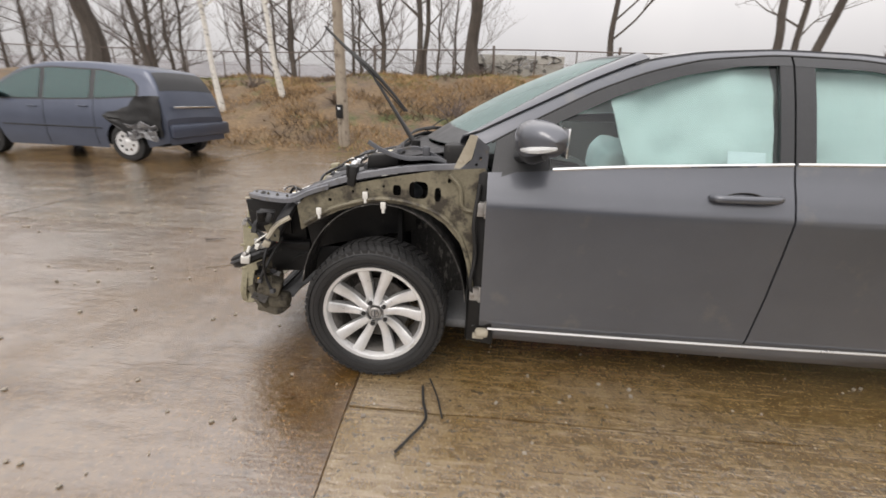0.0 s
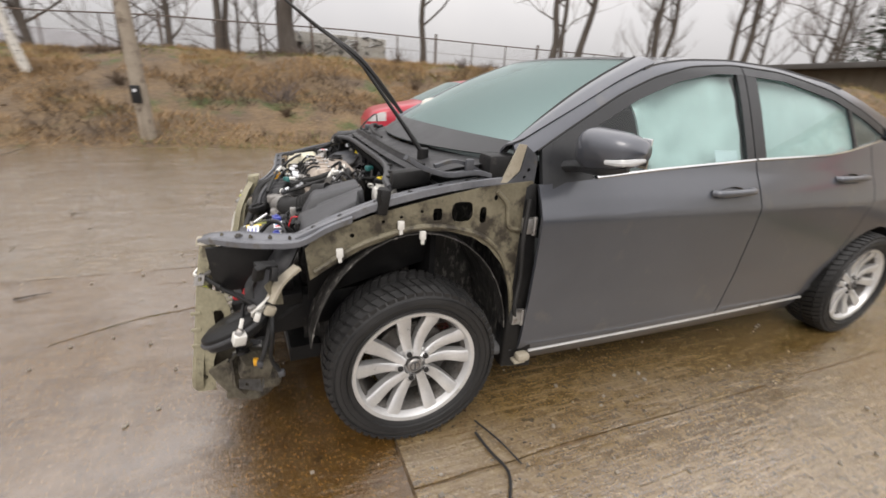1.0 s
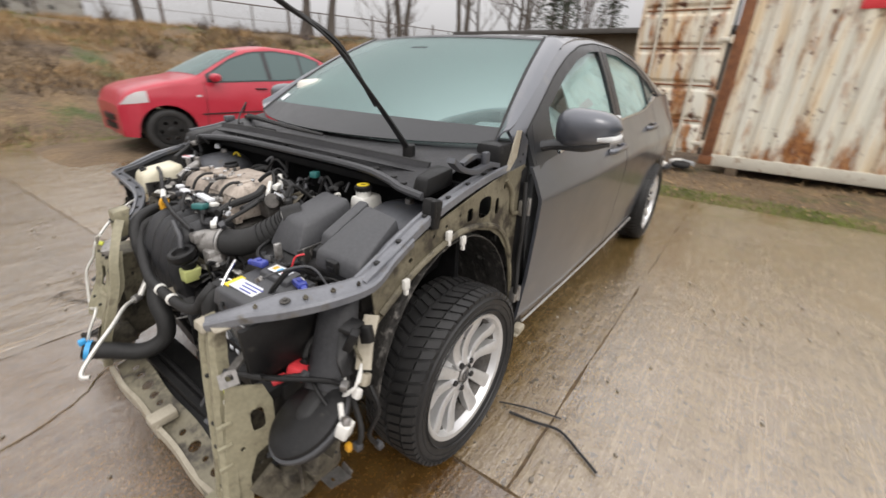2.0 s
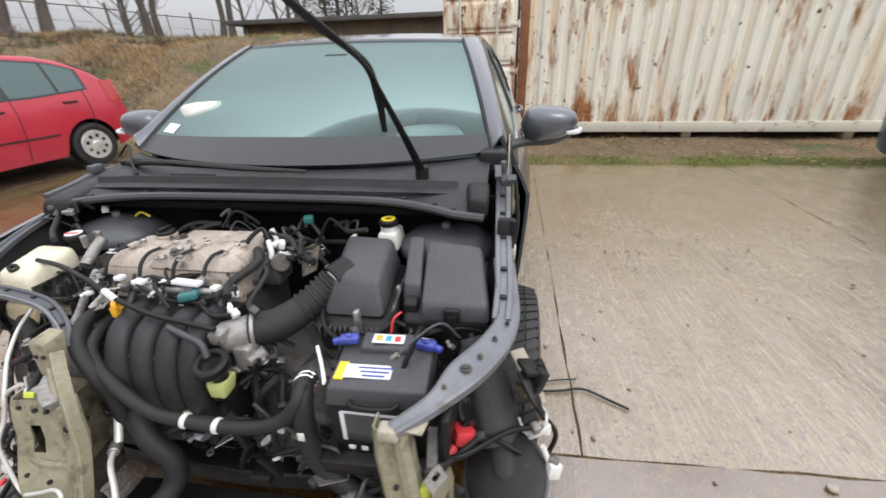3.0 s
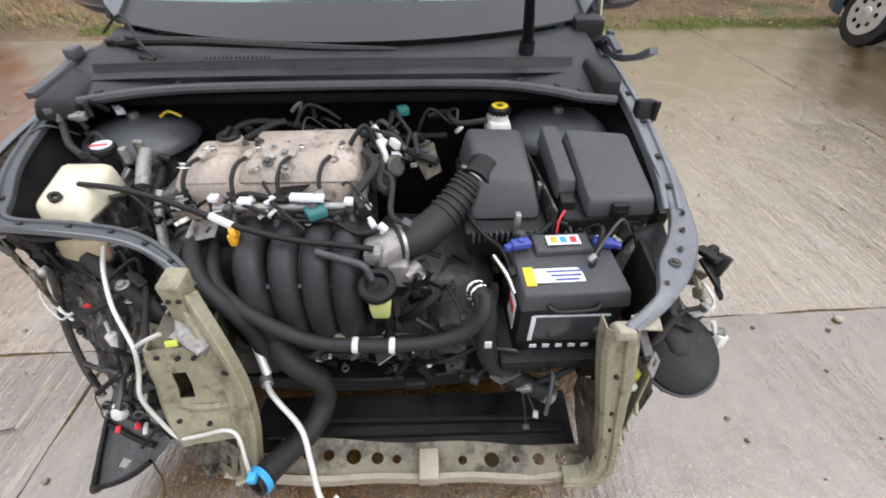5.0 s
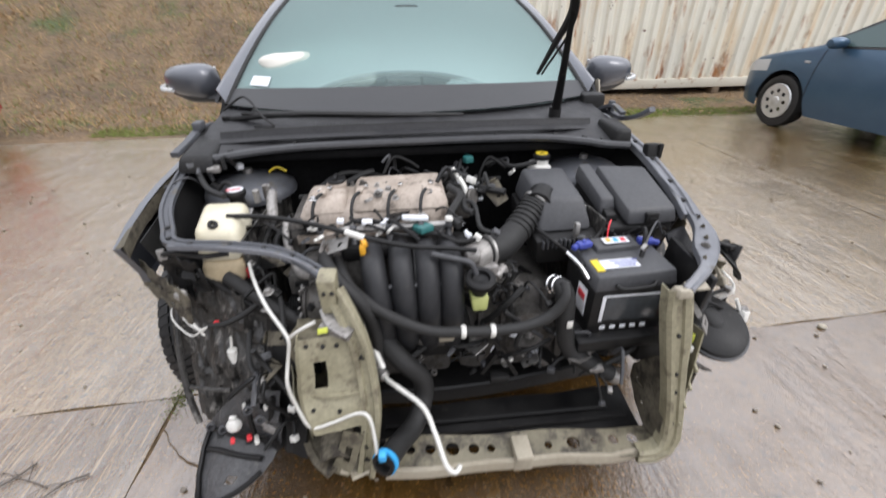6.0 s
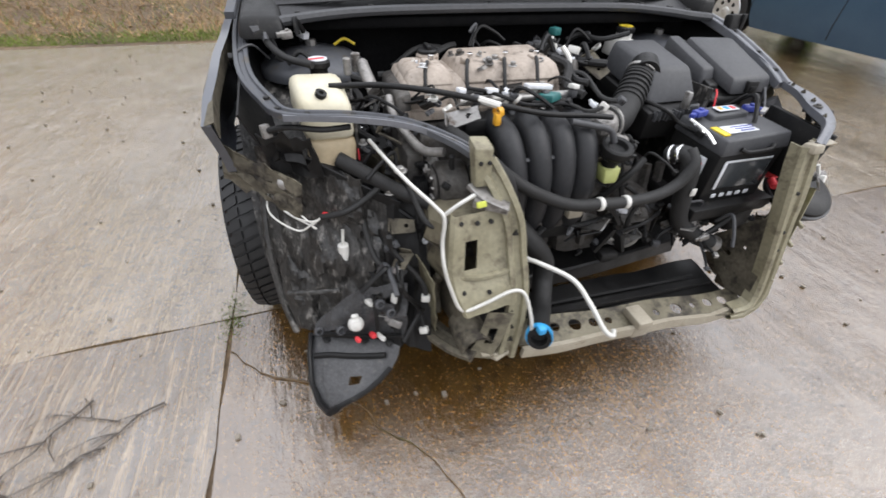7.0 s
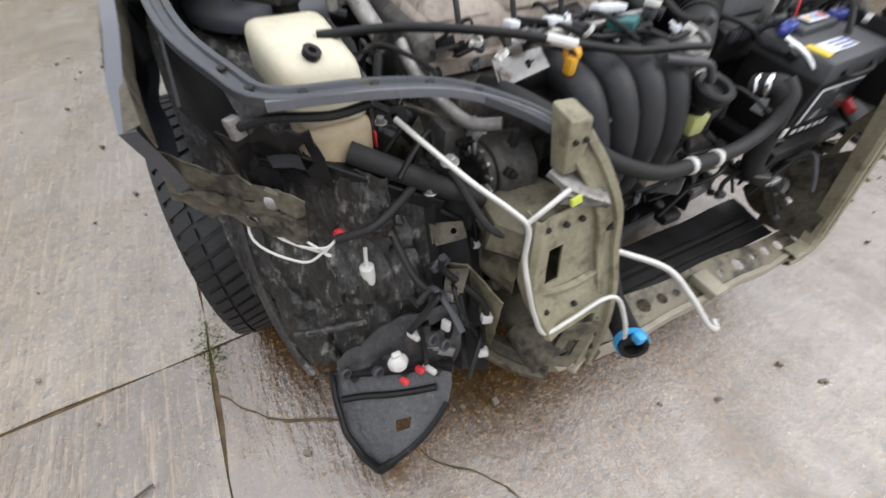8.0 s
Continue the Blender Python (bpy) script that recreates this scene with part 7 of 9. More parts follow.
part("resonator_slot", moved(tube([(0.095, 0.012, 0.022), (0.05, 0.008, 0.028), (0.0, 0.0, 0.029), (-0.018, -0.002, 0.027)], [0.026, 0.026, 0.024, 0.010], 12, flat=0.35), pose(-0.560, -0.775, 0.530, -8, -24, 0)), "rubber", duct)
part("red_plug", join(box(-0.512, -0.68, 0.588, 0.055, 0.05, 0.036, 0.010, (10, 15, 20)), cyl((-0.54, -0.66, 0.578), (-0.57, -0.645, 0.570), 0.011, 12)), "red", sedan, "red rubber terminal boot")
part("plug", box(-0.656, -0.616, 0.592, 0.02, 0.026, 0.030, 0.005, (0, 0, 15)), "lime", sedan, "lime green connector")
part("plug", box(-0.664, -0.618, 0.562, 0.018, 0.024, 0.02, 0.004), "white", sedan, "white connector")
part("plug", join(box(-0.542, -0.873, 0.550, 0.035, 0.03, 0.036, 0.005, (15, 10, 20)), tube([(-0.54, -0.865, 0.566), (-0.53, -0.85, 0.60)], 0.006, 6)), "white", sedan, "white lamp connector hanging loose")
part("plug", box(-0.49, -0.86, 0.605, 0.016, 0.02, 0.024, 0.004, (0, 20, 0)), "white", sedan, "white connector")
part("plug", join(box(-0.51, -0.84, 0.44, 0.016, 0.016, 0.022, 0.004)), "amber", sedan, "orange plug end")
brk = part("lamp_bracket", join(beam([(-0.37, -0.79, 0.72), (-0.42, -0.82, 0.69), (-0.455, -0.845, 0.64)], 0.018, 0.005), box(-0.455, -0.85, 0.615, 0.03, 0.02, 0.03, 0.006, (0, 30, 20))), "primer_lt", sedan, "torn cream lamp bracket")
part("bracket_plate", plate([(-0.03, 0.035), (0.02, 0.04), (0.03, 0.0), (0.01, -0.045), (-0.02, -0.03)], [ring_pts(0.0, 0.015, 0.007, 0.007, 8), ring_pts(0.003, -0.015, 0.006, 0.008, 8)], 0.005, pose(-0.44, -0.815, 0.655, 70, 0, 60)), "primer", brk, smooth=20)
for k in range(4):
    hose("white_wire", [(-0.455, -0.84, 0.655), (-0.48 - 0.006 * k, -0.86, 0.635 - 0.004 * k), (-0.505, -0.85 + 0.006 * k, 0.615 - 0.008 * k), (-0.49, -0.815, 0.60 - 0.006 * k), (-0.47, -0.80, 0.61)], 0.0024, "white", None, "loose white wire", 6)
part("lamp_mount", join(box(-0.525, -0.725, 0.36, 0.10, 0.09, 0.08, 0.015, (0, 20, 15)), box(-0.575, -0.68, 0.29, 0.07, 0.06, 0.05, 0.015), box(-0.50, -0.70, 0.28, 0.10, 0.07, 0.07, 0.02)), "grime", sedan, "dirty fog lamp mount")
part("bumper_bracket", plate([(-0.07, 0.07), (0.05, 0.09), (0.07, 0.02), (0.05, -0.09), (-0.03, -0.10), (-0.07, -0.03)], [ring_pts(0.0, 0.0, 0.028, 0.034, 8, 0.5), ring_pts(0.03, 0.06, 0.006, 0.006, 8)], 0.008, pose(-0.560, -0.690, 0.33, 90, 0, 60)), "grime", sedan, "bent dirty bumper bracket", smooth=20)
tab = part("corner_bracket", plate([(-0.022, -0.016), (0.020, -0.018), (0.023, 0.013), (0.008, 0.018), (-0.018, 0.016)], [ring_pts(0.004, 0.002, 0.009, 0.007, 8, 0.5)], 0.003, pose(-0.662, -0.640, 0.640, 60, -18, -35)), "cast_lt", sedan, "pale metal tab with a square opening", smooth=20)
part("bracket_arm", beam([(-0.66, -0.635, 0.645), (-0.625, -0.63, 0.665), (-0.585, -0.625, 0.685)], 0.010, 0.004), "cast", tab)
side = part("post_side_plate", plate([(-0.672, 0.625), (-0.600, 0.595), (-0.585, 0.54), (-0.590, 0.425), (-0.640, 0.395), (-0.662, 0.33), (-0.668, 0.215), (-0.728, 0.205), (-0.722, 0.30), (-0.702, 0.42), (-0.688, 0.52)], [ring_pts(-0.622, 0.50, 0.016, 0.034, 10, 0.5), ring_pts(-0.665, 0.43, 0.006, 0.006, 8), ring_pts(-0.605, 0.42, 0.006, 0.006, 8), ring_pts(-0.695, 0.27, 0.008, 0.008, 8)], 0.004, Matrix(((1, 0, 0, 0), (-0.29, 1, 0, -0.831), (0, 0, 1, 0), (0, 0, 0, 1))) @ XZ), "olive", sedan, "olive side plate with a rounded opening", smooth=20)
for k in range(5):
    part("plate_crease", box(-0.690 - 0.007 * k, -0.634 + 0.002 * k, 0.52 - 0.062 * k, 0.034, 0.008, 0.012, 0.003, (0, -10, -16)), "olive", side)
part("lower_bracket", join(beam([(-0.645, -0.665, 0.33), (-0.60, -0.675, 0.25), (-0.54, -0.68, 0.215), (-0.485, -0.675, 0.255)], 0.035, 0.010, 5, 0.004, (0, -1, 0)), box(-0.60, -0.655, 0.205, 0.07, 0.05, 0.04, 0.010, (0, 10, 0))), "grime", sedan, "bent dirty tow bracket")
part("torn_bracket", join(box(-0.455, -0.815, 0.745, 0.06, 0.035, 0.012, 0.003, (10, 8, 20)), box(-0.475, -0.835, 0.73, 0.03, 0.02, 0.05, 0.004, (25, 0, 35)), box(-0.435, -0.84, 0.725, 0.02, 0.03, 0.04, 0.004, (-20, 15, 10)), beam([(-0.46, -0.80, 0.74), (-0.50, -0.83, 0.70), (-0.505, -0.85, 0.66)], 0.012, 0.004)), "black", sedan, "torn black lamp bracket")
part("inner_board", hexa([(-0.62, -0.655, 0.60), (-0.62, -0.64, 0.60), (-0.43, -0.645, 0.60), (-0.43, -0.66, 0.60)], [(-0.63, -0.665, 0.755), (-0.63, -0.65, 0.755), (-0.42, -0.665, 0.765), (-0.42, -0.68, 0.765)], 0.004), "black", sedan, "black air deflector board")
# corner piece at the left end of the cowl
part("hinge_mount", join(hexa([(-0.06, -0.70, 0.925), (-0.06, -0.64, 0.925), (0.08, -0.62, 0.94), (0.08, -0.70, 0.94)], [(-0.05, -0.70, 0.985), (-0.05, -0.65, 0.985), (0.08, -0.63, 1.00), (0.08, -0.70, 1.00)], 0.012), box(-0.10, -0.755, 0.905, 0.035, 0.05, 0.085, 0.008, (0, 10, 0)), box(-0.115, -0.775, 0.925, 0.012, 0.014, 0.05, 0.003)), "black", sedan, "black cowl end piece")
part("bonnet_hinge", join(beam([(0.30, -0.735, 0.975), (0.22, -0.738, 0.99), (0.12, -0.745, 0.985), (0.03, -0.755, 1.01), (-0.03, -0.765, 1.045)], 0.012, 0.008), beam([(0.26, -0.71, 0.985), (0.16, -0.72, 1.025), (0.08, -0.725, 1.01)], 0.010, 0.006), box(0.20, -0.738, 1.01, 0.03, 0.02, 0.05, 0.006)), "bay_paint", sedan, "grey bonnet hinge")
part("bonnet_hinge", join(beam([(0.30, 0.80, 0.975), (0.18, 0.805, 0.985), (0.06, 0.81, 0.965), (-0.04, 0.81, 0.955)], 0.012, 0.008), box(0.16, 0.80, 1.0, 0.05, 0.03, 0.03, 0.006)), "bay_paint", sedan, "grey bonnet hinge")
part("cowl_end", hexa([(-0.09, 0.68, 0.905), (-0.09, 0.80, 0.905), (0.25, 0.80, 0.94), (0.25, 0.68, 0.94)], [(-0.07, 0.69, 0.955), (-0.07, 0.79, 0.955), (0.25, 0.79, 1.0), (0.25, 0.69, 1.0)], 0.015), "black", sedan, "black cowl end piece")
hose("bay_cable", [(-0.05, 0.75, 0.945), (-0.09, 0.73, 0.90), (-0.15, 0.69, 0.878), (-0.20, 0.63, 0.872)], 0.009, "rubber", None, "black cable loom")
# small leads and cables over the engine
r = random.Random(5)
LEADS = [((-0.02, 0.40, 0.81), (-0.02, -0.25, 0.82), 0.0085), ((-0.10, -0.02, 0.87), (-0.20, -0.22, 0.84), 0.011), ((-0.14, -0.05, 0.86), (-0.30, -0.10, 0.82), 0.010),
         ((-0.18, -0.04, 0.86), (-0.36, -0.05, 0.81), 0.012), ((-0.22, -0.06, 0.83), (-0.40, -0.15, 0.80), 0.007), ((-0.30, 0.28, 0.80), (-0.33, -0.06, 0.82), 0.0075), ((-0.31, 0.26, 0.83), (-0.38, 0.00, 0.80), 0.005),
         ((-0.36, 0.10, 0.80), (-0.40, -0.10, 0.79), 0.006), ((-0.30, -0.28, 0.77), (-0.48, -0.38, 0.72), 0.006), ((-0.36, -0.52, 0.76), (-0.40, -0.40, 0.765), 0.006), ((-0.37, -0.55, 0.75), (-0.42, -0.58, 0.76), 0.007),
         ((-0.33, -0.62, 0.74), (-0.42, -0.50, 0.74), 0.007), ((-0.36, -0.68, 0.75), (-0.50, -0.68, 0.60), 0.007), ((-0.44, -0.20, 0.70), (-0.46, -0.25, 0.45), 0.008), ((-0.47, -0.22, 0.66), (-0.40, -0.10, 0.48), 0.010),
         ((-0.50, -0.16, 0.60), (-0.50, -0.25, 0.42), 0.007), ((-0.52, -0.30, 0.50), (-0.52, -0.10, 0.42), 0.006), ((-0.53, -0.45, 0.50), (-0.55, -0.30, 0.40), 0.006), ((-0.55, -0.56, 0.48), (-0.56, -0.40, 0.40), 0.008),
         ((-0.48, 0.30, 0.70), (-0.46, 0.36, 0.50), 0.009), ((-0.50, 0.40, 0.62), (-0.56, 0.28, 0.55), 0.006), ((-0.42, 0.50, 0.68), (-0.58, 0.40, 0.60), 0.007), ((-0.55, 0.52, 0.58), (-0.60, 0.44, 0.40), 0.007),
         ((-0.58, 0.50, 0.50), (-0.62, 0.45, 0.30), 0.006), ((-0.40, 0.60, 0.62), (-0.55, 0.50, 0.45), 0.008), ((-0.52, 0.12, 0.47), (-0.52, -0.15, 0.52), 0.008), ((-0.50, 0.00, 0.56), (-0.53, -0.20, 0.57), 0.006),
         ((-0.66, -0.62, 0.65), (-0.52, -0.72, 0.60), 0.007), ((-0.60, -0.66, 0.62), (-0.50, -0.84, 0.62), 0.006), ((-0.50, -0.70, 0.60), (-0.54, -0.88, 0.57), 0.005), ((-0.45, -0.86, 0.60), (-0.44, -0.87, 0.40), 0.006),
         ((-0.42, -0.78, 0.62), (-0.50, -0.86, 0.44), 0.007), ((-0.35, -0.60, 0.50), (-0.60, -0.60, 0.36), 0.009), ((-0.10, 0.50, 0.80), (-0.05, 0.72, 0.86), 0.009), ((-0.05, 0.55, 0.78), (-0.30, 0.50, 0.70), 0.012),
         ((-0.20, 0.48, 0.76), (-0.36, 0.44, 0.60), 0.010), ((0.02, -0.20, 0.86), (-0.10, -0.35, 0.90), 0.008), ((0.0, 0.20, 0.86), (-0.06, 0.45, 0.80), 0.010)]
for a, b, w in LEADS:
    a, b = Vector(a), Vector(b)
    side = Vector((r.uniform(-1, 1), r.uniform(-1, 1), r.uniform(0.0, 0.35))).normalized() * (b - a).length * 0.14
    drop = Vector((r.uniform(-1, 1), r.uniform(-1, 1), -0.4)).normalized() * (b - a).length * 0.12
    hose("lead", [tuple(a), tuple(a.lerp(b, 0.3) + side), tuple(a.lerp(b, 0.65) + drop), tuple(b)], w, "rubber" if w > 0.006 else "black", None, "", 8)
    if w < 0.0072:
        q = a.lerp(b, 0.97)
        part("lead_plug", box(q.x, q.y, q.z, 0.022, 0.018, 0.018, 0.003, (r.uniform(-30, 30), r.uniform(-30, 30), r.uniform(0, 90))), r.choice(["black", "box", "white", "box", "steel"]), sedan)
hose("red_lead", [(-0.385, -0.49, 0.755), (-0.378, -0.492, 0.775), (-0.37, -0.497, 0.79), (-0.352, -0.51, 0.795)], 0.0026, "red", None, "red battery lead", 8)
for p, q in (((-0.12, -0.06, 0.90), (-0.12, -0.06, 0.84)), ((-0.17, -0.075, 0.885), (-0.20, -0.08, 0.82))):
    part("bright_pipe", tube([p, tuple((np.array(p) + np.array(q)) / 2 + np.array((-0.01, -0.015, 0))), q], 0.008, 8), "pipe", sedan, "short bright pipe")
part("water_outlet", join(cyl((-0.14, -0.05, 0.80), (-0.20, -0.12, 0.83), 0.028, 16), box(-0.17, -0.08, 0.79, 0.09, 0.06, 0.06, 0.01), cyl((-0.10, -0.07, 0.83), (-0.10, -0.07, 0.87), 0.016, 12)), "cast", sedan, "cast water outlet")
part("connector", box(-0.02, -0.13, 0.895, 0.03, 0.03, 0.022, 0.004, (0, 0, 20)), "teal", sedan, "teal plastic connector")
part("connector", box(-0.17, -0.115, 0.875, 0.035, 0.016, 0.02, 0.003, (20, 0, 30)), "white", sedan, "white connector")
part("oil_dipstick", join(tube([(0.03, 0.50, 0.865), (0.03, 0.53, 0.88), (0.03, 0.56, 0.865)], 0.004, 6)), "yellow", sedan, "yellow loop handle")


# ---- the sedan: small fittings crowding the engine bay ----
rf = random.Random(77)


def fitting(p, kind):
    """One small fitting at p: a plug, a bolt, a bracket, a clip or a short pipe."""
    tw = (rf.uniform(-40, 40), rf.uniform(-40, 40), rf.uniform(0, 180))
    m = pose(*p, *tw)
    s = rf.uniform(0.8, 1.5)
    if kind == "plug":
        part("plug", moved(join(box(0, 0, 0, 0.024 * s, 0.016 * s, 0.014 * s, 0.003), box(0.014 * s, 0, 0.002, 0.012 * s, 0.011 * s, 0.009 * s, 0.002), box(-0.004, 0, 0.009 * s, 0.010, 0.006, 0.005, 0.001)), m), rf.choice(["black", "box", "box", "black", "black", "cast_lt", "label", "steel", "black", "box"]), sedan)
    elif kind == "bolt":
        part("bolt", moved(join(cyl((0, 0, 0), (0, 0, 0.003), 0.011 * s, 14), cyl((0, 0, 0.003), (0, 0, 0.012), 0.0065 * s, 6)), pose(*p, tw[0] * 0.4, tw[1] * 0.4, tw[2])), rf.choice(["steel", "steel", "chrome", "cast"]), sedan)
    elif kind == "bracket":
        w, h = 0.022 * s, 0.034 * s
        part("bracket", moved(join(plate([(-w, -h), (w, -h * 0.8), (w * 0.8, h), (-w * 0.7, h * 0.9)], [ring_pts(0, h * 0.3, 0.006, 0.006, 8)], 0.003, pose(0, 0, 0)), box(0, -h, 0.008, 1.6 * w, 0.003, 0.018, 0.001)), m), rf.choice(["cast", "steel", "black", "grime"]), sedan)
    elif kind == "clip":
        part("clip", moved(join(lathe([(0.008 * s, -0.004), (0.011 * s, -0.004), (0.011 * s, 0.004), (0.008 * s, 0.004)], 14, Matrix(), True), box(0.012 * s, 0, 0, 0.010, 0.006, 0.008, 0.001)), m), rf.choice(["black", "steel", "white", "box"]), sedan)
    else:
        a, b = Vector(p), Vector((rf.uniform(-1, 1), rf.uniform(-1, 1), rf.uniform(-0.5, 0.4)))
        q = a + b * 0.10 * s
        up = Vector((rf.uniform(-0.4, 0.4), rf.uniform(-0.4, 0.4), 0.6)) * 0.06 * s
        w = rf.choice((0.003, 0.004, 0.005, 0.007))
        part("lead", tube([tuple(a), tuple(a.lerp(q, 0.3) + up), tuple(a.lerp(q, 0.7) + up * 0.6), tuple(q)], w, 6), rf.choice(["rubber", "black", "black", "box"]), sedan)
        if w < 0.005:
            part("lead_plug", moved(box(0, 0, 0, 0.018, 0.013, 0.012, 0.002), pose(*q, *tw)), rf.choice(["black", "box", "steel", "black", "box", "label"]), sedan)


# each zone: lowest corner, highest corner, number, kinds
ZONES = [((-0.39, -0.08, 0.785), (-0.29, 0.40, 0.825), 34, ("plug", "plug", "bolt", "clip", "lead", "bracket")),
         ((-0.28, -0.03, 0.852), (-0.10, 0.40, 0.872), 14, ("bolt", "bolt", "clip")),
         ((-0.20, -0.22, 0.80), (-0.06, -0.06, 0.87), 20, ("lead", "plug", "clip", "bracket", "bolt")),
         ((-0.08, -0.30, 0.82), (0.03, 0.45, 0.87), 22, ("lead", "lead", "plug", "clip")),
         ((-0.48, -0.26, 0.56), (-0.34, -0.06, 0.70), 26, ("lead", "bracket", "plug", "bolt", "clip", "lead")),
         ((-0.38, 0.42, 0.66), (-0.12, 0.60, 0.80), 26, ("lead", "bracket", "plug", "bolt", "clip")),
         ((-0.52, -0.34, 0.36), (-0.45, 0.24, 0.52), 30, ("lead", "bracket", "bolt", "plug", "clip")),
         ((-0.60, -0.56, 0.36), (-0.52, -0.36, 0.50), 14, ("lead", "bracket", "plug", "lead")),
         ((-0.50, 0.28, 0.56), (-0.40, 0.50, 0.72), 18, ("lead", "bracket", "bolt", "plug")),
         ((-0.62, 0.42, 0.30), (-0.46, 0.60, 0.56), 18, ("lead", "bracket", "plug", "lead")),
         ((-0.40, -0.66, 0.70), (-0.34, -0.46, 0.77), 12, ("lead", "plug", "lead", "clip")),
         ((-0.62, -0.82, 0.32), (-0.50, -0.68, 0.44), 12, ("lead", "bracket", "plug")),
         ((-0.10, 0.62, 0.84), (0.16, 0.78, 0.92), 12, ("lead", "plug", "lead", "bolt"))]
for lo, hi, count, kinds in ZONES:
    for _ in range(count):
        fitting([rf.uniform(a, b) for a, b in zip(lo, hi)], rf.choice(kinds))


# ---- parked cars ----
def hub_cap(r=0.195, holes=8):
    """A silver wheel cover with openings, facing -y."""
    hl = [ring_pts(0.125 * math.cos(2 * math.pi * k / holes), 0.125 * math.sin(2 * math.pi * k / holes), 0.026, 0.026, 10) for k in range(holes)]
    return join(plate(ring_pts(0, 0, r, r, 40), hl, 0.008, pose(0, -0.098, 0, 90, 0, 0)), lathe([(0.0005, 0.112), (0.045, 0.112), (0.06, 0.106), (0.065, 0.098)], 24, pose(0, 0, 0, 90, 0, 0)),
                lathe([(r - 0.012, 0.106), (r, 0.104), (r + 0.008, 0.092)], 40, pose(0, 0, 0, 90, 0, 0)))


def parked_car(name, label, paint, P, m, caps=True):
    """A whole parked car from its profile; nose at x = 0, tail at x = L, left and right alike."""
    car = root(name, m, label, "car")
    L, W = P["L"], P["W"]
    top = table(*P["top"], d=0.05)
    taper = table(*P["taper"], d=0.04)
    prof = table(*P["prof"], d=0.03)
    zb0 = table(*P["sill"])
    arches = P["wheels"]
    ra = P["r"] + 0.055

    def zbot(x):
        z = zb0(x)
        for xw in arches:
            if abs(x - xw) < ra:
                z = max(z, P["r"] + math.sqrt(ra * ra - (x - xw) ** 2))
        return z

    def half(x, z):
        return W * taper(x) * prof(z)

    xs = sorted(set(list(np.linspace(0, L, 96)) + [xw + s * ra * q for xw in arches for s in (-1, 1) for q in (0.999, 0.97, 0.9, 0.75)]))
    rows = []
    for x in xs:
        zt, zb = top(x), zbot(x)
        rim = zt - 0.055
        row = []
        sec = [(half(x, zb + (rim - zb) * (j / 11)), zb + (rim - zb) * (j / 11)) for j in range(12)]
        y1 = sec[-1][0]
        sec += [(y1 * 0.965, zt - 0.028), (y1 * 0.88, zt - 0.010), (y1 * 0.6, zt), (y1 * 0.3, zt + 0.006), (0, zt + 0.008)]
        row = [(x, -y, z) for y, z in sec] + [(x, y, z) for y, z in reversed(sec[:-1])]
        rows.append(row)
    body = part("body", sheet(rows), paint, car, smooth=35)
    k = len(rows[0])
    part("front_end", sheet([[rows[0][j], (0.0, rows[0][j][1] * 0.98, 0.25)] for j in range(k)]), paint, car)
    part("rear_end", sheet([[rows[-1][j], (L, rows[-1][j][1] * 0.98, 0.3)] for j in range(k)]), paint, car)
    part("underbody", box(L / 2, 0, 0.30, L - 0.5, 2 * W - 0.5, 0.12, 0.03), "black", car)
    for xw in arches:
        for s in (-1, 1):
            arc = []
            for i in range(13):
                a = math.pi * i / 12
                arc.append([(xw + (ra - 0.004) * math.cos(a), s * (W - 0.03), P["r"] + (ra - 0.004) * math.sin(a)), (xw + (ra - 0.004) * math.cos(a), s * (W - 0.34), P["r"] + (ra - 0.004) * math.sin(a))])
            part("wheel_well", sheet(arc), "black", car)
    win = P["win"]
    zlow, zhigh = table(*P["belt"], d=0.03), table(*P["glass_top"], d=0.04)

    def side_patch(x0, x1, zl, zh, s, off, nu=10, nv=5):
        rr = []
        for i in range(nu + 1):
            x = x0 + (x1 - x0) * i / nu
            a, b = zl(x), max(zh(x), zl(x) + 0.01)
            rr.append([(x, s * (half(x, a + (b - a) * j / nv) + off), a + (b - a) * j / nv) for j in range(nv + 1)])
        return sheet(rr, 0.004 * s)

    for s in (-1, 1):
        part("window_surround", side_patch(win[0][0] - 0.05, win[-1][1] + 0.05, lambda x: zlow(x) - 0.022, lambda x: zhigh(x) + 0.024, s, 0.003, 24), "paint_dark", car, "black window surround")
        for a, b in win:
            part("window_pane", side_patch(a, b, zlow, zhigh, s, 0.008), P.get("glass", "dark_glass"), car, "tinted side window", smooth=60)
        for x in P["seams"]:
            part("door_gap", tube([(x + 0.03 * math.sin(3 * (z - 0.5)), s * (half(x, z) + 0.001), z) for z in np.linspace(0.26, zlow(x) - 0.02, 7)], 0.0045, 5, 2), "rubber", car)
        for x in P["handles"]:
            z = zlow(x) - 0.13
            part("handle", tube([(x - 0.09, s * half(x, z), z), (x - 0.06, s * (half(x, z) + 0.025), z), (x + 0.06, s * (half(x, z) + 0.025), z), (x + 0.09, s * half(x, z), z)], 0.012, 8), P.get("handle_mat", paint), car)
        if P.get("rub"):
            part("rub_strip", tube([(x, s * (half(x, P["rub"]) + 0.004), P["rub"]) for x in np.linspace(P["wheels"][0] + 0.45, P["wheels"][1] - 0.42, 6)], 0.02, 6, 2, flat=0.5), "black", car, "black rubbing strip")
        mx, mz = P["mirror"]
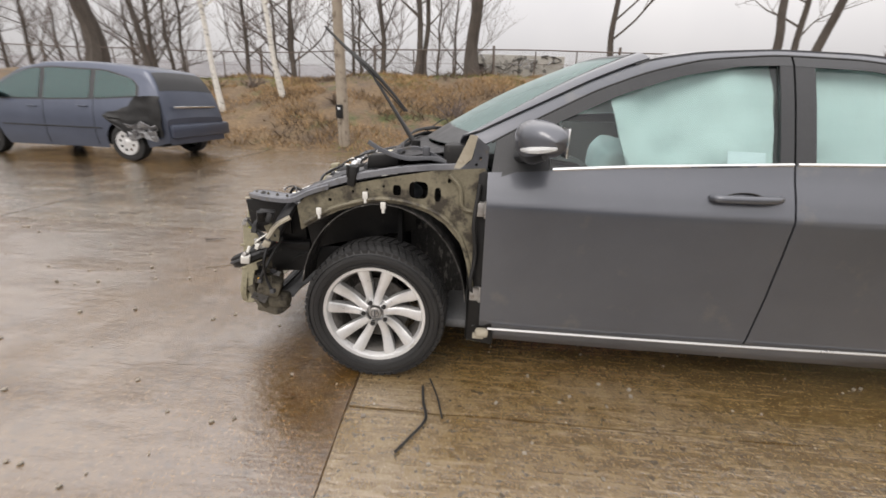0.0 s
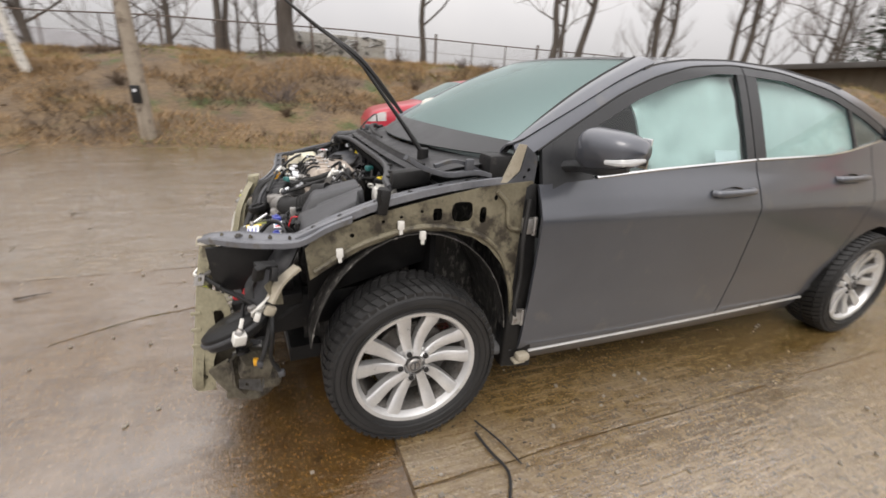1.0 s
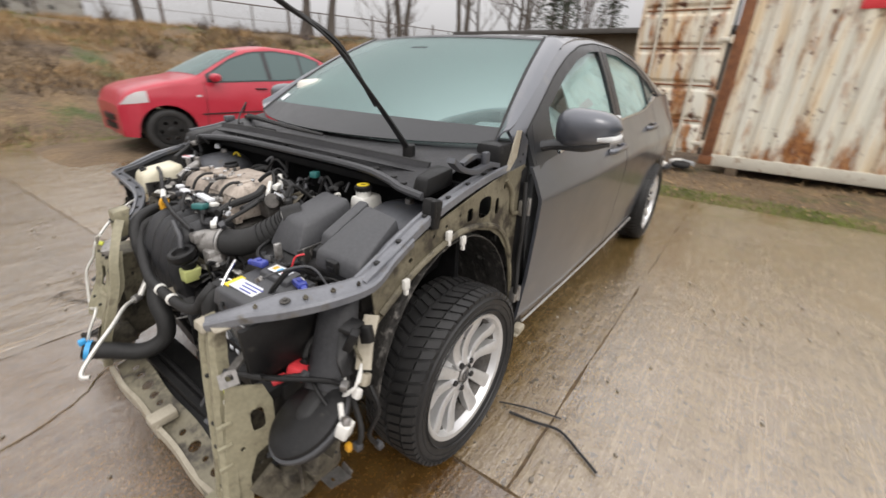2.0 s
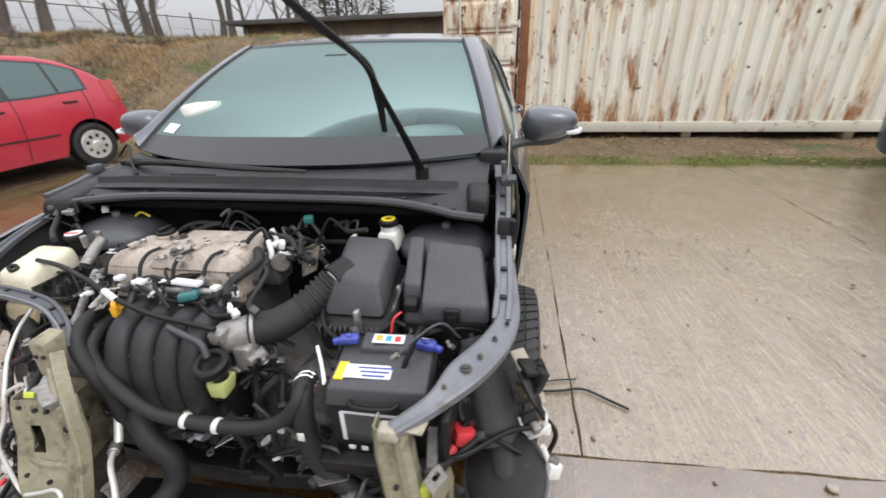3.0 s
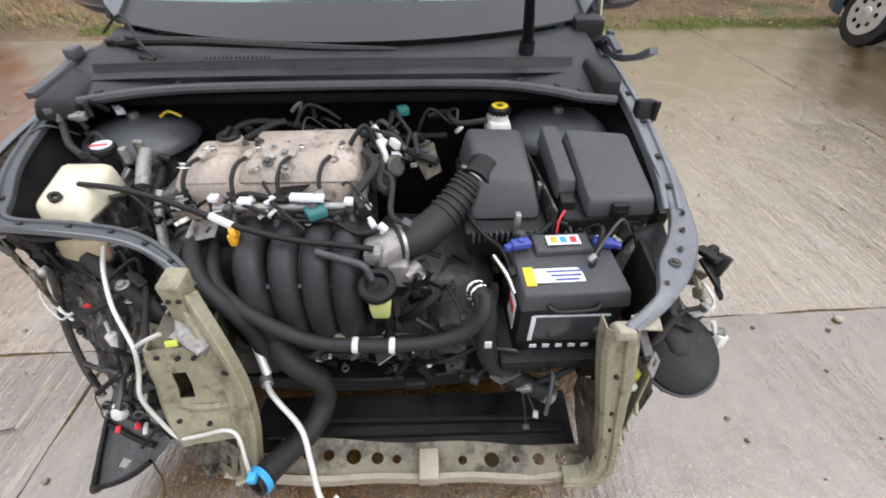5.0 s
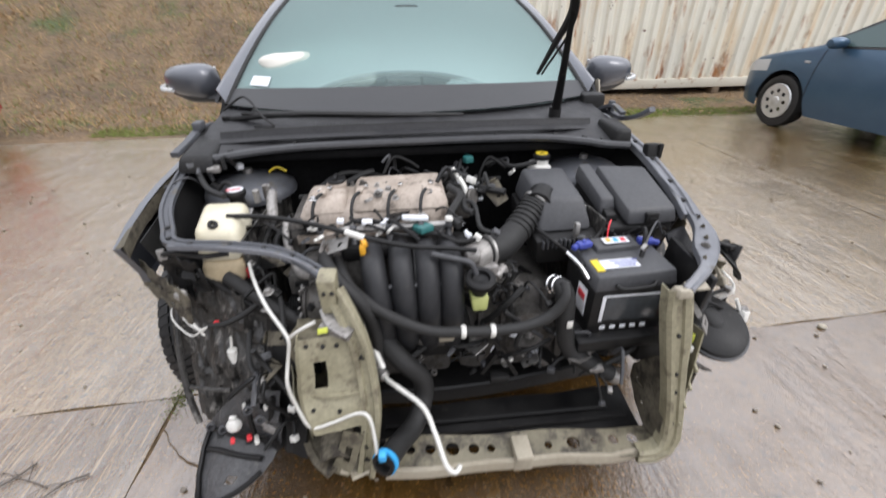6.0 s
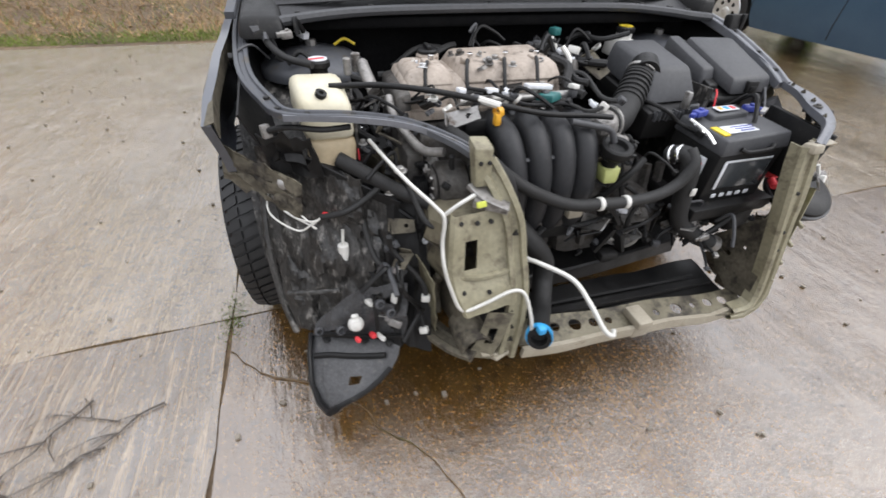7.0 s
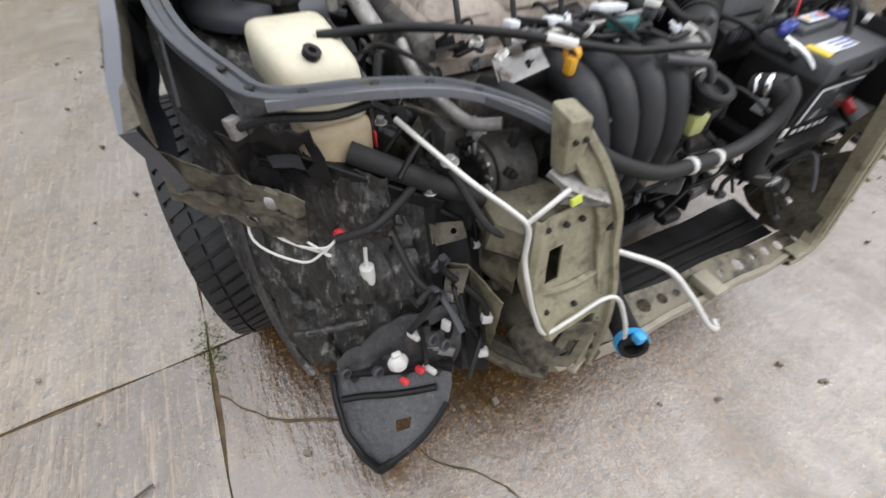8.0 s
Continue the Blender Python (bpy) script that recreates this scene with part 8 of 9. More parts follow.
        part("door_mirror", join(moved(lathe([(0.0005, -0.10), (0.05, -0.09), (0.068, -0.03), (0.066, 0.05), (0.04, 0.095), (0.0005, 0.10)], 18), pose(mx, s * (half(mx, mz) + 0.12), mz + 0.02, 90, 0, 0) @ Matrix.Diagonal((1.1, 0.9, 1, 1))), tube([(mx, s * (half(mx, mz) - 0.02), mz - 0.02), (mx, s * (half(mx, mz) + 0.06), mz)], 0.022, 8)), P.get("mirror_mat", paint), car)
        lx0, lx1, lz0, lz1 = P["lamp"]
        part("head_lamp", side_patch(lx0, lx1, lambda x: lz0 + 0.10 * (x - lx0), lambda x: min(lz1 + 0.10 * (x - lx0), top(x) - 0.05), s, 0.006, 8, 4), "lamp_glass", car, "clear headlamp")
        if P.get("tail"):
            tx0, tx1, tz0, tz1 = P["tail"]
            part("tail_lamp", side_patch(tx0, tx1, const(tz0), const(tz1), s, 0.006, 4, 4), "red_lens", car, "red tail lamp")
        if P.get("repeater"):
            part("indicator", box(P["repeater"][0], s * (half(*P["repeater"]) + 0.004), P["repeater"][1], 0.07, 0.012, 0.03, 0.005), "lamp_glass", car, "clear side indicator")
    for (x0, x1), nm in ((P["screen"], "windscreen"), (P["back"], "rear_window")):
        rr = []
        for i in range(9):
            x = x0 + (x1 - x0) * i / 8
            y1 = half(x, top(x) - 0.055)
            rr.append([(x, y1 * q * 0.93, top(x) - 0.010 * abs(q) ** 3 + 0.012 * (1 - abs(q) ** 4) + 0.004) for q in np.linspace(-1, 1, 9)])
        part(nm, sheet(rr, -0.004), P.get("screen_mat" if nm == "windscreen" else "back_mat", "dark_glass"), car, smooth=60)
    for z0, z1, mat, d in P["front"]:
        part("front_trim", sheet([[(table((0, -0.006), (1, 0.16))(abs(q) ** 2.5), W * taper(0.05) * q * 1.02, z) for q in np.linspace(-1, 1, 13)] for z in np.linspace(z0, z1, 3)], 0.03), mat, car)
    wh = mesh_of("tyre", tyre_piece(P["r"], P["r"] - 0.115, 0.19, 40), "tyre")
    cp = mesh_of("wheel_cover", hub_cap(P["r"] - 0.11), P.get("cap_mat", "alloy"))
    for i, xw in enumerate(arches):
        for s in (-1, 1):
            w = part("wheel", wh, None, car, at=pose(xw, s * (W - 0.115), P["r"], 0, 17 * i, 0 if s < 0 else 180))
            if P.get("no_cap") != i:
                part("wheel_cover", cp, None, w, "silver wheel cover")
            else:
                part("steel_rim", mesh_of("steel_rim", hub_cap(P["r"] - 0.11, 6), "black"), None, w, "black steel rim")
    return car


PROF = [(0.15, 0.90), (0.25, 0.95), (0.40, 0.985), (0.60, 1.0), (0.75, 0.995), (0.90, 0.955), (1.0, 0.915), (1.2, 0.80), (1.42, 0.68), (1.6, 0.6)]
BLUE = dict(L=4.30, W=0.885, r=0.315, wheels=(0.86, 3.46), prof=PROF, sill=[(0, 0.26), (0.4, 0.20), (3.9, 0.22), (4.3, 0.32)],
            top=[(0, 0.62), (0.06, 0.72), (0.3, 0.82), (0.7, 0.91), (1.0, 0.97), (1.12, 1.0), (1.55, 1.24), (1.95, 1.42), (2.4, 1.475), (3.0, 1.46), (3.5, 1.39), (3.85, 1.25), (4.12, 1.0), (4.26, 0.8), (4.3, 0.6)],
            taper=[(0, 0.66), (0.08, 0.80), (0.3, 0.93), (0.7, 0.99), (1.2, 1.0), (3.4, 1.0), (3.9, 0.97), (4.2, 0.90), (4.3, 0.80)],
            belt=[(1.0, 0.98), (1.4, 0.985), (2.4, 1.02), (3.4, 1.09), (3.8, 1.13)], glass_top=[(1.0, 0.98), (1.30, 1.06), (1.7, 1.26), (2.05, 1.36), (2.6, 1.39), (3.2, 1.36), (3.6, 1.26), (3.8, 1.16)],
            win=[(1.28, 2.25), (2.32, 3.05), (3.10, 3.6)], seams=(1.22, 2.28, 3.2), handles=(2.10, 3.02), mirror=(1.42, 1.0), lamp=(0.10, 0.55, 0.60, 0.74), tail=(4.02, 4.24, 0.78, 1.0),
            screen=(1.14, 1.92), back=(3.55, 4.05), front=[(0.30, 0.42, "black", 0.1), (0.50, 0.58, "black", 0.05)], repeater=(1.10, 0.80), glass="dark_glass", cap_mat="alloy")
parked_car("hatchback_car", "dark blue hatchback with silver wheel covers, parked by the container", "blue_paint", BLUE, pose(4.50, -5.69, 0, 0, 0, 180))
RED = dict(L=3.66, W=0.835, r=0.305, wheels=(0.53, 2.90), prof=[(0.15, 0.90), (0.25, 0.95), (0.40, 0.985), (0.60, 1.0), (0.78, 0.99), (0.93, 0.95), (1.05, 0.90), (1.25, 0.80), (1.5, 0.66)],
           sill=[(0, 0.24), (0.4, 0.20), (3.25, 0.22), (3.66, 0.32)],
           top=[(0, 0.62), (0.03, 0.74), (0.10, 0.84), (0.28, 0.92), (0.6, 0.99), (0.85, 1.03), (1.0, 1.06), (1.35, 1.25), (1.75, 1.45), (2.2, 1.52), (2.7, 1.49), (3.02, 1.41), (3.32, 1.26), (3.54, 1.04), (3.63, 0.8), (3.66, 0.6)],
           taper=[(0, 0.70), (0.05, 0.82), (0.2, 0.93), (0.6, 0.99), (1.2, 1.0), (2.9, 1.0), (3.32, 0.96), (3.56, 0.88), (3.66, 0.76)],
           belt=[(0.9, 1.0), (1.3, 0.985), (2.4, 1.01), (3.2, 1.07), (3.5, 1.12)], glass_top=[(0.9, 1.0), (1.15, 1.06), (1.55, 1.29), (1.9, 1.40), (2.3, 1.43), (2.8, 1.38), (3.2, 1.25), (3.45, 1.13)],
           win=[(1.18, 2.06), (2.14, 2.68), (2.72, 3.05)], seams=(1.05, 2.10, 2.98), handles=(1.92, 2.78), mirror=(1.22, 1.02), lamp=(0.03, 0.34, 0.68, 0.83), tail=(3.34, 3.56, 0.85, 1.15),
           screen=(1.02, 1.72), back=(3.06, 3.48), front=[(0.32, 0.40, "black", 0.1), (0.44, 0.52, "black", 0.05)], rub=0.52, repeater=(0.98, 0.78), handle_mat="black", no_cap=0, screen_mat="fog_glass")
parked_car("hatchback_car", "small red hatchback with a black front wheel, parked under the bank", "red_paint", RED, pose(1.08, 6.06, 0.045, 0, 0, -6) @ Matrix.Diagonal((0.985, 1, 0.955, 1)))
MPV = dict(L=4.47, W=0.875, r=0.315, wheels=(0.92, 3.72), prof=[(0.15, 0.90), (0.25, 0.95), (0.40, 0.985), (0.60, 1.0), (0.80, 0.99), (0.95, 0.95), (1.1, 0.90), (1.3, 0.81), (1.62, 0.68)],
           sill=[(0, 0.26), (0.4, 0.20), (4.0, 0.22), (4.47, 0.34)],
           top=[(0, 0.60), (0.06, 0.72), (0.3, 0.86), (0.7, 0.97), (0.95, 1.06), (1.35, 1.30), (1.75, 1.52), (2.2, 1.62), (3.0, 1.64), (3.7, 1.60), (4.16, 1.54), (4.31, 1.34), (4.42, 1.02), (4.46, 0.8), (4.47, 0.6)],
           taper=[(0, 0.64), (0.08, 0.80), (0.3, 0.94), (0.7, 0.99), (1.2, 1.0), (3.7, 1.0), (4.2, 0.97), (4.4, 0.93), (4.47, 0.86)],
           belt=[(0.9, 1.02), (1.4, 0.99), (2.4, 1.01), (3.4, 1.05), (4.0, 1.10)], glass_top=[(0.9, 1.02), (1.2, 1.10), (1.6, 1.36), (1.95, 1.48), (2.4, 1.51), (3.4, 1.48), (3.9, 1.36), (4.05, 1.2)],
           win=[(1.25, 2.15), (2.24, 3.12), (3.22, 3.98)], seams=(1.15, 2.2, 3.17), handles=(2.02, 3.0), mirror=(1.35, 1.04), lamp=(0.08, 0.5, 0.66, 0.82), tail=None,
           screen=(0.98, 1.72), back=(4.20, 4.36), front=[(0.32, 0.42, "black", 0.1)], rub=0.55, glass="side_glass", back_mat="paint_dark")
mpv = parked_car("people_carrier", "slate blue people carrier with a smashed rear corner", "mpv_paint", MPV, pose(-9.35, 5.5, 0, 0, 0, -2.5))
rows = []
for i in range(13):
    rows.append([(3.42 + 1.03 * i / 12, -0.925 + 0.05 * (i / 12) ** 2 + 0.085 * (j / 9) ** 2 + 0.05 * noise.noise(Vector((i * 0.6, j * 0.7, 3))), max(0.44, 0.74 - 0.30 * i / 5) + (0.06 + 0.60 * min(1, i / 7)) * j / 9 + 0.03 * noise.noise(Vector((i * 0.5, j * 0.5, 8)))) for j in range(10)])
part("crushed_panel", sheet(rows, 0.01), "black", mpv, "black crushed rear corner")
rows = []
for i in range(10):
    rows.append([(3.85 + 0.55 * i / 9 + 0.03 * noise.noise(Vector((i, j, 0))), -0.93 + 0.11 * noise.noise(Vector((i * 0.9, j * 0.9, 5))), 0.40 + 0.24 * j / 5 - 0.04 * math.sin(i) + 0.02 * (j % 2)) for j in range(6)])
part("torn_bumper", sheet(rows, 0.012), "torn", mpv, "torn pale bumper skin")
part("rear_bumper", box(4.44, 0.10, 0.52, 0.16, 1.62, 0.24, 0.05), "mpv_paint", mpv, "sagging rear bumper")
part("tailgate_strip", box(4.475, 0.0, 0.93, 0.03, 1.1, 0.035, 0.008), "chrome", mpv, "chrome tailgate strip")


# ---- container ----
def rust_material():
    """Cream paint with rust that has run down the sheet, heavier towards the door end."""
    m = bpy.data.materials.new("rusty_cream_paint")
    m.use_nodes = True
    n, l = m.node_tree.nodes, m.node_tree.links
    p = n["Principled BSDF"]
    geo = n.new("ShaderNodeNewGeometry")

    def tex(scale, stretch, detail=8.0, rough=0.65):
        mp = n.new("ShaderNodeMapping")
        mp.inputs["Scale"].default_value = stretch
        l.new(geo.outputs["Position"], mp.inputs["Vector"])
        t = n.new("ShaderNodeTexNoise")
        t.inputs["Scale"].default_value, t.inputs["Detail"].default_value, t.inputs["Roughness"].default_value = scale, detail, rough
        l.new(mp.outputs["Vector"], t.inputs["Vector"])
        return t.outputs["Fac"]

    def rng(src, a, b, c=0.0, e=1.0):
        r = n.new("ShaderNodeMapRange")
        for k, val in zip(("From Min", "From Max", "To Min", "To Max"), (a, b, c, e)):
            r.inputs[k].default_value = val
        l.new(src, r.inputs["Value"])
        return r.outputs["Result"]

    def add(*src):
        out = src[0]
        for s in src[1:]:
            x = n.new("ShaderNodeMath")
            x.operation = "ADD"
            l.new(out, x.inputs[0])
            l.new(s, x.inputs[1])
            out = x.outputs["Value"]
        return out

    def mixed(fac, a, b):
        x = n.new("ShaderNodeMixRGB")
        l.new(fac, x.inputs["Fac"])
        for k, c in (("Color1", a), ("Color2", b)):
            if isinstance(c, tuple):
                x.inputs[k].default_value = (*c, 1)
            else:
                l.new(c, x.inputs[k])
        return x.outputs["Color"]

    sep = n.new("ShaderNodeSeparateXYZ")
    l.new(geo.outputs["Position"], sep.inputs[0])
    near = rng(sep.outputs["Y"], -3.2, -0.6, 0.0, 0.065)
    low = rng(sep.outputs["Z"], 0.25, 1.0, 0.085, 0.0)
    runs = tex(3.2, (1, 1.6, 0.42))
    chips = tex(7.5, (1, 1, 0.8))
    fac = rng(add(runs, near, low), 0.560, 0.68)
    spots = rng(add(chips, near), 0.640, 0.69)
    tint = tex(1.3, (1, 1, 0.5), 4)
    paint = mixed(rng(tint, 0.35, 0.65), (0.66, 0.64, 0.56), (0.74, 0.71, 0.60))
    paint = mixed(rng(add(tex(2.0, (1, 2.2, 0.22)), near), 0.50, 0.70, 0.0, 0.65), paint, (0.60, 0.38, 0.15))
    rust = mixed(rng(tex(16, (1, 1, 1)), 0.35, 0.65), (0.17, 0.06, 0.024), (0.40, 0.175, 0.055))
    c = mixed(fac, paint, rust)
    c = mixed(spots, c, (0.11, 0.045, 0.025))
    l.new(c, p.inputs["Base Color"])
    p.inputs["Roughness"].default_value = 0.62
    b = n.new("ShaderNodeBump")
    b.inputs["Strength"].default_value, b.inputs["Distance"].default_value = 0.5, 0.004
    l.new(tex(40, (1, 1, 1)), b.inputs["Height"])
    l.new(b.outputs["Normal"], p.inputs["Normal"])
    return m


M["rusty"] = rust_material()
M["rust"] = surface("brown_rust", (0.14, 0.055, 0.026), (0.27, 0.11, 0.045), 9, rough=0.8, grain=0.3, bump=0.003, bump_scale=50)
M["rail_cream"] = surface("stained_cream_rail", (0.52, 0.49, 0.41), (0.60, 0.57, 0.48), 3, rough=0.65, grain=0.12, spots=(0.24, 0.13, 0.06), spot_scale=6, spot_at=0.62)
CX, CY, CZ = 6.0, -0.86, 0.13
box_car = root("shipping_container", pose(CX, CY, 0), "rusty cream shipping container with one door swung open", "container", local=False)
prof, y = [], CY - 0.13
while y > CY - 12.05:
    prof += [(0.0, y), (0.0, y - 0.07), (0.036, y - 0.105), (0.036, y - 0.175), ]
    y -= 0.21
part("side_wall", sheet([[(CX + 0.012 + d, yy, z) for d, yy in prof] for z in (CZ + 0.15, 0.9, 1.6, CZ + 2.45)], 0.003), "rusty", box_car, "corrugated rusty side wall", smooth=25)
part("bottom_rail", box(CX + 0.05, CY - 6.1, CZ + 0.07, 0.10, 12.0, 0.16, 0.012), "rail_cream", box_car, "cream bottom rail")
part("top_rail", box(CX + 0.05, CY - 6.1, CZ + 2.52, 0.10, 12.0, 0.12, 0.012), "rail_cream", box_car)
part("roof", box(CX + 1.22, CY - 6.1, CZ + 2.56, 2.3, 12.1, 0.03, 0.01), "rust", box_car)
part("floor", box(CX + 1.22, CY - 6.1, CZ + 0.10, 2.25, 12.0, 0.10, 0.01), "rust", box_car)
part("far_wall", box(CX + 2.42, CY - 6.1, CZ + 1.3, 0.04, 12.1, 2.5, 0.01), "rust", box_car)
part("end_wall", box(CX + 1.22, CY - 12.16, CZ + 1.3, 2.4, 0.05, 2.5, 0.01), "rust", box_car)
for yy in (CY - 0.06, CY - 12.14):
    part("corner_post", join(box(CX + 0.06, yy, CZ + 1.3, 0.13, 0.13, 2.36, 0.012), box(CX + 0.07, yy, CZ + 0.06, 0.17, 0.17, 0.12, 0.01), box(CX + 0.07, yy, CZ + 2.54, 0.17, 0.17, 0.12, 0.01)), "rust", box_car, "rusty brown corner post")
part("corner_post", box(CX + 2.38, CY - 0.06, CZ + 1.3, 0.13, 0.13, 2.5, 0.012), "rust", box_car)
part("closed_door", join(*[box(CX + 1.83, CY - 0.04, CZ + 0.35 + 0.46 * k, 1.1, 0.05, 0.40, 0.015) for k in range(5)]), "rusty", box_car)
DY = CY + 0.055
door = part("door", box(CX + 0.0, DY + 0.57, CZ + 1.28, 0.035, 1.12, 2.30, 0.008), "rusty", box_car, "open door of horizontally pressed rusty sheet")
for k in range(5):
    z = CZ + 0.34 + 0.46 * k
    part("door_panel", hexa([(CX - 0.018, DY + 0.05, z - 0.19), (CX - 0.018, DY + 1.09, z - 0.19), (CX - 0.018, DY + 1.09, z + 0.19), (CX - 0.018, DY + 0.05, z + 0.19)],
                            [(CX - 0.044, DY + 0.09, z - 0.15), (CX - 0.044, DY + 1.05, z - 0.15), (CX - 0.044, DY + 1.05, z + 0.15), (CX - 0.044, DY + 0.09, z + 0.15)], 0.006), "rusty", door)
    part("panel_crease", box(CX - 0.022, DY + 0.57, z + 0.23, 0.014, 1.0, 0.02, 0.004), "rust", door)
for yy in (DY + 0.30, DY + 0.86):
    part("lock_rod", cyl((CX - 0.07, yy, CZ + 0.08), (CX - 0.07, yy, CZ + 2.5), 0.017, 10), "rail_cream", door, "cream lock rod")
for k in range(4):
    z = CZ + 0.28 + 0.66 * k
    part("hinge", join(box(CX - 0.025, DY + 0.03, z, 0.05, 0.16, 0.05, 0.01), cyl((CX - 0.045, DY - 0.03, z - 0.05), (CX - 0.045, DY - 0.03, z + 0.05), 0.02, 12)), "rusty", door, "rusty hinge")
part("door_seal", box(CX + 0.005, DY - 0.015, CZ + 1.28, 0.02, 0.03, 2.3, 0.004), "rubber", door, "black door gap")
part("marking", box(CX + 0.008, CY - 1.46, CZ + 1.97, 0.006, 0.72, 0.16, 0.002), "red", box_car, "faded red painted block")
for yy in np.linspace(CY - 0.4, CY - 11.8, 6):
    thing("timber_block", box(CX + 0.25, yy, 0.055, 0.5, 0.14, 0.15, 0.01), surface("wet_timber", (0.10, 0.07, 0.045), (0.15, 0.11, 0.07), 8, rough=0.8, grain=0.3), "wet timber block under the container", "timber", "blocks under the container")
r = random.Random(9)
for k in range(9):
    c = (5.75 + r.uniform(-0.2, 0.25), -0.35 + r.uniform(-0.35, 0.75), 0.09 + r.uniform(0, 0.05))
    thing("rag", pillow(c, (0.10, 0.13, 0.05), k + 3, 0.8, 8), ["label", "seat", "white", "rubber", "blue", "box"][k % 6], "crumpled scrap of cloth and foil beside the container", "rubbish", "rubbish heap", smooth=50)

# ---- fence, pole, walls ----
fence = root("wire_fence", pose(0, 14.55, 2.05), "tall rusty wire fence along the top of the bank", "fence", local=False)
M["fence"] = surface("weathered_fence_metal", (0.10, 0.085, 0.075), (0.17, 0.14, 0.12), 8, rough=0.6, rough2=0.8, metal=0.4, grain=0.2, spots=(0.16, 0.08, 0.05), spot_scale=14, spot_at=0.6)
r = random.Random(2)
posts = np.arange(-31.0, 34, 1.52)
for k, x in enumerate(posts):
    g = bank_height(x, 14.55)
    lean = r.uniform(-0.05, 0.05)
    thick = 0.05 if k % 3 == 0 else 0.026
    part("post", tube([(x, 14.55, g - 0.2), (x + lean, 14.55, g + 1.02 + (0.15 if k % 3 == 0 else 0))], thick, 6), "fence", fence)
part("top_rail", tube([(x, 14.55, bank_height(x, 14.55) * 0.35 + crest(x) * 0.65 + 1.02 + 0.01 * math.sin(x)) for x in np.arange(-31, 34.5, 3.0)], 0.024, 6, 3), "fence", fence, "thin rusty top rail")
for h in (0.10, 0.55):
    part("wire", tube([(x, 14.55, bank_height(x, 14.55) * 0.35 + crest(x) * 0.65 + h) for x in np.arange(-31, 34.5, 3.0)], 0.006, 4, 2), "fence", fence)
vw, fw = [], []
x = -31.0
while x < 34:
    for s in (-1, 1):
        o = len(vw)
        z0, z1 = crest(x), crest(x + s * 0.98) + 0.98
        vw += [(x, 14.55, z0), (x + 0.006, 14.55, z0), (x + s * 0.98 + 0.006, 14.55, z1), (x + s * 0.98, 14.55, z1)]
        fw.append((o, o + 1, o + 2, o + 3))
    x += 0.11
tagged(part("wire_mesh", (vw, fw), "fence", fence, smooth=0), kind="stuff")
M["pole"] = surface("weathered_concrete_pole", (0.24, 0.20, 0.155), (0.33, 0.285, 0.225), 5, rough=0.85, grain=0.2, bump=0.004, bump_scale=30, spots=(0.13, 0.10, 0.075), spot_scale=7, spot_at=0.62)
pole = thing("power_pole", tube([(-2.72, 7.42, 0.0), (-2.76, 7.44, 3.5), (-2.80, 7.46, 8.5)], [0.135, 0.11, 0.085], 12), "pole", "tall grey-brown concrete pole at the foot of the bank", "pole")
pbox = part("meter_box", box(-2.76, 7.285, 0.90, 0.15, 0.09, 0.30, 0.012), "black", pole, "black meter box")
part("box_window", box(-2.76, 7.237, 0.965, 0.05, 0.012, 0.05, 0.004), "label", pbox, "small pale window")
part("meter_conduit", tube([(-2.76, 7.29, 0.75), (-2.75, 7.285, 0.30), (-2.75, 7.285, 0.02)], 0.02, 8), "pole", pole)
M["graf_wall"] = surface("stained_grey_wall", (0.32, 0.31, 0.28), (0.46, 0.45, 0.41), 3, rough=0.85, grain=0.15, spots=(0.10, 0.10, 0.09), spot_scale=3.4, spot_at=0.58, spot_soft=0.03)
gw = thing("low_wall", join(box(1.95, 15.05, 2.50, 3.3, 0.2, 0.95, 0.03), box(0.2, 15.05, 2.38, 0.8, 0.2, 0.6, 0.03)), "graf_wall", "grey concrete wall with dark painted scrawls", "wall")
r = random.Random(11)
for k in range(22):
    cx, cz = r.uniform(0.4, 3.4), r.uniform(2.25, 2.9)
    pts = [(cx + r.uniform(-0.25, 0.25), 14.94, cz + r.uniform(-0.2, 0.2)) for _ in range(4)]
    part("scrawl", tube(pts, 0.035, 4, 5, flat=0.3), "black" if k % 3 else "label", gw)
M["shed"] = surface("brown_plank_wall", (0.11, 0.085, 0.06), (0.17, 0.14, 0.10), 2, rough=0.85, grain=0.25, stretch=(1, 1, 0.2))
M["roof_sheet"] = surface("dark_roof_felt", (0.06, 0.055, 0.05), (0.09, 0.085, 0.08), 3, rough=0.8, grain=0.2)
shed = root("shed", pose(15, 5.5, 0), "long low brown shed with a flat dark roof", "shed", local=False)
part("wall", box(15.5, 4.0, 1.15, 5.0, 8.2, 2.4, 0.02), "shed", shed)
part("roof", box(15.4, 4.0, 2.40, 5.6, 8.8, 0.14, 0.02), "roof_sheet", shed)
for k in range(14):
    part("batten", box(12.97, 0.1 + 0.60 * k, 1.15, 0.04, 0.05, 2.35, 0.01), "shed", shed)
M["far_roof"] = surface("far_grey_roof", (0.17, 0.165, 0.17), (0.22, 0.215, 0.22), 1, rough=0.8, grain=0.1)
M["far_wall"] = surface("far_brown_wall", (0.16, 0.12, 0.095), (0.20, 0.155, 0.125), 1, rough=0.9, grain=0.15)
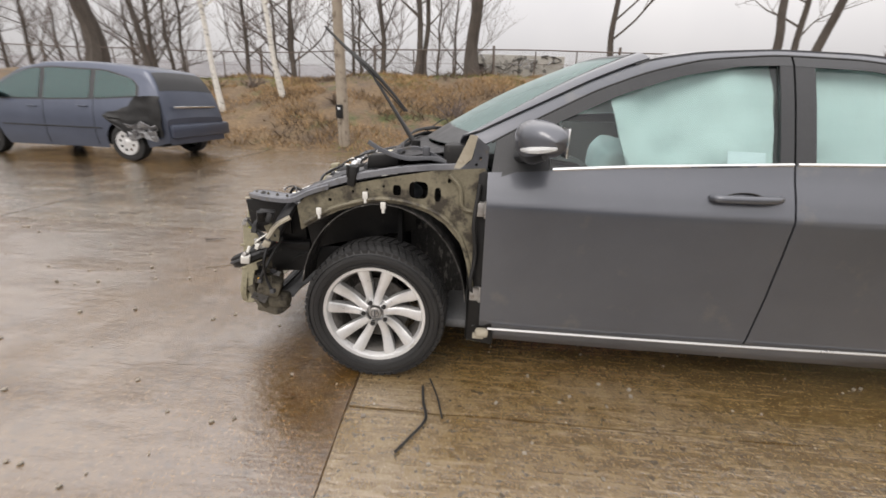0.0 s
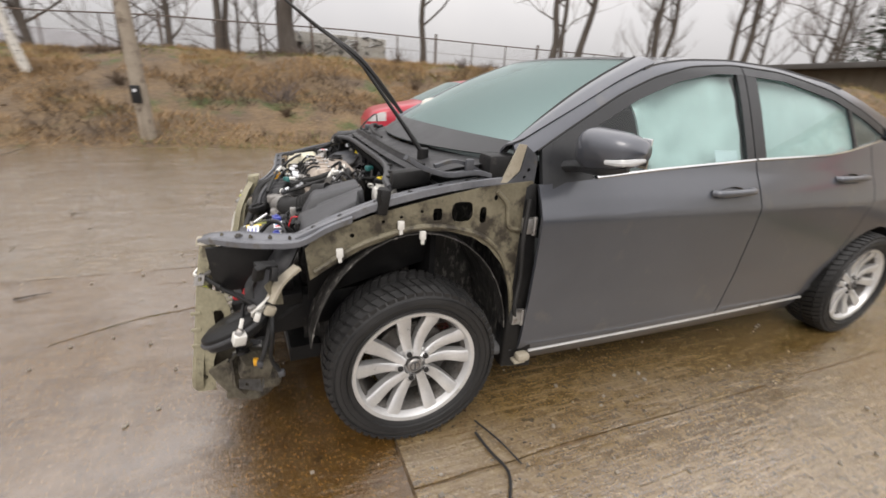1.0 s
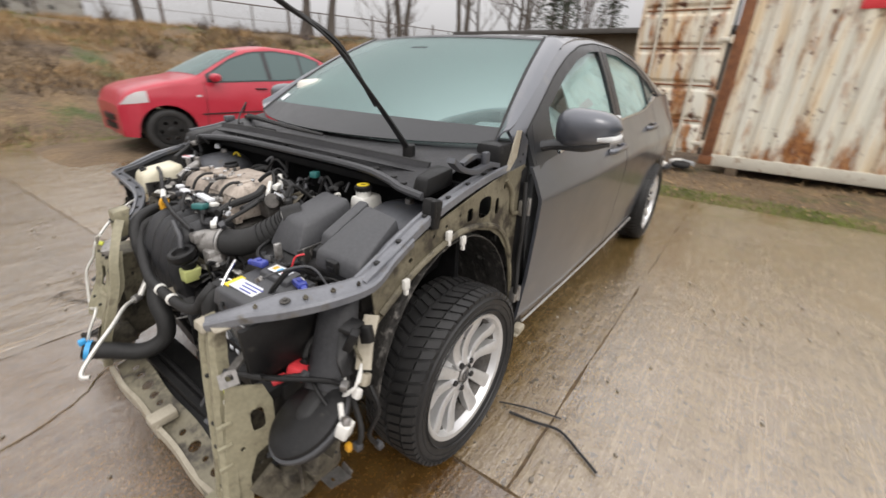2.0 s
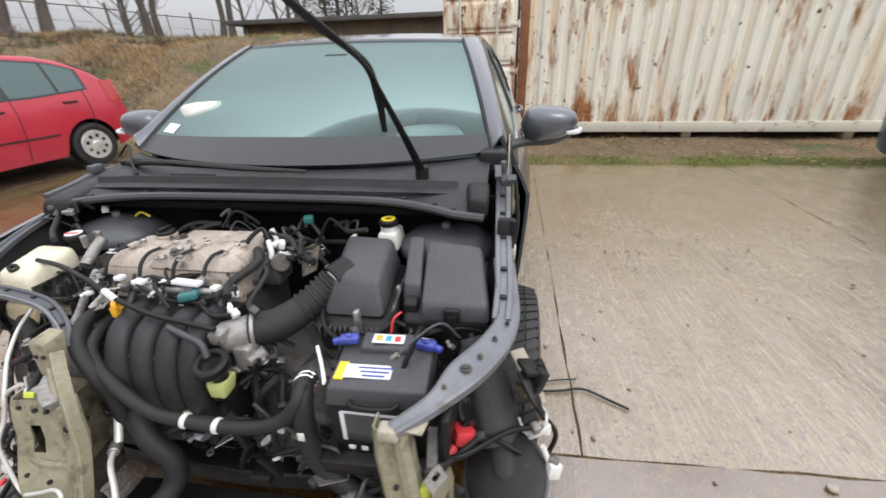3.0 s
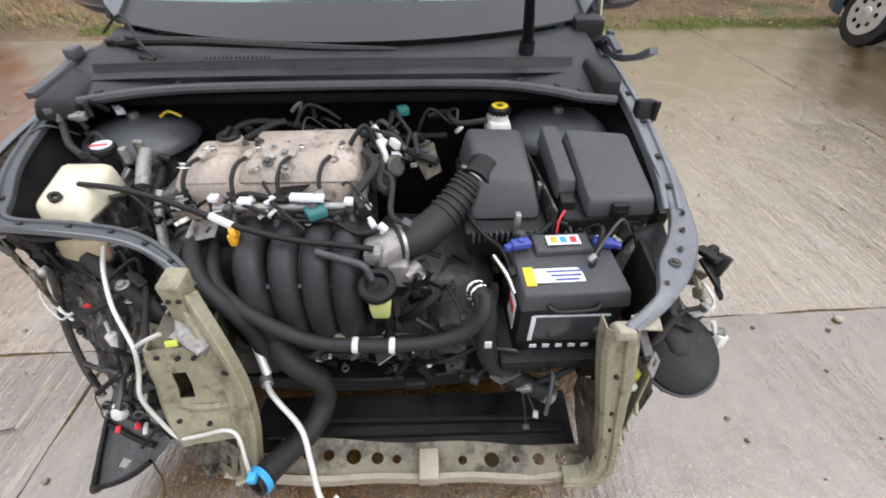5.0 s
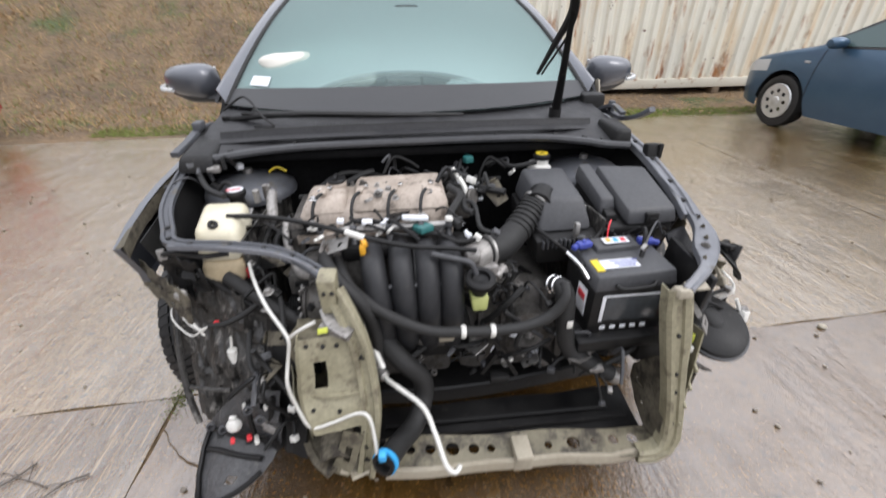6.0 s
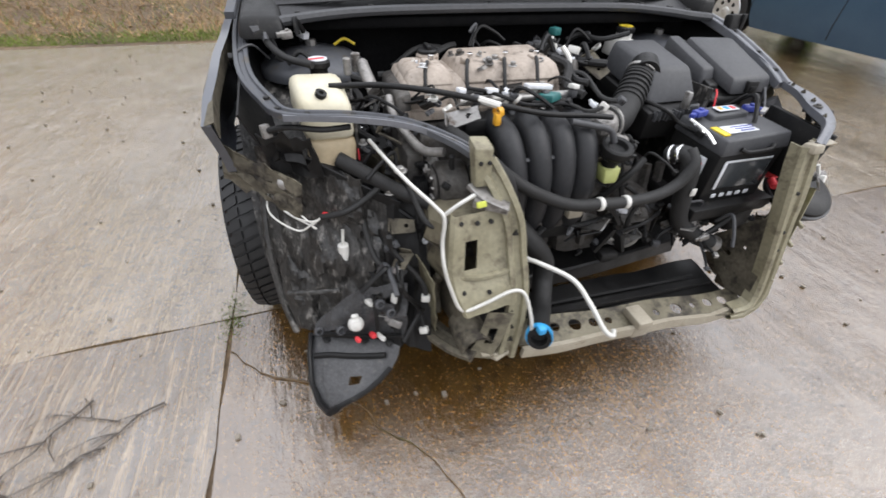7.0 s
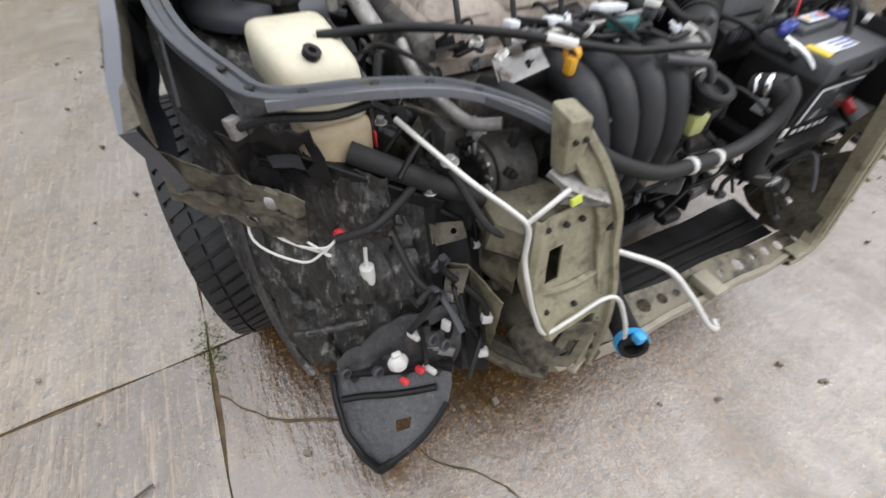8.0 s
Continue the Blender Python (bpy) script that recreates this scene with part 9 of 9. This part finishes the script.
for x0, x1, yy, h, hr in ((-26, -6.5, 40, 2.6, 4.9), (-4, 9, 62, 2.2, 3.2), (-70, -34, 55, 3, 5.5)):
    hall = root("industrial_hall", pose((x0 + x1) / 2, yy, 0), "long low industrial hall with a grey roof, far behind the fence", "building", local=False)
    part("wall", box((x0 + x1) / 2, yy + 6, h / 2 + 0.2, x1 - x0, 12, h, 0.02), "far_wall", hall)
    part("roof", hexa([(x0 - 0.4, yy - 0.5, h), (x1 + 0.4, yy - 0.5, h), (x1 + 0.4, yy + 12.5, h), (x0 - 0.4, yy + 12.5, h)], [(x0 - 0.4, yy + 5.5, hr), (x1 + 0.4, yy + 5.5, hr - 1.2 * (x1 > -10)), (x1 + 0.4, yy + 6.5, hr - 1.2 * (x1 > -10)), (x0 - 0.4, yy + 6.5, hr)], 0.02), "far_roof", hall)

# ---- bare trees ----
M["bark"] = surface("dark_wet_bark", (0.050, 0.040, 0.033), (0.095, 0.080, 0.066), 5, rough=0.85, grain=0.35, bump=0.02, bump_scale=14, stretch=(1, 1, 0.3))
M["twig"] = surface("grey_brown_twigs", (0.115, 0.092, 0.082), (0.17, 0.14, 0.125), 6, rough=0.9, grain=0.2)
M["birch"] = surface("white_birch_bark", (0.55, 0.53, 0.48), (0.68, 0.66, 0.61), 4, rough=0.75, grain=0.1, spots=(0.06, 0.055, 0.05), spot_scale=7, spot_at=0.60, spot_soft=0.03, stretch=(1, 1, 3))


def bare_tree(x, y, h, r0, seed, bark="bark", lean=(0.0, 0.0), spread=0.55, first=0.3, limbs=9, twigs=5, label="bare winter tree with thin twigs on the bank"):
    """A leafless tree: tapered trunk, limbs that fork, fine twigs."""
    rr = random.Random(seed)
    g = bank_height(x, y) - 0.15
    trunk = [Vector((x, y, g))]
    n = 7
    for i in range(1, n + 1):
        t = i / n
        trunk.append(Vector((x + lean[0] * h * t + rr.uniform(-1, 1) * 0.012 * h, y + lean[1] * h * t + rr.uniform(-1, 1) * 0.012 * h, g + h * t)))
    radii = [r0 * 1.45] + [r0 * (1 - 0.9 * i / n) ** 0.8 + 0.01 for i in range(1, n + 1)]
    wood, fine = [tube([tuple(p) for p in trunk], radii, 9, 3)], []

    def branch(p, d, length, rad, level):
        pts, q, dd = [p], p, d
        for _ in range(4):
            dd = (dd + Vector((rr.uniform(-1, 1), rr.uniform(-1, 1), rr.uniform(-0.35, 0.75))) * 0.25).normalized()
            q = q + dd * length / 4
            pts.append(q)
        (wood if level == 0 else fine).append(tube([tuple(v) for v in pts], [rad, rad * 0.8, rad * 0.6, rad * 0.42, rad * 0.22], 5 if level == 0 else 3, 2 if level == 0 else 1, False))
        if level < 2:
            for _ in range(twigs if level == 0 else 4):
                t = rr.uniform(0.25, 1.0) * 3.99
                i = int(t)
                pt = pts[i].lerp(pts[i + 1], t - i)
                nd = (dd + Vector((rr.uniform(-1, 1), rr.uniform(-1, 1), rr.uniform(-0.3, 0.9))) * 0.9).normalized()
                branch(pt, nd, length * rr.uniform(0.35, 0.6), rad * 0.42, level + 1)

    for k in range(limbs):
        t = first + (0.97 - first) * (k + rr.random() * 0.6) / limbs
        i = min(int(t * n), n - 1)
        p = trunk[i].lerp(trunk[i + 1], t * n - i)
        a = rr.uniform(0, 6.283)
        d = Vector((math.cos(a), math.sin(a), rr.uniform(0.35, 1.1))).normalized()
        branch(p, d, h * spread * (1.1 - 0.6 * t) * rr.uniform(0.7, 1.1), max(0.012, r0 * 0.45 * (1.05 - t)), 0)
    tree = root("tree", pose(x, y, g), label, "tree", "bare trees", local=False)
    part("trunk", join(*wood), bark, tree)
    part("crown", join(*fine), "twig", tree)
    return tree


bare_tree(0.13, 14.0, 9, 0.24, 1, limbs=8, first=0.35)
bare_tree(-15.2, 14.6, 11, 0.36, 2, limbs=8, first=0.4, label="thick mossy dark tree on the bank")
bare_tree(-6.6, 9.0, 8, 0.065, 3, "birch", (-0.09, 0.02), label="slender leaning white birch on the bank")
bare_tree(-5.3, 10.0, 8, 0.07, 4, "birch", (-0.10, 0.0), label="slender leaning white birch on the bank")
for k, (x, y, h, rad, lx) in enumerate(((-2.3, 16.5, 9, 0.13, 0.02), (-2.0, 16.7, 8, 0.11, 0.05), (10.3, 14.1, 10, 0.14, 0.10), (11.9, 14.4, 10, 0.15, 0.14), (17.5, 15.5, 10, 0.16, 0.0), (18.6, 15.9, 9, 0.14, 0.03), (22, 15, 10, 0.15, 0.12),
                                        (-12.6, 14.2, 7, 0.12, -0.12), (26, 17, 11, 0.2, 0.03), (31, 15, 10, 0.17, 0.05), (6.4, 19, 9, 0.15, 0.0), (38, 19, 11, 0.2, 0.0), (15.2, 20, 10, 0.16, -0.03), (45, 24, 12, 0.2, 0.0))):
    bare_tree(x, y, h, rad, 20 + k, lean=(lx, 0), limbs=9, first=0.25)
r = random.Random(77)
for k in range(22):
    bare_tree(-30 + 1.45 * k + r.uniform(-0.6, 0.6), 17.5 + r.uniform(0, 7), r.uniform(5, 8), r.uniform(0.07, 0.13), 60 + k, limbs=12, first=0.08, spread=0.6, twigs=8, label="bare bushy tree behind the fence")
for k in range(8):
    bare_tree(24 + 3.0 * k, 19 + r.uniform(0, 9) - 1.4 * k, r.uniform(6, 9), 0.13, 90 + k, limbs=12, first=0.12, spread=0.6, twigs=6, label="bare bushy tree beyond the shed")


def conifer(x, y, h, seed):
    rr = random.Random(seed)
    g = bank_height(x, y) - 0.2
    t = root("tree", pose(x, y, g), "ragged dark pine with gaps in its crown", "tree", local=False)
    part("trunk", tube([(x, y, g), (x + 0.1, y, g + h)], [0.16, 0.03], 8), "bark", t)
    v, f = [], []
    for _ in range(1500):
        z = rr.uniform(0.3, 1.0)
        a, q = rr.uniform(0, 6.283), (1.08 - z) * h * 0.33 * rr.uniform(0.15, 1)
        if math.sin(a * 3 + z * 16) < -0.45:
            continue
        c = Vector((x + q * math.cos(a), y + q * math.sin(a), g + z * h - 0.15 * q))
        s = rr.uniform(0.10, 0.24)
        o = len(v)
        for _ in range(3):
            v.append(tuple(c + Vector((rr.uniform(-s, s), rr.uniform(-s, s), rr.uniform(-s * 0.5, s * 0.5)))))
        f.append((o, o + 1, o + 2))
    part("crown", (v, f), M["needles"], t, smooth=0)


M["needles"] = surface("dark_needles", (0.030, 0.042, 0.028), (0.055, 0.065, 0.042), 3, rough=0.8, grain=0.3)
for k, (x, y, h) in enumerate(((24, 9, 5.5), (27, 11, 6.5), (31, 8.5, 6))):
    conifer(x, y, h, k)

# ---- dead grass, moss, leaves, sticks ----
def blades(n, seed, where, size, material, name, label, patch=-1.0):
    rr = random.Random(seed)
    v, f = [], []
    while len(f) < n:
        x, y = where(rr)
        if noise.noise(Vector((x * 0.55, y * 0.9, seed * 3.7))) + 0.4 * noise.noise(Vector((x * 2.1, y * 3.0, seed))) < patch:
            continue
        z = bank_height(x, y)
        s = rr.uniform(*size)
        a = rr.uniform(0, 6.283)
        lean = Vector((rr.uniform(-1, 1), rr.uniform(-1, 1), rr.uniform(0.25, 1.0))).normalized() * s
        w = Vector((math.cos(a), math.sin(a), 0)) * s * 0.045
        p = Vector((x, y, z - 0.01))
        o = len(v)
        v += [tuple(p - w), tuple(p + w), tuple(p + lean)]
        f.append((o, o + 1, o + 2))
    return thing(name, (v, f), material, label, "grass", kind="stuff", smooth=0)


M["straw"] = surface("dead_straw", (0.27, 0.17, 0.08), (0.40, 0.27, 0.14), 1.5, rough=0.9, grain=0.4, grain_scale=14)
M["stem"] = surface("dark_dead_stems", (0.060, 0.040, 0.026), (0.11, 0.075, 0.045), 1.5, rough=0.9, grain=0.4, grain_scale=14)
M["green"] = surface("wet_moss_green", (0.09, 0.14, 0.015), (0.19, 0.25, 0.04), 3, rough=0.85, grain=0.4, grain_scale=30)
M["leaf"] = surface("wet_dead_leaves", (0.21, 0.13, 0.06), (0.33, 0.22, 0.11), 5, rough=0.7, grain=0.4, grain_scale=20)
blades(60000, 1, lambda q: (q.uniform(-14, 14), 7.0 + 7.6 * q.random() ** 0.85), (0.08, 0.26), "straw", "dead_grass", "straw-coloured dead grass on the bank", 0.0)
blades(16000, 2, lambda q: (q.uniform(-14, 14), 7.2 + 7.4 * q.random()), (0.10, 0.34), "stem", "dead_stems", "dark dead stems on the bank", 0.05)
blades(16000, 3, lambda q: (q.uniform(-14, 22), 11.2 + 3.2 * q.random()), (0.06, 0.16), "green", "bank_grass", "short green grass along the top of the bank", -0.12)
blades(36000, 4, lambda q: (4.30 + 0.42 * q.random() ** 1.3, q.uniform(-11, 4)), (0.03, 0.085), "green", "moss_strip", "bright wet moss along the yard's edge")
blades(7000, 5, lambda q: (4.4 + 1.9 * q.random(), q.uniform(-13, 9)), (0.04, 0.12), "straw", "verge_grass", "dead grass between the yard and the container")
blades(6000, 6, lambda q: (q.uniform(-3, 4), 6.9 + 0.4 * abs(q.gauss(0, 1))), (0.03, 0.10), "green", "foot_grass", "green grass at the foot of the bank")
blades(15000, 8, lambda q: (4.5 + 7.5 * q.random(), q.uniform(0.8, 9)), (0.05, 0.20), "straw", "verge_straw", "dead grass beside the container")
blades(14000, 12, lambda q: (4.5 + 7.5 * q.random(), q.uniform(0.8, 9)), (0.04, 0.14), "green", "verge_green", "patchy green grass beside the container")
rr = random.Random(8)
v, f = [], []
for _ in range(2600):
    x, y = (rr.uniform(-13, 13), rr.uniform(6.8, 14)) if rr.random() < 0.75 else (rr.uniform(4.3, 6), rr.uniform(-8, 7))
    z = bank_height(x, y) + rr.uniform(0.01, 0.06)
    a, s = rr.uniform(0, 6.283), rr.uniform(0.015, 0.04)
    o = len(v)
    for k in range(4):
        b = a + k * math.pi / 2
        v.append((x + s * math.cos(b) * (1 if k % 2 else 0.6), y + s * math.sin(b) * (1 if k % 2 else 0.6), z + rr.uniform(-0.012, 0.012)))
    f.append((o, o + 1, o + 2, o + 3))
thing("fallen_leaves", (v, f), "leaf", "wet brown fallen leaves on the bank", "leaves", kind="stuff", smooth=0)


def shrub(x, y, s, seed, mat="twig"):
    rr = random.Random(seed)
    g = bank_height(x, y)
    bits = []
    for _ in range(34):
        a, e = rr.uniform(0, 6.283), rr.uniform(0.3, 1.4)
        d = Vector((math.cos(a) * math.cos(e), math.sin(a) * math.cos(e), math.sin(e)))
        p = Vector((x + rr.uniform(-0.2, 0.2) * s, y + rr.uniform(-0.2, 0.2) * s, g - 0.03))
        q = p + d * s * rr.uniform(0.5, 1)
        m = p.lerp(q, 0.5) + Vector((rr.uniform(-1, 1), rr.uniform(-1, 1), rr.uniform(0, 1))) * 0.12 * s
        bits.append(tube([tuple(p), tuple(m), tuple(q)], [0.012, 0.008, 0.003], 3, 2, False))
    return thing("shrub", join(*bits), mat, "tangled leafless shrub on the bank", "shrub", "shrubs on the bank")


for k in range(26):
    shrub(rr.uniform(-12, 13), rr.uniform(8.2, 13.8), rr.uniform(0.35, 0.9), 200 + k, "twig" if k % 2 else "stem")
for k, (pts, w) in enumerate(((((0.23, -0.92, 0.012), (0.245, -1.02, 0.012), (0.265, -1.12, 0.014), (0.215, -1.22, 0.012), (0.175, -1.29, 0.012)), 0.0055), (((0.255, -0.86, 0.01), (0.30, -0.98, 0.012), (0.33, -1.10, 0.01)), 0.0035))):
    thing("rubber_strip", tube(pts, w, 6), "rubber", "strip of torn black rubber on the wet concrete", "debris", "debris on the yard")
rs = random.Random(12)


def stick(x, y, a, l, w, forks=3):
    """A thin crooked twig with a few side shoots, lying on the concrete."""
    pts, bits = [], []
    for i in range(6):
        t = i / 5 - 0.5
        pts.append((x + math.cos(a) * l * t + rs.uniform(-1, 1) * l * 0.03, y + math.sin(a) * l * t + rs.uniform(-1, 1) * l * 0.03, 0.004 + w))
    bits.append(tube(pts, [w * (1 - 0.14 * i) for i in range(6)], 5, 2))
    for _ in range(forks):
        p = pts[rs.randint(1, 4)]
        b = a + rs.choice((-1, 1)) * rs.uniform(0.4, 0.9)
        q = l * rs.uniform(0.2, 0.45)
        bits.append(tube([p, (p[0] + math.cos(b) * q * 0.5, p[1] + math.sin(b) * q * 0.5, 0.008), (p[0] + math.cos(b + 0.2) * q, p[1] + math.sin(b + 0.2) * q, 0.005)], [w * 0.6, w * 0.45, w * 0.3], 4, 2))
    return thing("stick", join(*bits), "bark", "thin broken twig on the concrete", "twig", "debris on the yard")


for x, y, a, l, w, q in ((-1.80, 0.79, 0.3, 0.16, 0.006, 1), (-0.50, 1.50, 2.5, 0.30, 0.0032, 4), (-0.54, 1.34, 2.2, 0.34, 0.0035, 4), (-0.44, 1.42, 1.2, 0.22, 0.0024, 3), (-0.60, 1.45, 2.0, 0.26, 0.003, 4), (-0.50, 1.62, 1.7, 0.24, 0.0026, 3),
                         (-2.2, 2.6, 0.5, 0.12, 0.005, 1), (-1.2, 3.2, 1.2, 0.10, 0.005, 1), (-3.1, 1.4, 0.2, 0.2, 0.005, 2)):
    stick(x, y, a, l, w, q)
rr = random.Random(3)
v, f = [], []
for _ in range(900):
    x, y = rr.uniform(-4, 4), rr.uniform(-3.5, 6)
    s = rr.uniform(0.003, 0.009)
    b = box(x, y, s * 0.6, s * 2, s * 1.6, s, 0, (rr.uniform(0, 40), 0, rr.uniform(0, 90)))
    o = len(v)
    v += b[0]
    f += [tuple(i + o for i in q) for q in b[1]]
thing("grit", (v, f), surface("pale_grit", (0.30, 0.27, 0.22), (0.12, 0.10, 0.08), 3, rough=0.8), "loose grit and chips on the wet yard", "gravel", kind="stuff", smooth=0)
thing("stone", pillow((-0.086, -1.878, 0.008), (0.016, 0.02, 0.011), 2, 0.9, 6), "primer_lt", "small pale stone on the concrete", "stone")
v, f = [], []
for _ in range(420):
    x, y = rr.gauss(-0.13, 0.06), 1.04 + rr.gauss(0, 0.022)
    o = len(v)
    s = rr.uniform(0.003, 0.008)
    v += [(x - 0.003, y, 0), (x + 0.003, y, 0), (x + rr.uniform(-1, 1) * s, y + rr.uniform(-1, 1) * s, s)]
    f.append((o, o + 1, o + 2))
thing("moss_tuft", (v, f), "green", "small tuft of moss growing in the joint", "moss", kind="stuff", smooth=0)
